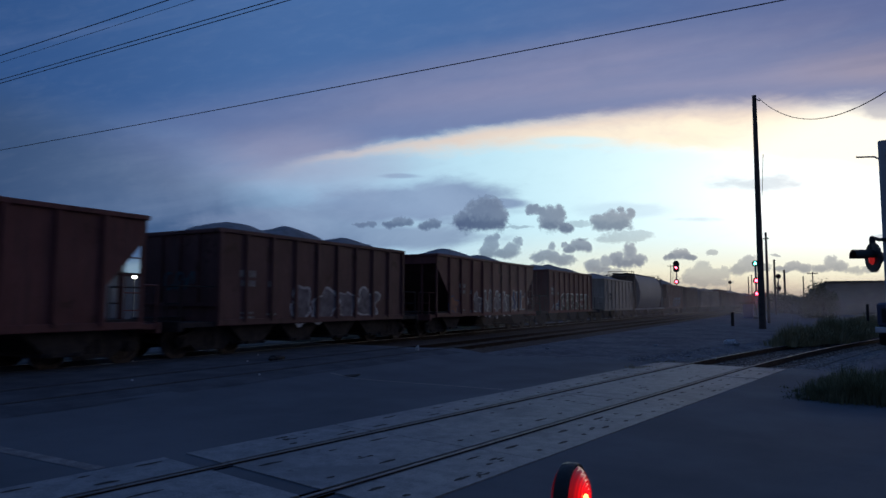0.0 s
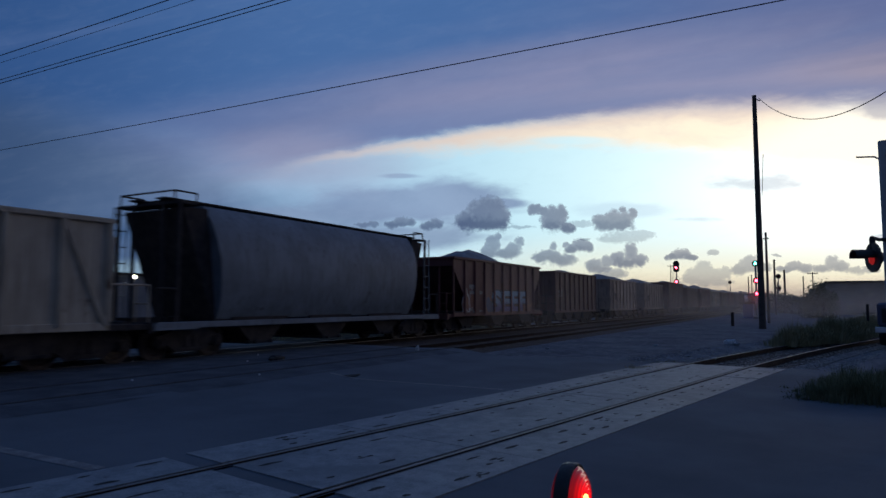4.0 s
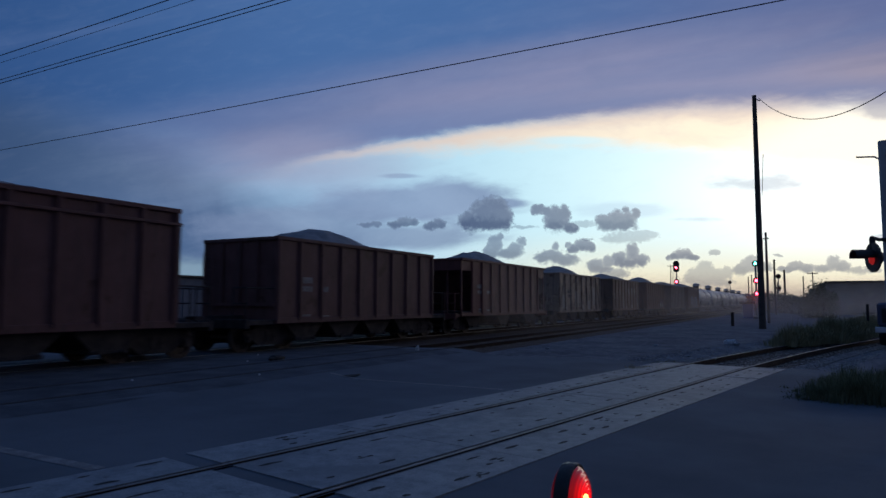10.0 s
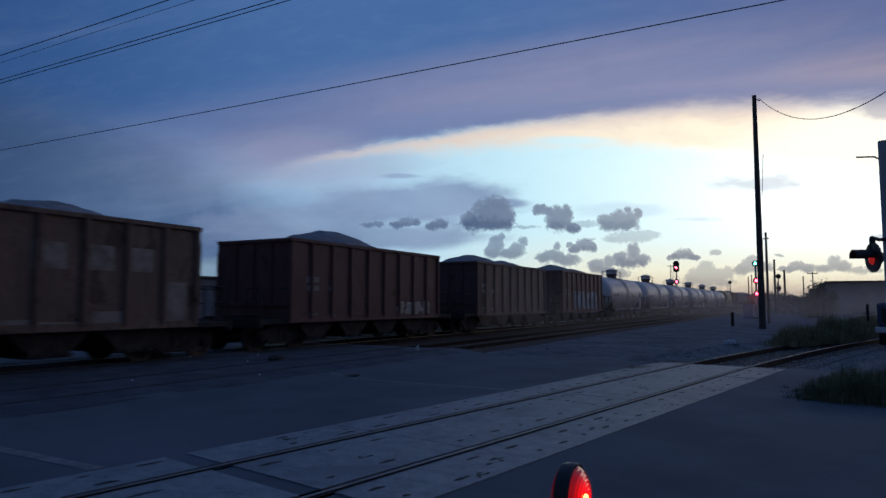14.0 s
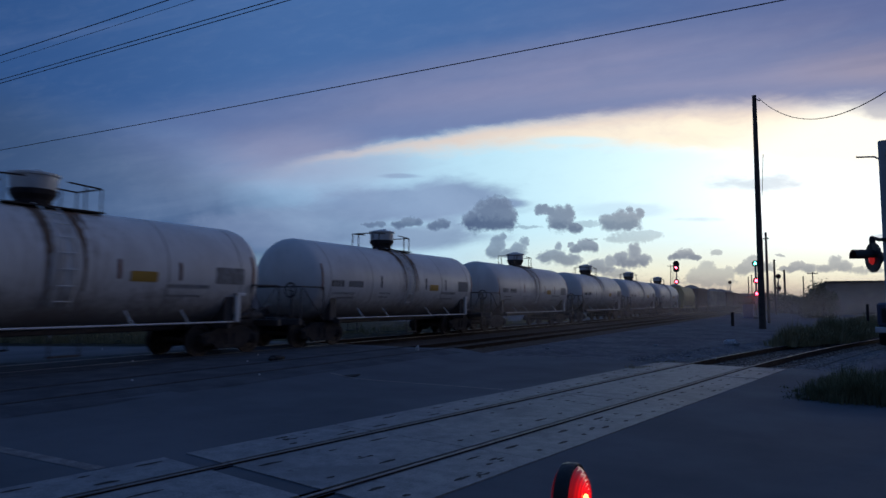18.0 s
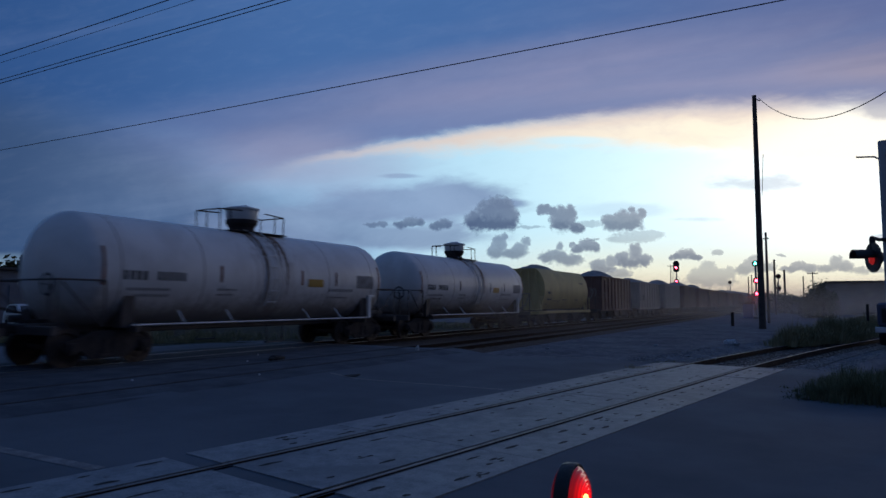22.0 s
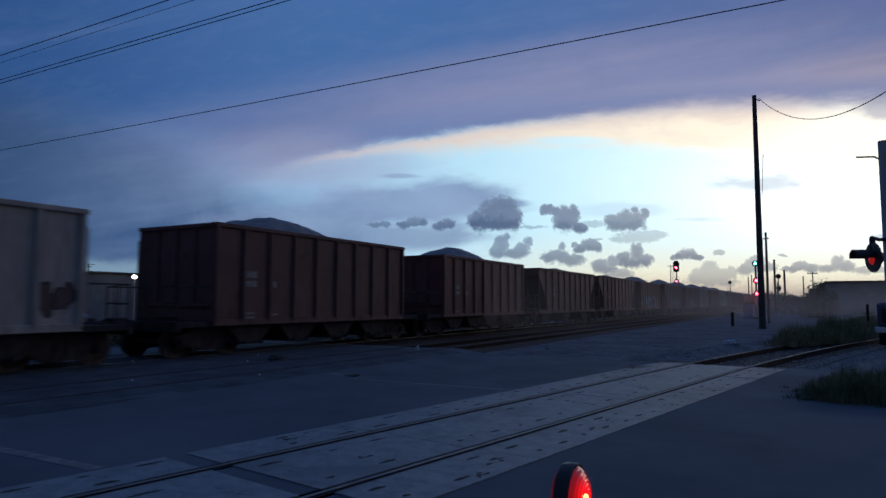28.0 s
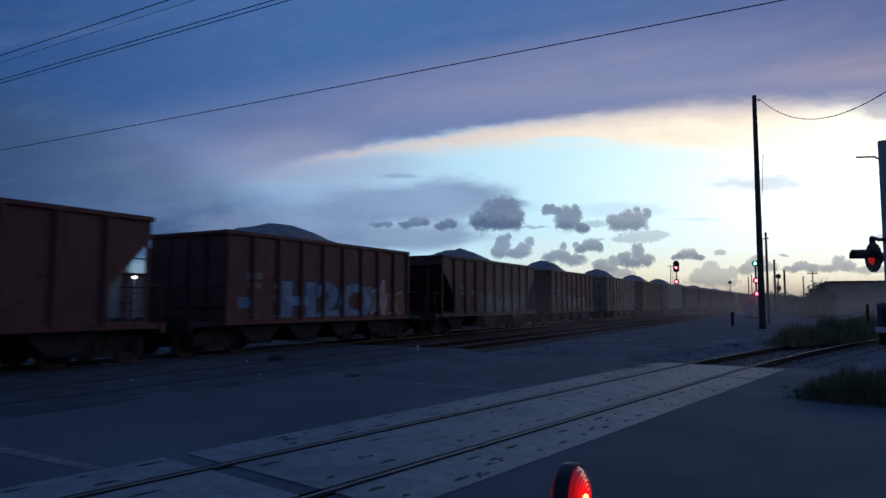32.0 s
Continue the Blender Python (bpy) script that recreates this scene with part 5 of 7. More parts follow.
# markings on the tank shells: lettering, bars, placard, stains run down from the hatch
SHELL_R, SHELL_Z = 1.42, 2.21


def on_shell(bm, y0, y1, z0, z1, lift=0.006, nz=6):
    """A thin sheet laid on the curved shell."""
    rows = []
    for i in range(nz + 1):
        z = z0 + (z1 - z0) * i / nz
        x = math.sqrt(max(0.0, (SHELL_R + lift) ** 2 - (z - SHELL_Z) ** 2))
        rows.append((bm.verts.new((x, y0, z)), bm.verts.new((x, y1, z))))
    for a, b in zip(rows, rows[1:]):
        bm.faces.new((a[0], a[1], b[1], b[0]))


def shell_bars(bm, y0, y1, z, h, n, lift=0.006):
    for i in range(n):
        a = y0 + (y1 - y0) * i / n
        on_shell(bm, a, a + (y1 - y0) / n * 0.62, z - h / 2, z + h / 2, lift, 1)


def stain(bm, y, z0, z1, seed):
    rnd = random.Random(seed)
    last = None
    n = 26
    for i in range(n + 1):
        z = z0 + (z1 - z0) * i / n
        x = math.sqrt(max(0.0, (SHELL_R + 0.005) ** 2 - (z - SHELL_Z) ** 2))
        wdt = 0.02 + 0.10 * (1 - i / n) ** 1.5 * rnd.uniform(0.4, 1.3)
        row = (bm.verts.new((x, y - wdt, z)), bm.verts.new((x, y + wdt, z)))
        if last:
            bm.faces.new((last[0], last[1], row[1], row[0]))
        last = row


for k, w in enumerate(TRAIN[18:24]):
    sh = next(c for c in w.children if c.name.startswith("shell"))
    piece("lettering", mesh("tank_number", lambda m: (shell_bars(m, -4.95, -4.25, 2.10, 0.22, 4), shell_bars(m, -4.02, -3.15, 2.10, 0.22, 6))), DARK_MARK, sh)
    piece("small_lettering", mesh("tank_small_print", lambda m: (shell_bars(m, -4.85, -3.6, 1.77, 0.07, 16), shell_bars(m, -4.6, -3.6, 1.62, 0.07, 13), shell_bars(m, -2.1, -1.4, 1.80, 0.06, 10), shell_bars(m, -2.1, -1.5, 1.66, 0.05, 9),
          shell_bars(m, 2.6, 3.9, 1.86, 0.10, 16), shell_bars(m, 2.6, 3.7, 1.62, 0.06, 14))), FADED_PRINT, sh)
    piece("data_panel", mesh("tank_data_panel", lambda m: on_shell(m, 4.1, 5.1, 1.95, 2.4)), PALE_MARK, sh)
    for y, z0, z1 in ((-2.02, 2.0, 2.45), (1.25, 2.0, 2.46), (2.95, 2.0, 2.46)):
        piece("marker_bar", mesh(("tank_bar", y), lambda m: on_shell(m, y - 0.045, y + 0.045, z0, z1)), DARK_MARK if k % 2 else RUST_BAR, sh)
    for y in (-5.45, 5.45):
        piece("marker_bar", mesh(("tank_long_bar", y), lambda m: on_shell(m, y - 0.04, y + 0.04, 1.85, 2.75)), RUST_BAR, sh)
    piece("placard", mesh("tank_placard", lambda m: on_shell(m, 1.54, 2.28, 1.95, 2.2, 0.012)), PLACARD, sh, None, "amber placard with worn dark print")
    bm = bmesh.new()
    for j in range(5):
        rs = random.Random(k * 7 + j)
        stain(bm, (-0.42, -0.27, 0.30, 0.45, 0.62)[j] + rs.uniform(-0.05, 0.05), 3.60, (1.5, 2.5, 2.9, 1.7, 3.1)[(j + k) % 5] if k % 2 == 0 else rs.choice((3.2, 2.9, 2.4, 1.9)), k * 11 + j)
    part("run_stains", bm, RUN_STAIN, sh, "stains run down from the hatch")

yw = TRAIN[24]


def bulge(z):
    """How far the side of the round-sided wagon stands out at a height."""
    k = ((1.105 + (z - 1.0) / 1.1) - 2.25) / 1.35
    return 0.35 + 1.22 * math.sqrt(max(0.0, 1 - k * k)) + 0.008


for y in (-0.55, 1.9):
    piece("lettering", GATE_WORD, DARK_MARK, yw, T(bulge(1.66), y, 1.66))
for y, z, wd, ht in ((-3.55, 2.05, 0.60, 0.16), (-3.4, 1.66, 0.80, 0.14), (-3.6, 1.36, 0.4, 0.05), (2.9, 2.75, 0.8, 0.07)):
    piece("lettering", mesh(("lettering", wd, ht), lambda m: bars(m, wd, ht)), DARK_MARK, yw, T(bulge(z), y, z))
for k in range(7):
    piece("scrawl", mesh("scrawl", lambda m: (box(m, 0, 0.003, -0.02, 0.02, -0.12, 0.12), box(m, 0, 0.003, -0.02, 0.12, 0.06, 0.10))), DARK_MARK, yw, T(bulge(1.58), -2.7 + 0.22 * k, 1.58) @ Matrix.Rotation(0.5 * math.sin(k * 2.3), 4, "X"))

# raised rim of the tall wagon: a second rail below the top one
for a in (0, math.pi):
    piece("rim_rail", mesh("rim_rail", lambda m: box(m, HALF_W - 0.04, HALF_W + 0.09, -4.62, 4.62, 3.36, 3.44, 0.015)), RUST_BROWN, TRAIN[10], Matrix.Rotation(a, 4, "Z"))


# ---- signals, poles and wires beside the line ----
RED_GLOW = glowing("red_signal_glow", (1.0, 0.03, 0.06), 34.0)
GREEN_GLOW = glowing("green_signal_glow", (0.08, 1.0, 0.65), 14.0, (0.0, 0.1, 0.08))
FLASH_GLOW = glowing("red_flasher_glow", (1.0, 0.04, 0.04), 0.24, (0.12, 0.008, 0.01))
FLASH_FAR = glowing("red_flasher_bright", (1.0, 0.05, 0.02), 6.0)
GATE_GLOW, gg, gb = material("gate_lamp_red_lens", 0.2)
gb.inputs["Base Color"].default_value = (0.10, 0.004, 0.004, 1)
gb.inputs["Coat Weight"].default_value, gb.inputs["Coat Roughness"].default_value = 0.35, 0.06
grib = gg.node("ShaderNodeTexWave")
grib.wave_type, grib.rings_direction = "RINGS", "X"
grib.inputs["Scale"].default_value = 26.0
gsub = gg.node("ShaderNodeVectorMath")
gsub.operation = "SUBTRACT"
gg.feed(gsub.inputs[0], gg.node("ShaderNodeTexCoord").outputs["Object"])
gsub.inputs[1].default_value = (-0.672, 2.027, 1.041)
gg.feed(grib.inputs["Vector"], gsub.outputs[0])
bump(gg, gb, grib.outputs["Fac"], 0.35, 0.004)
gd = gg.node("ShaderNodeVectorMath")
gd.operation = "DISTANCE"
gg.feed(gd.inputs[0], gg.node("ShaderNodeTexCoord").outputs["Object"])
gd.inputs[1].default_value = (-0.630, 2.005, 1.050)
gb.inputs["Emission Color"].default_value = (1.0, 0.003, 0.004, 1)
gfall = gg.m("POWER", gg.step(0.135, 0.0, gd.outputs["Value"]), 3.6)
gg.feed(gb.inputs["Emission Strength"], gg.add(0.05, gg.mul(gfall, gg.add(1.5, gg.mul(grib.outputs["Fac"], 0.9)))))
GATE_CORE = glowing("gate_lamp_filament", (1.0, 0.42, 0.10), 5.0)
FLOOD_GLOW = glowing("white_floodlight_glow", (1.0, 0.93, 0.72), 30.0, (0.8, 0.8, 0.8))
DARK_LENS = mottled("unlit_red_lens", (0.06, 0.004, 0.004), (0.08, 0.006, 0.006), 5.0, 0.2)
WHITE_SIGN = mottled("white_sign_board", (0.45, 0.45, 0.45), (0.34, 0.34, 0.34), 4.0, 0.6)
DARK_WALL = mottled("dark_sheet_wall", (0.27, 0.22, 0.18), (0.36, 0.30, 0.25), 0.6, 0.8)
HUT_WALL = mottled("slate_blue_hut_wall", (0.05, 0.10, 0.30), (0.07, 0.12, 0.34), 1.5, 0.7)
SHED_WALL = mottled("grey_blue_shed_wall", (0.10, 0.12, 0.16), (0.14, 0.16, 0.20), 0.8, 0.8)
LEAF = mottled("dark_green_leaves", (0.052, 0.062, 0.026), (0.095, 0.105, 0.05), 2.0, 0.7)
GRASS = mottled("dry_green_grass", (0.165, 0.160, 0.080), (0.30, 0.27, 0.16), 1.5, 0.85, 0.0, 20.0, 0.006, 0.3, False)
DARK_GRASS = mottled("dark_roadside_grass", (0.085, 0.105, 0.055), (0.20, 0.205, 0.12), 1.8, 0.9, 0.0, 20.0, 0.006, 0.2, False)
BARK = mottled("grey_bark", (0.06, 0.05, 0.04), (0.10, 0.085, 0.07), 6.0, 0.9)
BLUE_PAINT = mottled("blue_car_paint", (0.045, 0.058, 0.11), (0.06, 0.072, 0.13), 2.0, 0.3, 0.0, 40.0, 0.0005, 0.6)
WHITE_PAINT = mottled("white_car_paint", (0.55, 0.56, 0.58), (0.48, 0.49, 0.50), 2.0, 0.3, 0.0, 40.0, 0.0005, 0.6)
GLASS_DARK = mottled("dark_window_glass", (0.012, 0.014, 0.018), (0.018, 0.02, 0.025), 2.0, 0.08, 0.0, 30.0, 0.0002, 0.6)


def pole(name, x, y, h, r0, r1, mat, label, arms=()):
    p = tagged(new(name), label, "pole")
    part("shaft", made(lambda m: rod(m, (0, 0, -0.3), (0, 0, h), r0, 14, r1)), mat, p, smooth=True)
    for z, half, r in arms:
        part("crossarm", made(lambda m: box(m, -half, half, -r, r, z - r, z + r, 0.01)), mat, p)
        for k in (-0.9, -0.45, 0.45, 0.9):
            part("insulator", made(lambda m: lathe(m, [(0, z + r), (0.04, z + r), (0.055, z + r + 0.08), (0.03, z + r + 0.14), (0, z + r + 0.15)], T(half * k, 0, 0), 8)), GALV, p)
    p.matrix_basis = T(x, y, 0)
    return p


main_pole = pole("utility_pole", -2.66, 46.6, 15.15, 0.215, 0.13, POLE_WOOD, "tall dark wooden utility pole beside the tracks")
part("hook", made(lambda m: rod(m, (0.12, -0.1, 14.85), (0.32, -0.2, 14.7), 0.04, 6)), GALV, main_pole, "galvanised wire hook")
part("ground_wire", made(lambda m: rod(m, (0.25, 0.0, 8.5), (0.40, 0.0, 11.2), 0.018, 5)), BLACK_METAL, main_pole)
p2 = pole("utility_pole", -2.94, 59.9, 7.4, 0.115, 0.085, POLE_WOOD, "shorter dark wooden pole behind the tall one")
part("bracket", made(lambda m: box(m, -0.22, 0.22, -0.05, 0.05, 6.85, 6.95)), GALV, p2)
for x, y, h, r in ((-4.0, 99.9, 7.5, 0.16), (-3.4, 120.0, 6.95, 0.20), (-10.9, 149.6, 7.0, 0.13), (-10.27, 149.65, 7.35, 0.12), (-4.8, 129.9, 5.3, 0.13), (-1.3, 210.0, 9.0, 0.2)):
    pole("utility_pole", x, y, h, r, r * 0.75, POLE_WOOD, "distant dark wooden pole beside the tracks")
pole("utility_pole", 0.63, 128.0, 6.9, 0.11, 0.09, POLE_WOOD, "distant wooden pole with a short crossarm", ((6.6, 0.8, 0.06),))
stub = tagged(new("marker_post"), "short dark post standing in the gravel lot", "post")
part("post", made(lambda m: box(m, -0.10, 0.10, -0.10, 0.10, -0.1, 0.90, 0.02)), TIMBER, stub)
part("cap", made(lambda m: box(m, -0.13, 0.13, -0.13, 0.13, 0.90, 0.97, 0.02)), BLACK_METAL, stub)
stub.matrix_basis = T(-4.83, 51.1, 0)


def signal(x, y, heads, top, label, arm=0.0, lad=True, k=1.0):
    """A colour-light mast: heads are (height, glow, sideways offset); lights look along -y."""
    s = tagged(new("railway_signal"), label, "railway signal")
    part("mast", made(lambda m: rod(m, (0, 0, -0.2), (0, 0, top), 0.10, 10)), GALV, s)
    part("foundation", made(lambda m: box(m, -0.35, 0.35, -0.35, 0.35, -0.2, 0.25, 0.03)), CONCRETE, s)
    for z, glow, dx in heads:
        h = part("signal_head", made(lambda m: lathe(m, [(0, -0.16), (0.22 * k, -0.16), (0.26 * k, 0.0), (0.44 * k, 0.01), (0.44 * k, 0.03), (0.0, 0.03)], T(dx, -0.22, z) @ Matrix.Rotation(radians(90), 4, "X"), 18)), BLACK_METAL, s)
        part("lens", made(lambda m: lathe(m, [(0, 0.06), (0.16 * k, 0.05), (0.20 * k, 0.032)], T(dx, -0.22, z) @ Matrix.Rotation(radians(90), 4, "X"), 16)), glow, h, "lit signal lens")

        def hood(m):
            for k in range(9):
                a0, a1 = radians(20 + k * 140 / 9), radians(20 + (k + 1) * 140 / 9)
                q = [Vector((dx + 0.17 * math.cos(a), yy, z + 0.17 * math.sin(a))) for a, yy in ((a0, -0.25), (a1, -0.25), (a1, -0.52), (a0, -0.52))]
                m.faces.new([m.verts.new(v) for v in q])
        part("hood", made(hood), BLACK_METAL, h)
    if lad:
        part("ladder", made(lambda m: (ladder(m, top - 0.6, 0.4, int(top / 0.32)), m.transform(T(-0.62, 0.25, 0.3) @ Matrix.Rotation(radians(90), 4, "Z")))), GALV, s)
        part("platform", made(lambda m: (box(m, -0.75, 0.3, 0.05, 0.6, top - 2.9, top - 2.84), [rod(m, (xx, 0.58, top - 2.9), (xx, 0.58, top - 1.9), 0.025, 6) for xx in (-0.72, -0.2, 0.28)], rod(m, (-0.72, 0.58, top - 1.9), (0.28, 0.58, top - 1.9), 0.025, 6))), GALV, s)
    s.matrix_basis = T(x, y, 0)
    return s


tall_signal = signal(-19.5, 116.4, [(7.55, RED_GLOW, 0.0), (5.15, RED_GLOW, 0.0)], 7.9, "tall railway signal mast with two red lights lit")
part("backplate", made(lambda m: (prism(m, [(-0.5, 7.0), (-0.5, 8.35), (-0.28, 8.7), (0.28, 8.7), (0.5, 8.35), (0.5, 7.0), (0.28, 6.8), (-0.28, 6.8)], -0.17, -0.14, "y"), rod(m, (0.0, 0, 7.9), (0.0, 0, 8.5), 0.08, 8))), BLACK_METAL, tall_signal, "black oval backing plate")
pole("signal_aerial", -20.45, 116.2, 8.0, 0.06, 0.05, BLACK_METAL, "thin dark pole with a short bar beside the signal", ((7.75, 0.45, 0.03),))
signal(-4.74, 74.9, [(5.66, GREEN_GLOW, 0.0), (3.91, RED_GLOW, 0.04), (2.57, RED_GLOW, 0.06)], 6.0, "railway signal with green over two red lights lit", lad=False, k=0.72)
signal(-18.2, 189.1, [(7.0, DARK_LENS, 0.0)], 7.3, "distant dark railway signal mast")
signal(-4.66, 130.5, [(6.3, DARK_LENS, 0.0), (4.2, DARK_LENS, 0.0)], 6.6, "distant railway signal seen from behind")

WIRE = mottled("black_wire", (0.010, 0.010, 0.012), (0.018, 0.018, 0.02), 2.0, 0.6)


def wire(a, b, r, sag, label, n=24, ext=0.0):
    a, b = Vector(a), Vector(b)
    d = b - a
    a, b = a - d * ext, b + d * ext
    bm = bmesh.new()
    pts = [a.lerp(b, i / n) - Vector((0, 0, 4 * sag * (i / n) * (1 - i / n))) for i in range(n + 1)]
    last = None
    for i, p in enumerate(pts):
        d = (pts[min(i + 1, n)] - pts[max(i - 1, 0)]).normalized()
        side = d.cross(Vector((0, 0, 1))).normalized()
        up = side.cross(d)
        ringv = [bm.verts.new(p + side * (r * math.cos(k * math.pi / 3)) + up * (r * math.sin(k * math.pi / 3))) for k in range(6)]
        if last:
            for k in range(6):
                bm.faces.new((last[k], last[(k + 1) % 6], ringv[(k + 1) % 6], ringv[k]))
        last = ringv
    return tagged(part("overhead_wire", bm, WIRE), label, "wire", "overhead wires")


wire((-49.0, 16.63, 9.0), (15.0, 17.47, 9.0), 0.0145, 0.16, "single black overhead wire across the road", 40)
wire((-46.0, 10.98, 9.5), (9.5, 10.92, 9.5), 0.012, 0.04, "thin black overhead wire", 40)
wire((-46.0, 12.86, 10.5), (9.5, 12.58, 10.5), 0.007, 0.04, "faint thin overhead wire", 40)
wire((-46.0, 12.12, 9.5), (9.5, 12.37, 9.5), 0.012, 0.04, "thin black overhead wire", 40)
wire((-46.0, 12.35, 9.5), (9.5, 12.55, 9.5), 0.012, 0.04, "thin black overhead wire", 40)
pole("utility_pole", -49.0, 16.63, 9.4, 0.18, 0.13, POLE_WOOD, "dark wooden pole carrying the road wire")
pole("utility_pole", 15.0, 17.47, 9.4, 0.18, 0.13, POLE_WOOD, "dark wooden pole carrying the road wire")
for x in (-46.0, 9.5):
    wp = pole("utility_pole", x, 11.9, 10.4, 0.18, 0.13, POLE_WOOD, "dark wooden pole carrying four thin wires")
    for z in (9.4, 10.4):
        part("crossarm", made(lambda m: box(m, -0.05, 0.05, -1.2, 1.2, z, z + 0.1)), POLE_WOOD, wp)
wire((-2.40, 46.45, 14.9), (4.3, 23.0, 9.6), 0.020, 2.05, "slack wire hung from the tall pole")

# ---- crossing equipment ----


def flasher(parent, at, facing, glow, r=0.15):
    """A crossing light: round black backing, hooded lens; facing is the turn about z of its -y side."""
    m4 = Matrix.Translation(at) @ Matrix.Rotation(facing, 4, "Z") @ Matrix.Rotation(radians(90), 4, "X")
    b = part("light_unit", made(lambda m: lathe(m, [(0, -r * 0.9), (r * 0.6, -r * 0.85), (r * 1.05, -0.03), (r * 1.55, -0.02), (r * 1.55, 0.0), (0, 0.0)], m4, 22)), BLACK_METAL, parent)
    part("lens", made(lambda m: lathe(m, [(0, 0.03), (r * 0.36, 0.024), (r * 0.55, 0.004)], m4 @ T(0, -r * 0.22, 0), 20)), glow, b, "red flasher lens")

    def hood(m):
        for k in range(12):
            a0, a1 = radians(-15 + k * 210 / 12), radians(-15 + (k + 1) * 210 / 12)
            q = [m4 @ Vector((r * 0.78 * math.cos(a), r * (0.12 + 0.72 * math.sin(a)), zz)) for a, zz in ((a0, 0.0), (a1, 0.0), (a1, 0.20), (a0, 0.20))]
            m.faces.new([m.verts.new(v) for v in q])
    part("hood", made(hood), BLACK_METAL, b)


# mast beside the viewer's side of the branch; its light looks along the road
near_mast = tagged(new("crossing_signal"), "grey crossing signal mast with hooded red light", "crossing signal")
part("mast", made(lambda m: rod(m, (0.822, 8.96, 0), (0.822, 8.96, 3.50), 0.066, 16, None, True)), WHITE_SIGN, near_mast, smooth=True)
part("cap_plate", made(lambda m: box(m, 0.80, 0.90, 8.88, 8.90, 3.32, 3.42, 0.01)), WHITE_SIGN, near_mast, "small white plate")
part("bell_arm", made(lambda m: (rod(m, (0.80, 8.96, 3.27), (0.72, 8.97, 3.33), 0.010, 6), rod(m, (0.72, 8.97, 3.33), (0.54, 8.98, 3.345), 0.010, 6))), GALV, near_mast)
part("light_bar", made(lambda m: (rod(m, (0.63, 8.60, 2.36), (0.72, 8.9, 2.36), 0.022, 8), rod(m, (0.72, 8.9, 2.36), (1.05, 8.96, 2.36), 0.020, 8), rod(m, (0.63, 8.60, 2.36), (0.63, 8.60, 2.2), 0.03, 8))), BLACK_METAL, near_mast)
flasher(near_mast, (0.62, 8.56, 2.14), radians(-68), FLASH_GLOW, 0.105)
part("base", made(lambda m: rod(m, (0.845, 8.96, -0.05), (0.845, 8.96, 0.4), 0.09, 12)), CONCRETE, near_mast)

far_mast = tagged(new("crossing_signal"), "crossing signal with crossbuck seen from behind, red light lit", "crossing signal")
part("mast", made(lambda m: rod(m, (-26.8, 15.6, 0), (-26.8, 15.6, 4.45), 0.065, 12)), WHITE_SIGN, far_mast, smooth=True)
for a in (45, -45):
    part("crossbuck_board", made(lambda m: (box(m, -0.63, 0.63, -0.012, 0.012, -0.115, 0.115, 0.004), m.transform(T(-27.02, 15.52, 3.92) @ Matrix.Rotation(radians(63), 4, "Z") @ Matrix.Rotation(radians(a), 4, "Y")))), WHITE_SIGN, far_mast, "pale back of a crossbuck board")
part("light_bar", made(lambda m: rod(m, (-27.1, 15.1, 2.62), (-26.5, 16.1, 2.62), 0.03, 8)), BLACK_METAL, far_mast)
flasher(far_mast, (-26.87, 15.42, 2.40), radians(63), FLASH_FAR, 0.15)
flasher(far_mast, (-26.60, 16.02, 2.40), radians(63), FLASH_GLOW, 0.15)

gate = tagged(new("crossing_gate"), "lowered crossing gate arm with a red tip lamp", "crossing gate")
part("arm", made(lambda m: box(m, -0.69, -0.63, -6.0, 2.08, 0.80, 0.92, 0.01)), WHITE_SIGN, gate)
lampm = T(-0.672, 2.027, 1.041) @ Matrix.Rotation(radians(90), 4, "Y")
drum = part("lamp_housing", made(lambda m: lathe(m, [(0.090, -0.022), (0.101, -0.022), (0.104, -0.012), (0.104, 0.012), (0.101, 0.022), (0.090, 0.022)], lampm, 40)), BLACK_METAL, gate, "black rim of the tip lamp", True)
part("lens", made(lambda m: lathe(m, [(0, 0.062), (0.03, 0.059), (0.06, 0.050), (0.082, 0.036), (0.097, 0.018)], lampm, 40)), GATE_GLOW, drum, "glowing red lens", True)
part("lens", made(lambda m: lathe(m, [(0.099, -0.018), (0.085, -0.032), (0.06, -0.044), (0.03, -0.050), (0, -0.052)], lampm, 40)), GATE_GLOW, drum, "glowing red lens", True)
part("bulb", made(lambda m: lathe(m, [(0.0, 0.024), (0.012, 0.018), (0.018, 0.0), (0.0, -0.010)], T(-0.628, 1.997, 1.052) @ Matrix.Rotation(radians(90), 4, "Y"), 12)), GATE_CORE, drum, "bright hot spot of the lamp")
part("lamp_bracket", made(lambda m: box(m, -0.687, -0.657, 2.0, 2.06, 0.91, 0.945)), BLACK_METAL, gate)
part("counterweight", made(lambda m: box(m, -0.95, -0.40, -6.9, -6.0, 0.55, 1.15, 0.03)), STEEL_DARK, gate)
part("mechanism", made(lambda m: (box(m, -0.95, -0.4, -6.3, -5.6, 0.0, 1.0, 0.03))), GALV, gate)

# ---- buildings, vehicles and trees ----


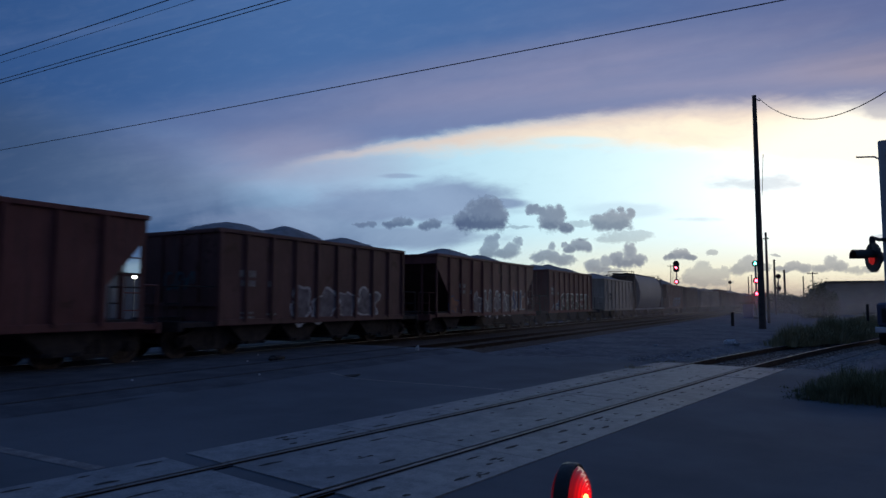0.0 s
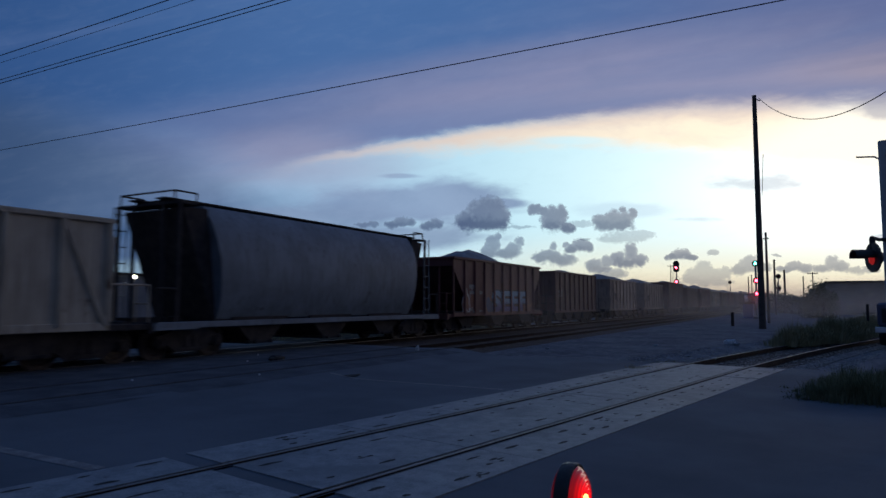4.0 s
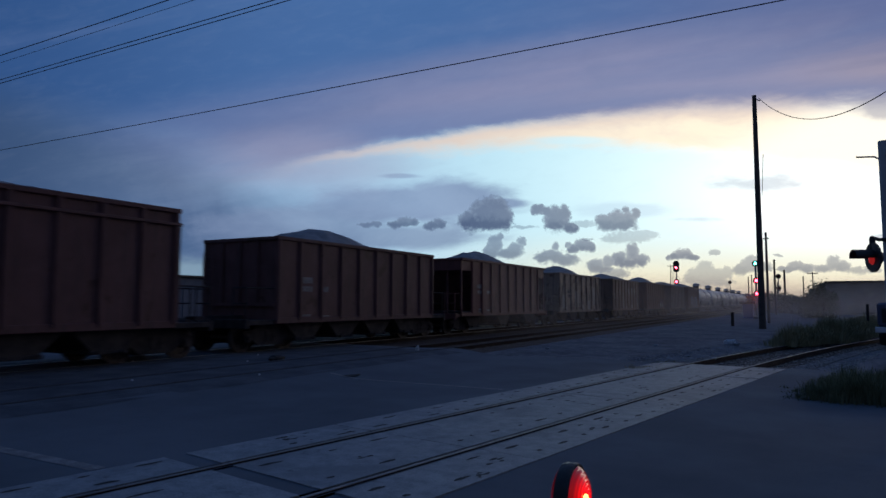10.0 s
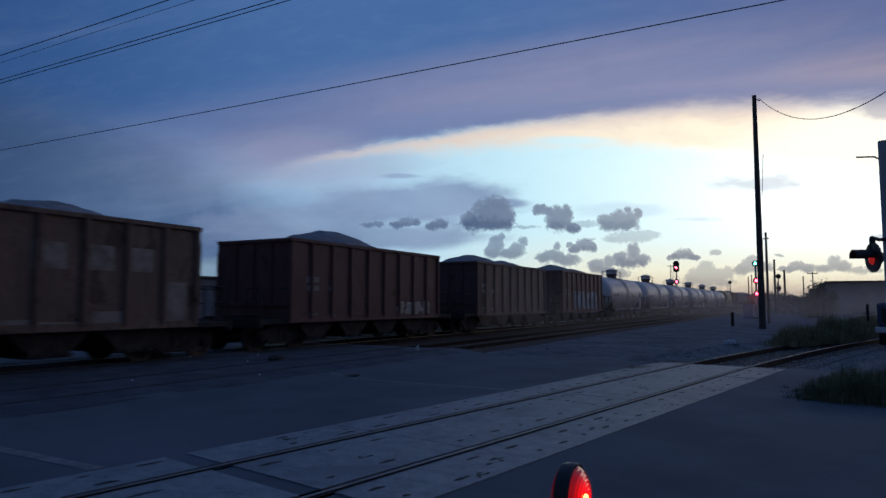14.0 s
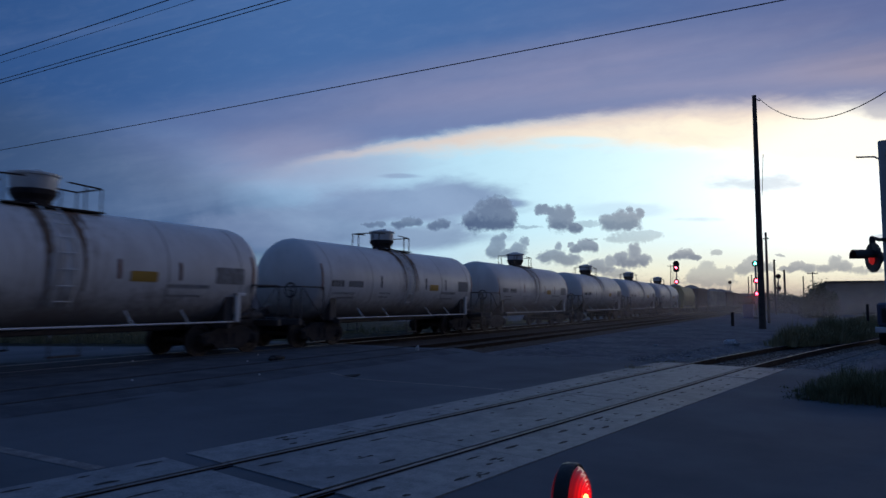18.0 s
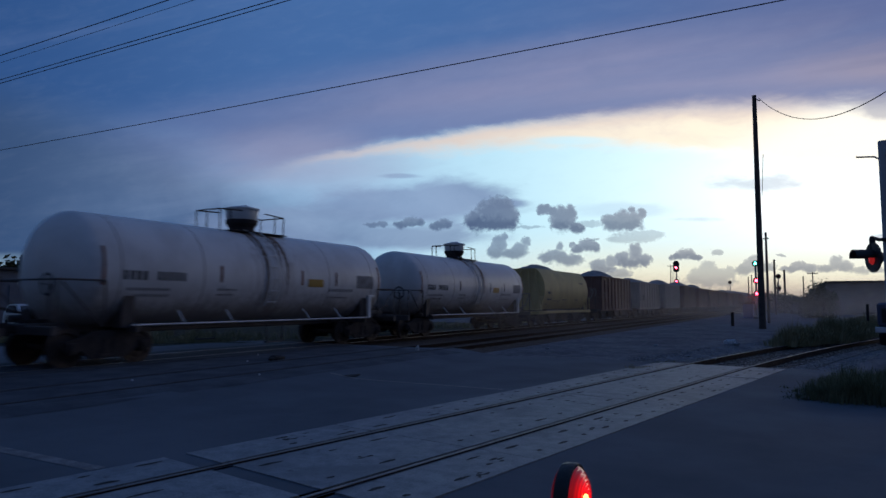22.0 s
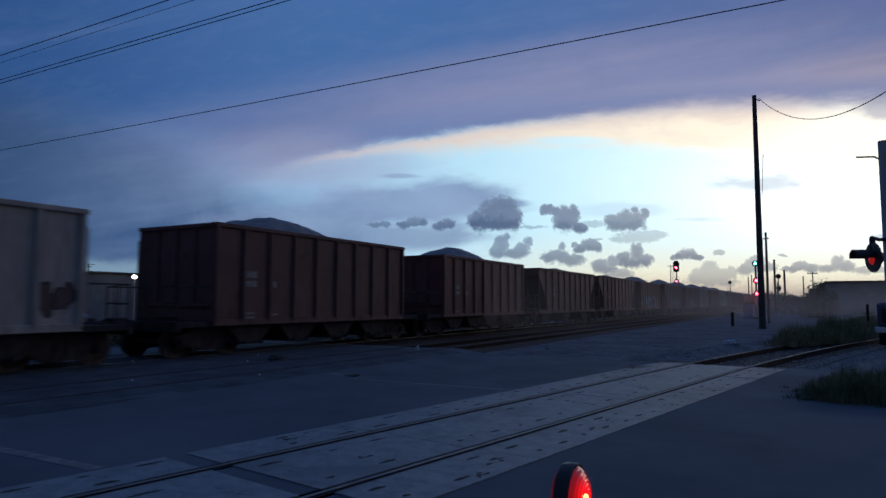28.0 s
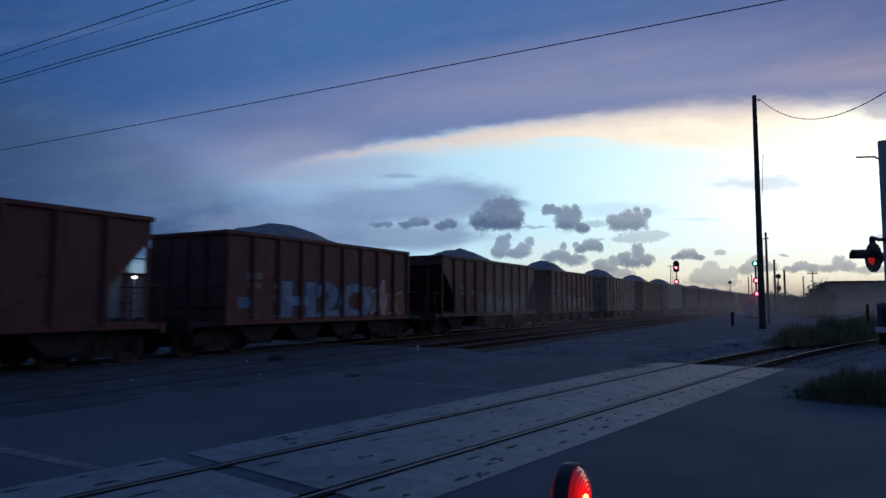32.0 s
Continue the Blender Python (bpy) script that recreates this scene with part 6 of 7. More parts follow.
def shed(name, x0, x1, y0, y1, h, mat, label, bays, face):
    """A low flat-roofed building; bays are doors along the face that looks at the line."""
    b = tagged(new(name), label, "building")
    part("wall", made(lambda m: box(m, x0, x1, y0, y1, -0.1, h)), mat, b)
    part("roof", made(lambda m: box(m, x0 - 0.3, x1 + 0.3, y0 - 0.3, y1 + 0.3, h, h + 0.22, 0.04)), BLACK_METAL, b)
    n = bays
    for i in range(n):
        if face == "x":
            c = y0 + (y1 - y0) * (i + 0.5) / n
            wd = (y1 - y0) / n * 0.34
            part("door", made(lambda m: (box(m, x1, x1 + 0.06, c - wd, c + wd, 0, h * 0.72), [box(m, x1 + 0.06, x1 + 0.09, c - wd, c + wd, z, z + 0.05) for z in (0.6, 1.2, 1.8, 2.4)])), mat, b)
        else:
            c = x0 + (x1 - x0) * (i + 0.5) / n
            wd = (x1 - x0) / n * 0.3
            part("door", made(lambda m: (box(m, c - wd, c + wd, y0 - 0.06, y0, 0, h * 0.7), [box(m, c - wd, c + wd, y0 - 0.09, y0 - 0.06, z, z + 0.05) for z in (0.8, 1.6, 2.4)])), mat, b)
    return b


left_shed = shed("warehouse", -66, -51.5, 26, 62, 3.9, SHED_WALL, "low blue-grey warehouse with a flat roof", 7, "x")
part("aerial", made(lambda m: (rod(m, (-52.2, 33.3, 4.1), (-52.2, 33.3, 4.75), 0.03, 6), box(m, -52.3, -52.1, 33.1, 33.5, 4.5, 4.56), box(m, -52.25, -52.15, 32.8, 33.8, 4.70, 4.74))), BLACK_METAL, left_shed)
for yy in (28.2, 28.9):
    part("vent_stack", made(lambda m: rod(m, (-52.6, yy, 4.0), (-52.6, yy, 5.2), 0.09, 8)), BLACK_METAL, left_shed)
flood = tagged(new("floodlight"), "bright white floodlight on a short pole", "lamp")
part("post", made(lambda m: rod(m, (-48.75, 35.1, -0.1), (-48.75, 35.1, 3.55), 0.07, 8)), GALV, flood)
part("lamp_head", made(lambda m: (box(m, -0.11, 0.11, -0.17, 0.17, -0.12, 0.12, 0.05), m.transform(T(-48.72, 35.08, 3.68) @ Matrix.Rotation(radians(-30), 4, "Z")))), FLOOD_GLOW, flood, "glowing floodlight head")
right_shed = shed("warehouse", 2.3, 60, 110, 150, 4.55, DARK_WALL, "long dark low warehouse behind the bushes", 8, "y")
shed("hut", -6.3, -5.35, 78, 80, 1.5, HUT_WALL, "small blue-grey signal hut beside the line", 1, "y")


def car(x, y, turn, paint, label, tall=0.0):
    c = tagged(new("parked_car"), label, "car")
    body = [(-2.2, 0.35), (-2.25, 0.72), (-1.9, 0.85), (-1.1, 0.95), (-0.55, 1.45 + tall), (1.2, 1.48 + tall), (1.95, 1.0 + tall), (2.2, 0.9), (2.25, 0.4), (1.9, 0.3), (-1.9, 0.3)]
    part("body", made(lambda m: (prism(m, body, -0.86, 0.86), bmesh.ops.bevel(m, geom=m.edges[:], offset=0.05, segments=2, affect="EDGES"))), paint, c)
    for s in (-1, 1):
        part("side_window", made(lambda m: prism(m, [(-0.85, 1.0), (-0.45, 1.38 + tall), (1.1, 1.40 + tall), (1.6, 1.02)], s * 0.87, s * 0.875)), GLASS_DARK, c)
        for yy in (-1.4, 1.35):
            part("wheel", made(lambda m: lathe(m, [(0, -0.1), (0.2, -0.1), (0.32, -0.09), (0.33, 0.0), (0.32, 0.09), (0, 0.09)], T(s * 0.78, yy, 0.33) @ Matrix.Rotation(radians(90), 4, "Y"), 16)), RUBBER, c)
    part("windscreen", made(lambda m: prism(m, [(-1.06, 1.0), (-0.62, 1.40 + tall), (-0.60, 1.38 + tall), (-1.02, 0.97)], -0.7, 0.7)), GLASS_DARK, c)
    c.matrix_basis = T(x, y, 0.0) @ Matrix.Rotation(turn, 4, "Z")


car(-37.2, 20.6, radians(75), WHITE_PAINT, "white car waiting beyond the crossing")
car(-38.9, 23.2, radians(80), BLUE_PAINT, "blue van waiting beyond the crossing", 0.45)

truck = tagged(new("parked_truck"), "blue truck with white bumper parked beside the branch track", "truck")
part("cab", made(lambda m: box(m, 2.30, 4.3, 29.9, 31.9, 0.75, 1.66, 0.08)), BLUE_PAINT, truck)
part("grille", made(lambda m: box(m, 2.45, 4.05, 29.84, 29.9, 0.9, 1.45, 0.02)), BLACK_METAL, truck)
part("bumper", made(lambda m: box(m, 2.24, 4.4, 29.72, 29.9, 0.52, 0.74, 0.03)), WHITE_PAINT, truck)
part("mirror", made(lambda m: (box(m, 1.93, 2.02, 30.1, 30.16, 0.95, 1.6, 0.02), rod(m, (1.8, 30.13, 1.26), (2.2, 30.2, 1.26), 0.02, 6))), BLACK_METAL, truck)
part("bed", made(lambda m: box(m, 2.2, 4.28, 32.0, 36.5, 0.8, 1.3, 0.05)), BLUE_PAINT, truck)
part("chassis", made(lambda m: box(m, 2.5, 4.0, 30.0, 36.4, 0.5, 0.78)), STEEL_DARK, truck)
for s in (2.4, 4.1):
    for yy in (30.7, 35.2):
        part("wheel", made(lambda m: lathe(m, [(0, -0.13), (0.25, -0.13), (0.42, -0.11), (0.44, 0.0), (0.42, 0.11), (0, 0.12)], T(s, yy, 0.44) @ Matrix.Rotation(radians(90), 4, "Y"), 18)), RUBBER, truck)


truck.matrix_basis = T(2.22, 29.9, 0) @ Matrix.Rotation(radians(-11), 4, "Z") @ T(-2.3, -29.9, 0)


def tree(x, y, h, spread, seed, label, n=900, leaf=0.28):
    rnd = random.Random(seed)
    t = tagged(new("tree"), label, "tree")
    limbs = []

    def trunk(m):
        rod(m, (0, 0, -0.1), (0.1, 0, h * 0.45), 0.16, 8, 0.11)
        for k in range(9):
            a = rnd.uniform(0, 6.28)
            z0 = h * rnd.uniform(0.25, 0.5)
            tip = (spread * 0.75 * math.cos(a) * rnd.uniform(0.5, 1), spread * 0.75 * math.sin(a) * rnd.uniform(0.5, 1), h * rnd.uniform(0.55, 0.95))
            rod(m, (0.08, 0, z0), tip, 0.07, 5, 0.02)
            limbs.append(tip)
    part("trunk", made(trunk), BARK, t)
    bm = bmesh.new()
    for k in range(n):
        c = Vector(rnd.choice(limbs)) + Vector([rnd.gauss(0, spread * 0.24) for _ in range(2)] + [rnd.gauss(0, h * 0.11)])
        c.z = max(0.05, c.z - (h * rnd.uniform(0.1, 0.6) if rnd.random() < 0.45 else 0))
        a, b, u = rnd.uniform(0, 6.28), rnd.uniform(-1, 1), leaf * rnd.uniform(0.5, 1.2)
        d = Vector((math.cos(a), math.sin(a), b)).normalized()
        s = d.orthogonal().normalized()
        bm.faces.new([bm.verts.new(c + v) for v in (d * u, s * u * 0.45, -d * u * 0.8, -s * u * 0.45)])
    part("crown", bm, LEAF, t)
    t.matrix_basis = T(x, y, 0)


tree(-0.1, 84, 2.7, 1.2, 3, "dark leafy tree before the long warehouse", 2200, 0.22)
tree(1.3, 83, 3.5, 1.3, 4, "dark leafy tree before the long warehouse", 2600, 0.22)
tree(-2.4, 112, 2.6, 2.4, 5, "low dark bush beside the line", 1800, 0.3)
tree(-4.6, 125, 2.9, 2.6, 14, "low dark bush beside the line", 1800, 0.3)
tree(-6.5, 160, 3.6, 3.4, 6, "low dark tree far along the line", 1500, 0.4)
tree(-11.0, 190, 4.2, 3.8, 7, "low dark tree far along the line", 1500, 0.45)
tree(-80.5, 41.0, 5.6, 2.6, 8, "dark palm-like tree behind the warehouse", 1500, 0.5)
tree(-78.5, 44.5, 5.2, 1.8, 9, "dark palm-like tree behind the warehouse", 1200, 0.5)


def treeline(bm):
    rnd = random.Random(21)
    for k in range(2600):
        a = rnd.uniform(-0.9, 0.62)
        dist = rnd.uniform(420, 520)
        x, y = dist * math.sin(a - YAW * 0.4), dist * math.cos(a - YAW * 0.4)
        hh = 3.4 * (0.55 + 0.45 * noise.noise(Vector((a * 30, 3, 1)))) * rnd.random() ** 0.5
        u = rnd.uniform(1.0, 2.2)
        v = [Vector((x + rnd.uniform(-u, u) * 1.6, y, max(0, hh + rnd.uniform(-u, u) * 0.7))) for _ in range(4)]
        bm.faces.new([bm.verts.new(p) for p in v])


tagged(part("far_woods", made(treeline), LEAF), "low dark line of far trees on the horizon", "trees", kind="stuff")


# ---- grass, litter and debris ----
def grass(name, spots, n, hmin, hmax, seed, label, mat=None, tuft=0.16):
    rnd = random.Random(seed)
    bm = bmesh.new()
    k = 0
    while k < n:
        x0, y0, x1, y1, w = rnd.choice(spots)
        f = rnd.random()
        off = max(-1, min(1, rnd.gauss(0, 0.45)))
        cx, cy = x0 + (x1 - x0) * f + off * w, y0 + (y1 - y0) * f + rnd.gauss(0, 0.25)
        edge = 1 - abs(off) * 0.6
        tall = rnd.uniform(hmin, hmax) * edge * (0.65 + 0.75 * noise.noise(Vector((cx * 0.9, cy * 0.9, 0))))
        m = rnd.randint(18, 46)
        for _ in range(m):
            a = rnd.uniform(0, 6.28)
            d = abs(rnd.gauss(0, 1))
            c, s = math.cos(a), math.sin(a)
            p = Vector((cx + c * d * tuft, cy + s * d * tuft, -0.02))
            h = max(0.03, tall * rnd.uniform(0.55, 1.05) * (1 - 0.16 * d))
            lean = h * (0.10 + 0.30 * d * rnd.random())
            b = rnd.uniform(0.002, 0.006) * (1 + hmax * 0.6)
            turn = a + rnd.uniform(-0.7, 0.7)
            c, s = math.cos(turn), math.sin(turn)
            m1 = p + Vector((c * lean * 0.35, s * lean * 0.35, h * 0.6))
            tip = p + Vector((c * lean * 1.3, s * lean * 1.3, h * (1 - 0.12 * rnd.random())))
            side = Vector((-s, c, 0)) * b
            v = [bm.verts.new(q) for q in (p - side, p + side, m1 + side * 0.7, m1 - side * 0.7, tip)]
            bm.faces.new((v[0], v[1], v[2], v[3]))
            bm.faces.new((v[3], v[2], v[4]))
        k += m
    tagged(part(name, bm, mat or GRASS), label, "grass", kind="stuff")


grass("tall_grass", [(-0.9, 28.5, 2.4, 42.0, 0.8), (0.2, 34.0, 3.4, 48.0, 1.2), (0.9, 40.0, 5.0, 62.0, 1.6), (0.3, 31.0, 2.6, 42.0, 0.8)], 110000, 0.45, 1.6, 1, "tall dry green grass between the branch and the lot")
grass("scrub", [(-20.0, 19.3, -20.0, 60.0, 1.6), (-21.5, 19.3, -21.5, 110.0, 1.8), (-19.4, 18.0, -31.0, 12.4, 0.9), (-20.4, 19.5, -34.0, 13.5, 1.2), (-22, 22, -40, 16, 1.5)], 44000, 0.4, 1.1, 4, "dark low scrub along the far side of the tracks")
grass("roadside_grass", [(0.15, 13.2, 3.6, 13.3, 0.7), (0.4, 14.2, 4.0, 16.0, 0.9), (0.8, 15.5, 5.0, 20.0, 1.0)], 90000, 0.20, 0.74, 2, "dark grass clump at the road edge", DARK_GRASS, 0.13)
grass("grass_tuft", [(-3.72, 18.9, -3.4, 19.1, 0.2), (-3.95, 16.9, -3.6, 17.05, 0.08), (-10.2, 19.2, -9.7, 20.5, 0.2)], 900, 0.06, 0.22, 3, "small weeds at the edge of the crossing")


def lump(name, x, y, z, sx, sy, sz, mat, label, seed):
    rnd = random.Random(seed)
    bm = bmesh.new()
    for k in range(5):
        c = Vector((rnd.uniform(-0.6, 0.6) * sx, rnd.uniform(-0.6, 0.6) * sy, 0.4 * sz))
        m = Matrix.Translation(c) @ Matrix.Rotation(rnd.uniform(0, 3), 4, "Z") @ Matrix.Diagonal((sx * rnd.uniform(0.4, 0.8), sy * rnd.uniform(0.4, 0.8), sz * rnd.uniform(0.5, 1), 1))
        bmesh.ops.create_icosphere(bm, subdivisions=2, radius=1.0, matrix=m)
    for v in bm.verts:
        v.co += Vector([rnd.uniform(-0.15, 0.15) * s for s in (sx, sy, sz)])
    ob = tagged(part(name, bm, mat), label, "litter")
    ob.matrix_basis = T(x, y, z)


lump("debris", -12.08, 12.9, 0.155, 0.16, 0.30, 0.09, RUBBER, "dark scrap of tyre lying on the crossing", 1)
lump("debris", -8.8, 11.7, 0.03, 0.10, 0.22, 0.03, RUBBER, "flat dark scrap lying on the asphalt", 2)
lump("litter", -2.85, 29.1, -0.01, 0.24, 0.14, 0.13, WHITE_PAINT, "crumpled pale sheeting lying on the gravel", 3)
lump("litter", -2.6, 28.7, -0.01, 0.11, 0.09, 0.06, GALV, "crumpled pale scrap lying on the gravel", 4)
lump("litter", -10.6, 17.45, 0.155, 0.06, 0.05, 0.13, WHITE_SIGN, "small white scrap standing at the road edge", 5)
for k, (x, y) in enumerate(((-5.2, 26.1), (-8.26, 22.5), (-3.36, 21.4), (-2.54, 20.9), (-0.1, 13.0), (-1.3, 31.0))):
    lump("stone", x, y, -0.01, 0.09, 0.07, 0.05, GALV, "pale stone lying on the gravel", 20 + k)
for x, y in ((-13.54, 13.71), (-12.3, 12.1), (-21.18, 14.14), (-14.78, 10.69), (-11.22, 8.12), (-13.50, 13.67), (-9.85, 10.02)):
    lump("stone", x, y, rise(x), 0.028, 0.022, 0.02, WHITE_PAINT, "small pale stone on the crossing", 40)

# ---- dusty haze, put in as flat translucent sheets across the line that pale what lies behind ----
def haze_material(k, tint, west, east):
    mat = bpy.data.materials.new("dusty_haze")
    mat.use_nodes = True
    mat.node_tree.nodes.clear()
    g = Graph(mat.node_tree)
    co = g.node("ShaderNodeTexCoord").outputs["Object"]
    sep = g.node("ShaderNodeSeparateXYZ")
    g.feed(sep.inputs[0], co)
    x, z = sep.outputs[0], sep.outputs[2]
    side = g.mul(g.step(*west, x), g.step(*east, x))
    high = g.step(4.4, 0.6, g.add(z, g.mul(g.sub(g.noise(co, 0.25, 4, 0.55), 0.5), 2.6)))
    body, tr, mx = g.node("ShaderNodeBsdfTranslucent"), g.node("ShaderNodeBsdfTransparent"), g.node("ShaderNodeMixShader")
    g.feed(body.inputs["Color"], tint)
    g.feed(mx.inputs[0], g.mul(g.mul(side, g.mul(high, g.step(-0.1, 0.9, z))), k))
    for n, i in ((tr, 1), (body, 2)):
        mat.node_tree.links.new(n.outputs[0], mx.inputs[i])
    out = g.node("ShaderNodeOutputMaterial")
    mat.node_tree.links.new(mx.outputs[0], out.inputs[0])
    return mat


def haze_sheets(mat, ys, x0, x1, label):
    haze = bmesh.new()
    for y in ys:
        grid = [[haze.verts.new((x0 + (x1 - x0) * i / 8, y, -0.02 + 4.62 * j / 4)) for i in range(9)] for j in range(5)]
        for a, b in zip(grid, grid[1:]):
            for i in range(8):
                haze.faces.new((a[i], a[i + 1], b[i + 1], b[i]))
    tagged(part("dust_haze", haze, mat), label, "dust", kind="stuff").matrix_basis = T(-12.0, 0, 0)


haze_sheets(haze_material(0.215, (0.64, 0.57, 0.52), (-11.0, -4.0), (40.0, 20.0)), (54.0, 74.0, 104.0, 155.0), -11.5, 41.5, "flat translucent sheets standing in for brown dusty haze over the line")
# one nearer sheet, added to lift the darks of the wagon sides
haze_sheets(haze_material(0.130, (0.62, 0.58, 0.56), (-11.0, -6.0), (9.0, 0.5)), (29.0,), -11.5, 9.0, "flat translucent sheet that pales the wagons with grey haze")

# ---- low cumulus: two far backdrops of cloud that drift to the east ----
FAR = 2600.0
DRIFT = []


def cloud_backdrop(name, clouds, q0, q1, z0, z1, drift, seed, deep=1.0):
    """A sheet of far cloud: soft-edged heaps with flat bases; slopes to the right and up from the line of sight times FAR."""
    mat = bpy.data.materials.new(name)
    mat.use_nodes = True
    mat.node_tree.nodes.clear()
    g = Graph(mat.node_tree)
    co = g.node("ShaderNodeTexCoord").outputs["Object"]
    sep = g.node("ShaderNodeSeparateXYZ")
    g.feed(sep.inputs[0], co)
    q, r = g.mul(sep.outputs[0], 1 / FAR), g.mul(sep.outputs[2], 1 / FAR)
    v = g.vec(q, r, seed)
    # coordinates a little swirled, edges ragged at two sizes
    wq = g.mul(g.sub(g.noise(v, 60.0, 4, 0.55), 0.5), 0.010)
    wr = g.mul(g.sub(g.noise(g.vec(q, r, seed + 5.0), 60.0, 4, 0.55), 0.5), 0.010)
    lump = g.sub(g.noise(v, 46.0, 6, 0.60, 0.2), 0.5)
    curl = g.sub(g.noise(g.vec(q, r, seed + 2.0), 120.0, 7, 0.68, 0.4), 0.5)
    total, light = None, None
    for heap_of in clouds:
        pale, dens, high = heap_of[0], None, None
        for x, y, rx, ry in heap_of[1:]:
            a = g.mul(g.sub(g.add(q, wq), (x - 784) / 1162.4), 1162.4 / (rx * 1.16))
            b = g.mul(g.sub(g.add(r, wr), (441 - y) / 1162.4), 1162.4 / (ry * 1.16))
            dd = g.sub(1.0, g.add(g.mul(a, a), g.mul(b, b)))
            dens = dd if dens is None else g.m("SMOOTH_MAX", dens, dd, 0.5)
            high = b if high is None else g.m("MAXIMUM", high, g.sub(b, 0.15))
        dens = g.m("MAXIMUM", dens, -1.8)
        dens = g.add(g.mul(dens, 1.15), g.add(g.mul(lump, 2.0), g.mul(curl, 2.3)))
        # fairly crisp heads, bases that fray out
        soft = g.add(0.55, g.mul(g.step(0.1, -0.9, high), 0.6))
        f = g.mul(g.step(-0.30, soft, dens), pale)
        thin = g.add(g.mul(g.step(1.0, -0.1, dens), 0.5), g.mul(g.step(0.0, 1.6, g.add(high, g.mul(lump, 3.0))), 0.45))
        lit = g.mul(f, g.m("MINIMUM", thin, 1.0))
        total = f if total is None else g.m("MAXIMUM", total, f)
        light = lit if light is None else g.m("MAXIMUM", light, lit)
    east = g.step(0.02, 0.50, q)
    col = g.mix(light, g.mix(east, (0.074, 0.112, 0.215), (0.170, 0.192, 0.255)), g.mix(east, (0.230, 0.315, 0.450), (0.46, 0.455, 0.46)))
    em, tr, mx = g.node("ShaderNodeEmission"), g.node("ShaderNodeBsdfTransparent"), g.node("ShaderNodeMixShader")
    g.feed(em.inputs["Color"], col)
    g.feed(mx.inputs[0], g.mul(total, 0.95))
    mat.node_tree.links.new(tr.outputs[0], mx.inputs[1])
    mat.node_tree.links.new(em.outputs[0], mx.inputs[2])
    out = g.node("ShaderNodeOutputMaterial")
    mat.node_tree.links.new(mx.outputs[0], out.inputs[0])
    bm = bmesh.new()
    cols = [[bm.verts.new((FAR * (q0 + (q1 - q0) * i / 12), 0, FAR * z)) for z in (z0, z1)] for i in range(13)]
    for c, d in zip(cols, cols[1:]):
        bm.faces.new((c[0], d[0], d[1], c[1]))
    ob = tagged(part(name, bm, mat), "small grey cumulus clouds low in the bright dusk sky", "sky", kind="structure")
    turn = Matrix((RIGHT, AHEAD, UP)).transposed().to_4x4()

    def at(dq):
        return Matrix.Translation(Vector(EYE) + (AHEAD + RIGHT * dq) * FAR * deep) @ turn @ Matrix.Scale(deep, 4)
    ob.matrix_basis = at(0)
    DRIFT.append((ob, at(-drift / 2), at(drift / 2)))


HIGH_CLOUDS = (
    (1.0, (838, 392, 19, 19), (860, 378, 22, 24), (884, 372, 20, 22), (896, 388, 15, 20), (866, 398, 42, 11)),
    (0.95, (958, 371, 12, 9), (972, 372, 10, 8), (990, 388, 20, 22), (1003, 380, 12, 15), (1016, 403, 15, 9)),
    (0.88, (1076, 394, 17, 14), (1095, 386, 15, 13), (1114, 389, 16, 14), (1130, 378, 8, 8), (1104, 400, 30, 9), (1112, 371, 5, 6)),
    (0.85, (704, 398, 11, 6), (722, 393, 13, 8), (736, 394, 10, 7)),
    (0.65, (655, 399, 14, 5), (672, 397, 9, 5)),
    (0.85, (768, 400, 12, 8), (783, 396, 12, 9)),
    (0.42, (1125, 418, 40, 9), (1152, 415, 22, 6), (1095, 424, 24, 6)),
    (0.45, (928, 402, 24, 3), (908, 402, 12, 2.5)),
    (0.45, (1036, 396, 24, 6), (1045, 423, 12, 2.5)),
)
MIDDLE_CLOUDS = (
    (0.78, (880, 432, 12, 15), (872, 446, 14, 11), (900, 450, 26, 8), (914, 442, 13, 12), (926, 427, 8, 8), (890, 418, 7, 6)),
    (0.80, (965, 455, 16, 10), (985, 453, 16, 11), (1006, 460, 22, 10), (987, 435, 6, 7), (1008, 434, 5, 5)),
    (0.88, (1020, 441, 12, 7), (1036, 434, 13, 10), (1050, 438, 8, 7)),
)
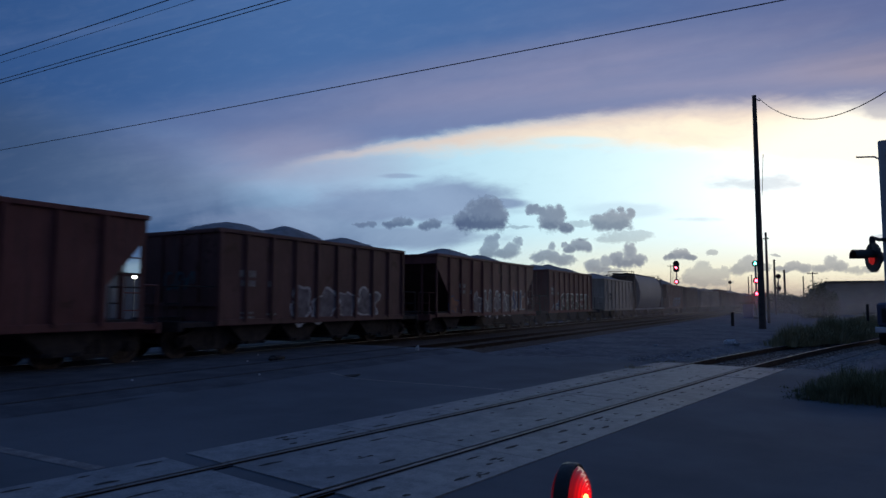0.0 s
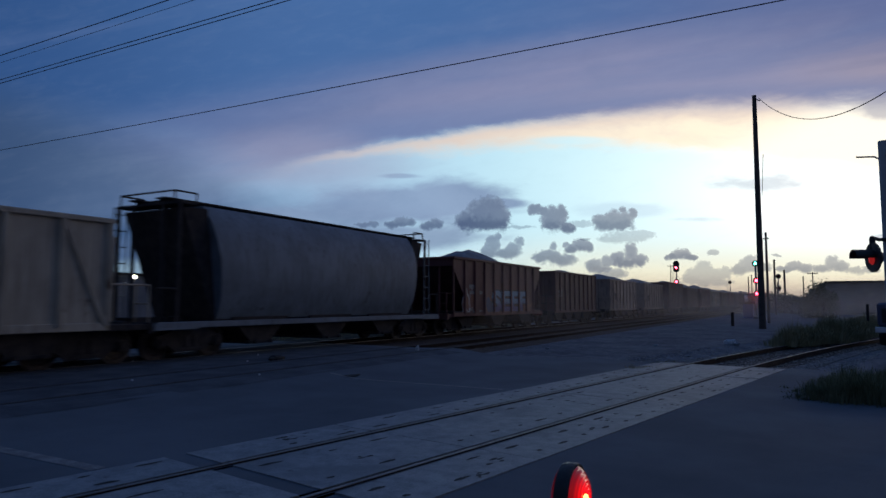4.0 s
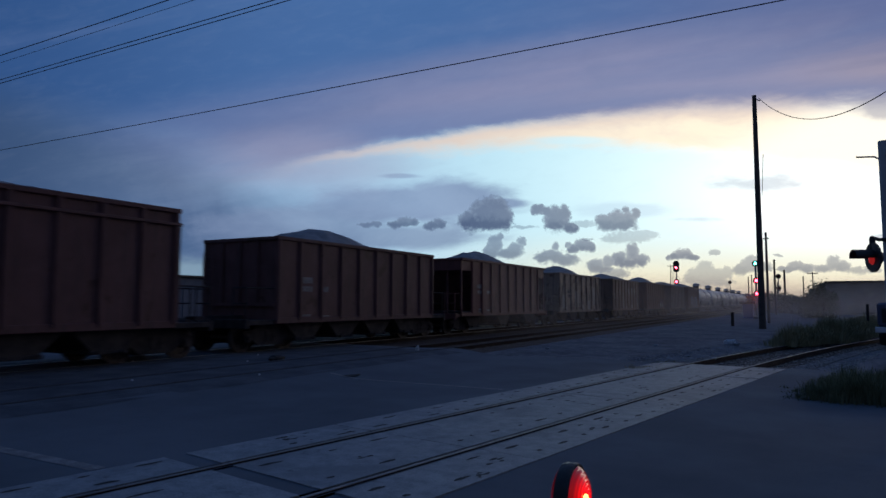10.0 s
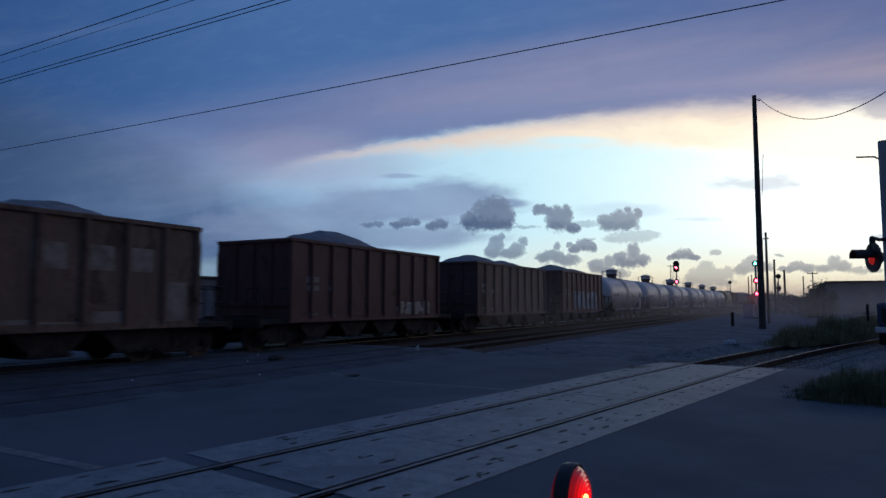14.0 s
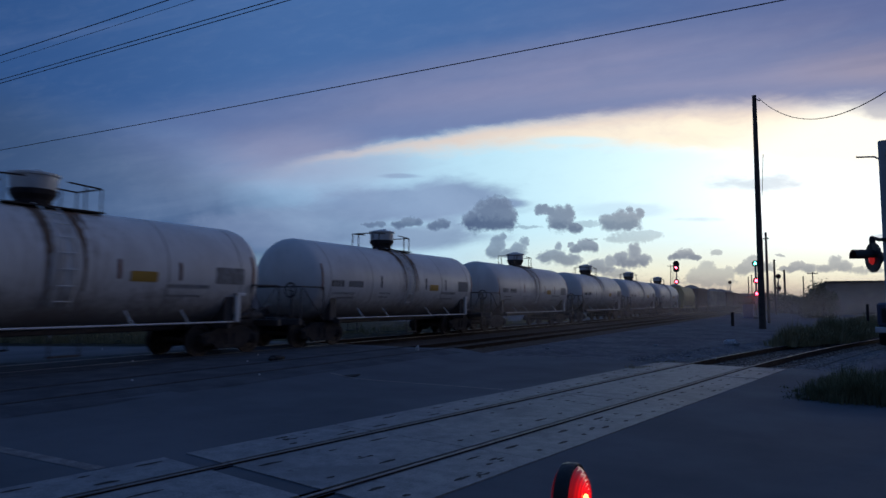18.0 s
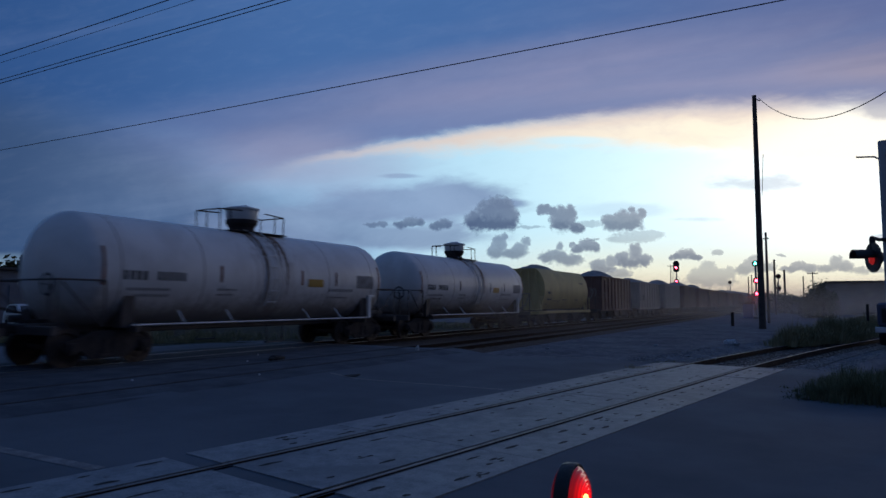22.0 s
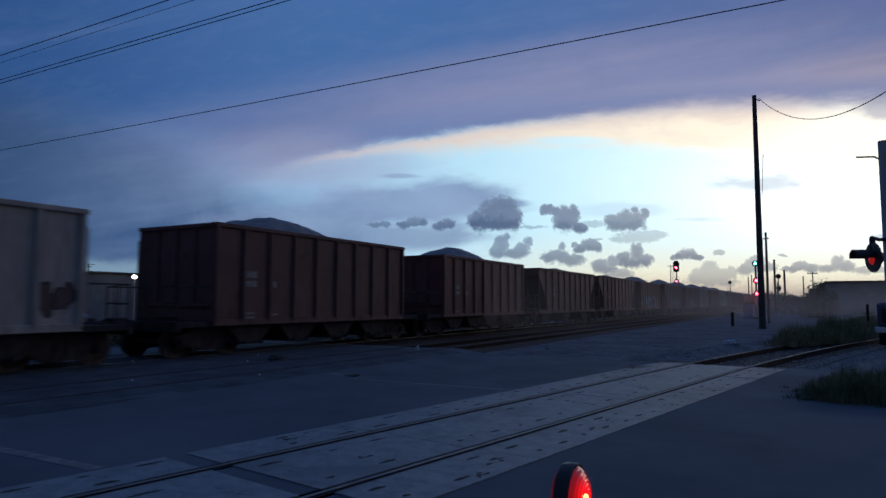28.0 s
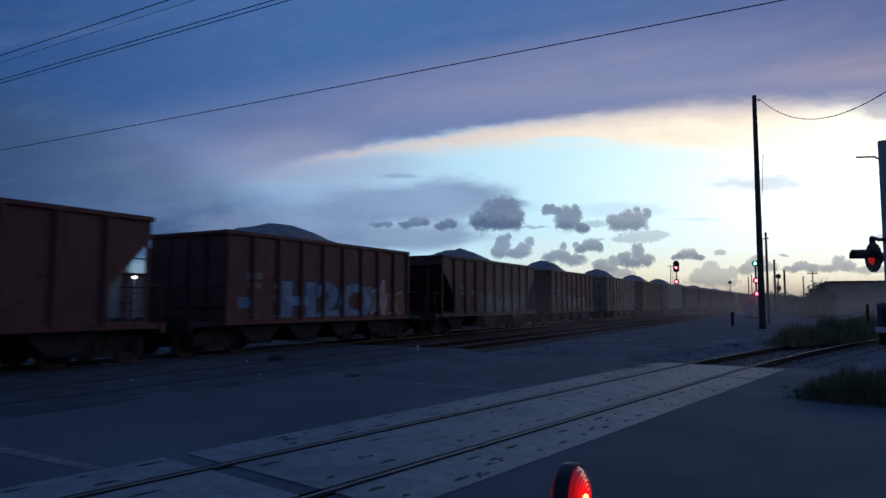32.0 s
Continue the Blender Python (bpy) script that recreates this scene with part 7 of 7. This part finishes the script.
LOW_CLOUDS = (
    (0.82, (1058, 469, 14, 12), (1078, 462, 10, 10), (1068, 478, 22, 8)),
    (0.90, (1098, 457, 12, 12), (1122, 446, 11, 16), (1136, 460, 13, 11), (1114, 467, 22, 9)),
    (0.65, (1095, 484, 18, 8), (1078, 486, 14, 6)),
    (0.9, (1195, 455, 13, 6), (1212, 450, 15, 9), (1228, 455, 13, 5)),
    (0.55, (1230, 491, 17, 13), (1250, 479, 17, 17), (1270, 488, 17, 13), (1290, 482, 10, 10), (1254, 499, 40, 10)),
    (0.7, (1312, 477, 17, 9), (1332, 465, 15, 13), (1354, 472, 15, 9)),
    (0.8, (1395, 476, 16, 5), (1412, 470, 15, 8), (1430, 474, 12, 8)),
    (0.75, (1458, 475, 17, 7), (1478, 464, 12, 13), (1493, 471, 14, 9)),
    (0.6, (1520, 478, 20, 6), (1545, 476, 16, 6)),
    (0.6, (1268, 446, 10, 5), (1381, 451, 9, 2.5)),
)
cloud_backdrop("cloud_backdrop_high", HIGH_CLOUDS, -0.16, 0.36, 0.0, 0.105, 0.0245, 3.0)
cloud_backdrop("cloud_backdrop_middle", MIDDLE_CLOUDS, 0.03, 0.28, -0.035, 0.035, 0.0175, 5.0, 1.04)
cloud_backdrop("cloud_backdrop_low", LOW_CLOUDS, 0.18, 0.72, -0.072, 0.022, 0.0120, 8.0, 1.08)

def motions():
    y_of = {w: w["y_start"] for w in TRAIN}
    for w in TRAIN:
        y = w["y_start"]
        walk(w, [(0.0, T(TRACK_X, y, RAIL_Z)), (32.0, T(TRACK_X, y - SPEED * 32.0, RAIL_Z))])
        del w["y_start"]
    # wheels roll while their wagon runs past; far off, where they are specks, they rest
    turn = SPEED / WHEEL_R
    for ws, at in ROLLING:
        y = y_of[ws.parent] + at[1]
        first, last = max(0, int((y - 62) / SPEED * 30)), min(960, int((y + 4) / SPEED * 30))
        rows = [(k / 30, T(*at) @ Matrix.Rotation(turn * (k - first) / 30, 4, "X")) for k in range(first, last + 1)]
        if first > 0:
            rows.insert(0, (0.0, T(*at)))
        if last < 960:
            rows.append((32.0, rows[-1][1]))
        walk(ws, rows)
    for c, a, b in DRIFT:
        walk(c, [(0.0, a), (32.0, b)])


motions()
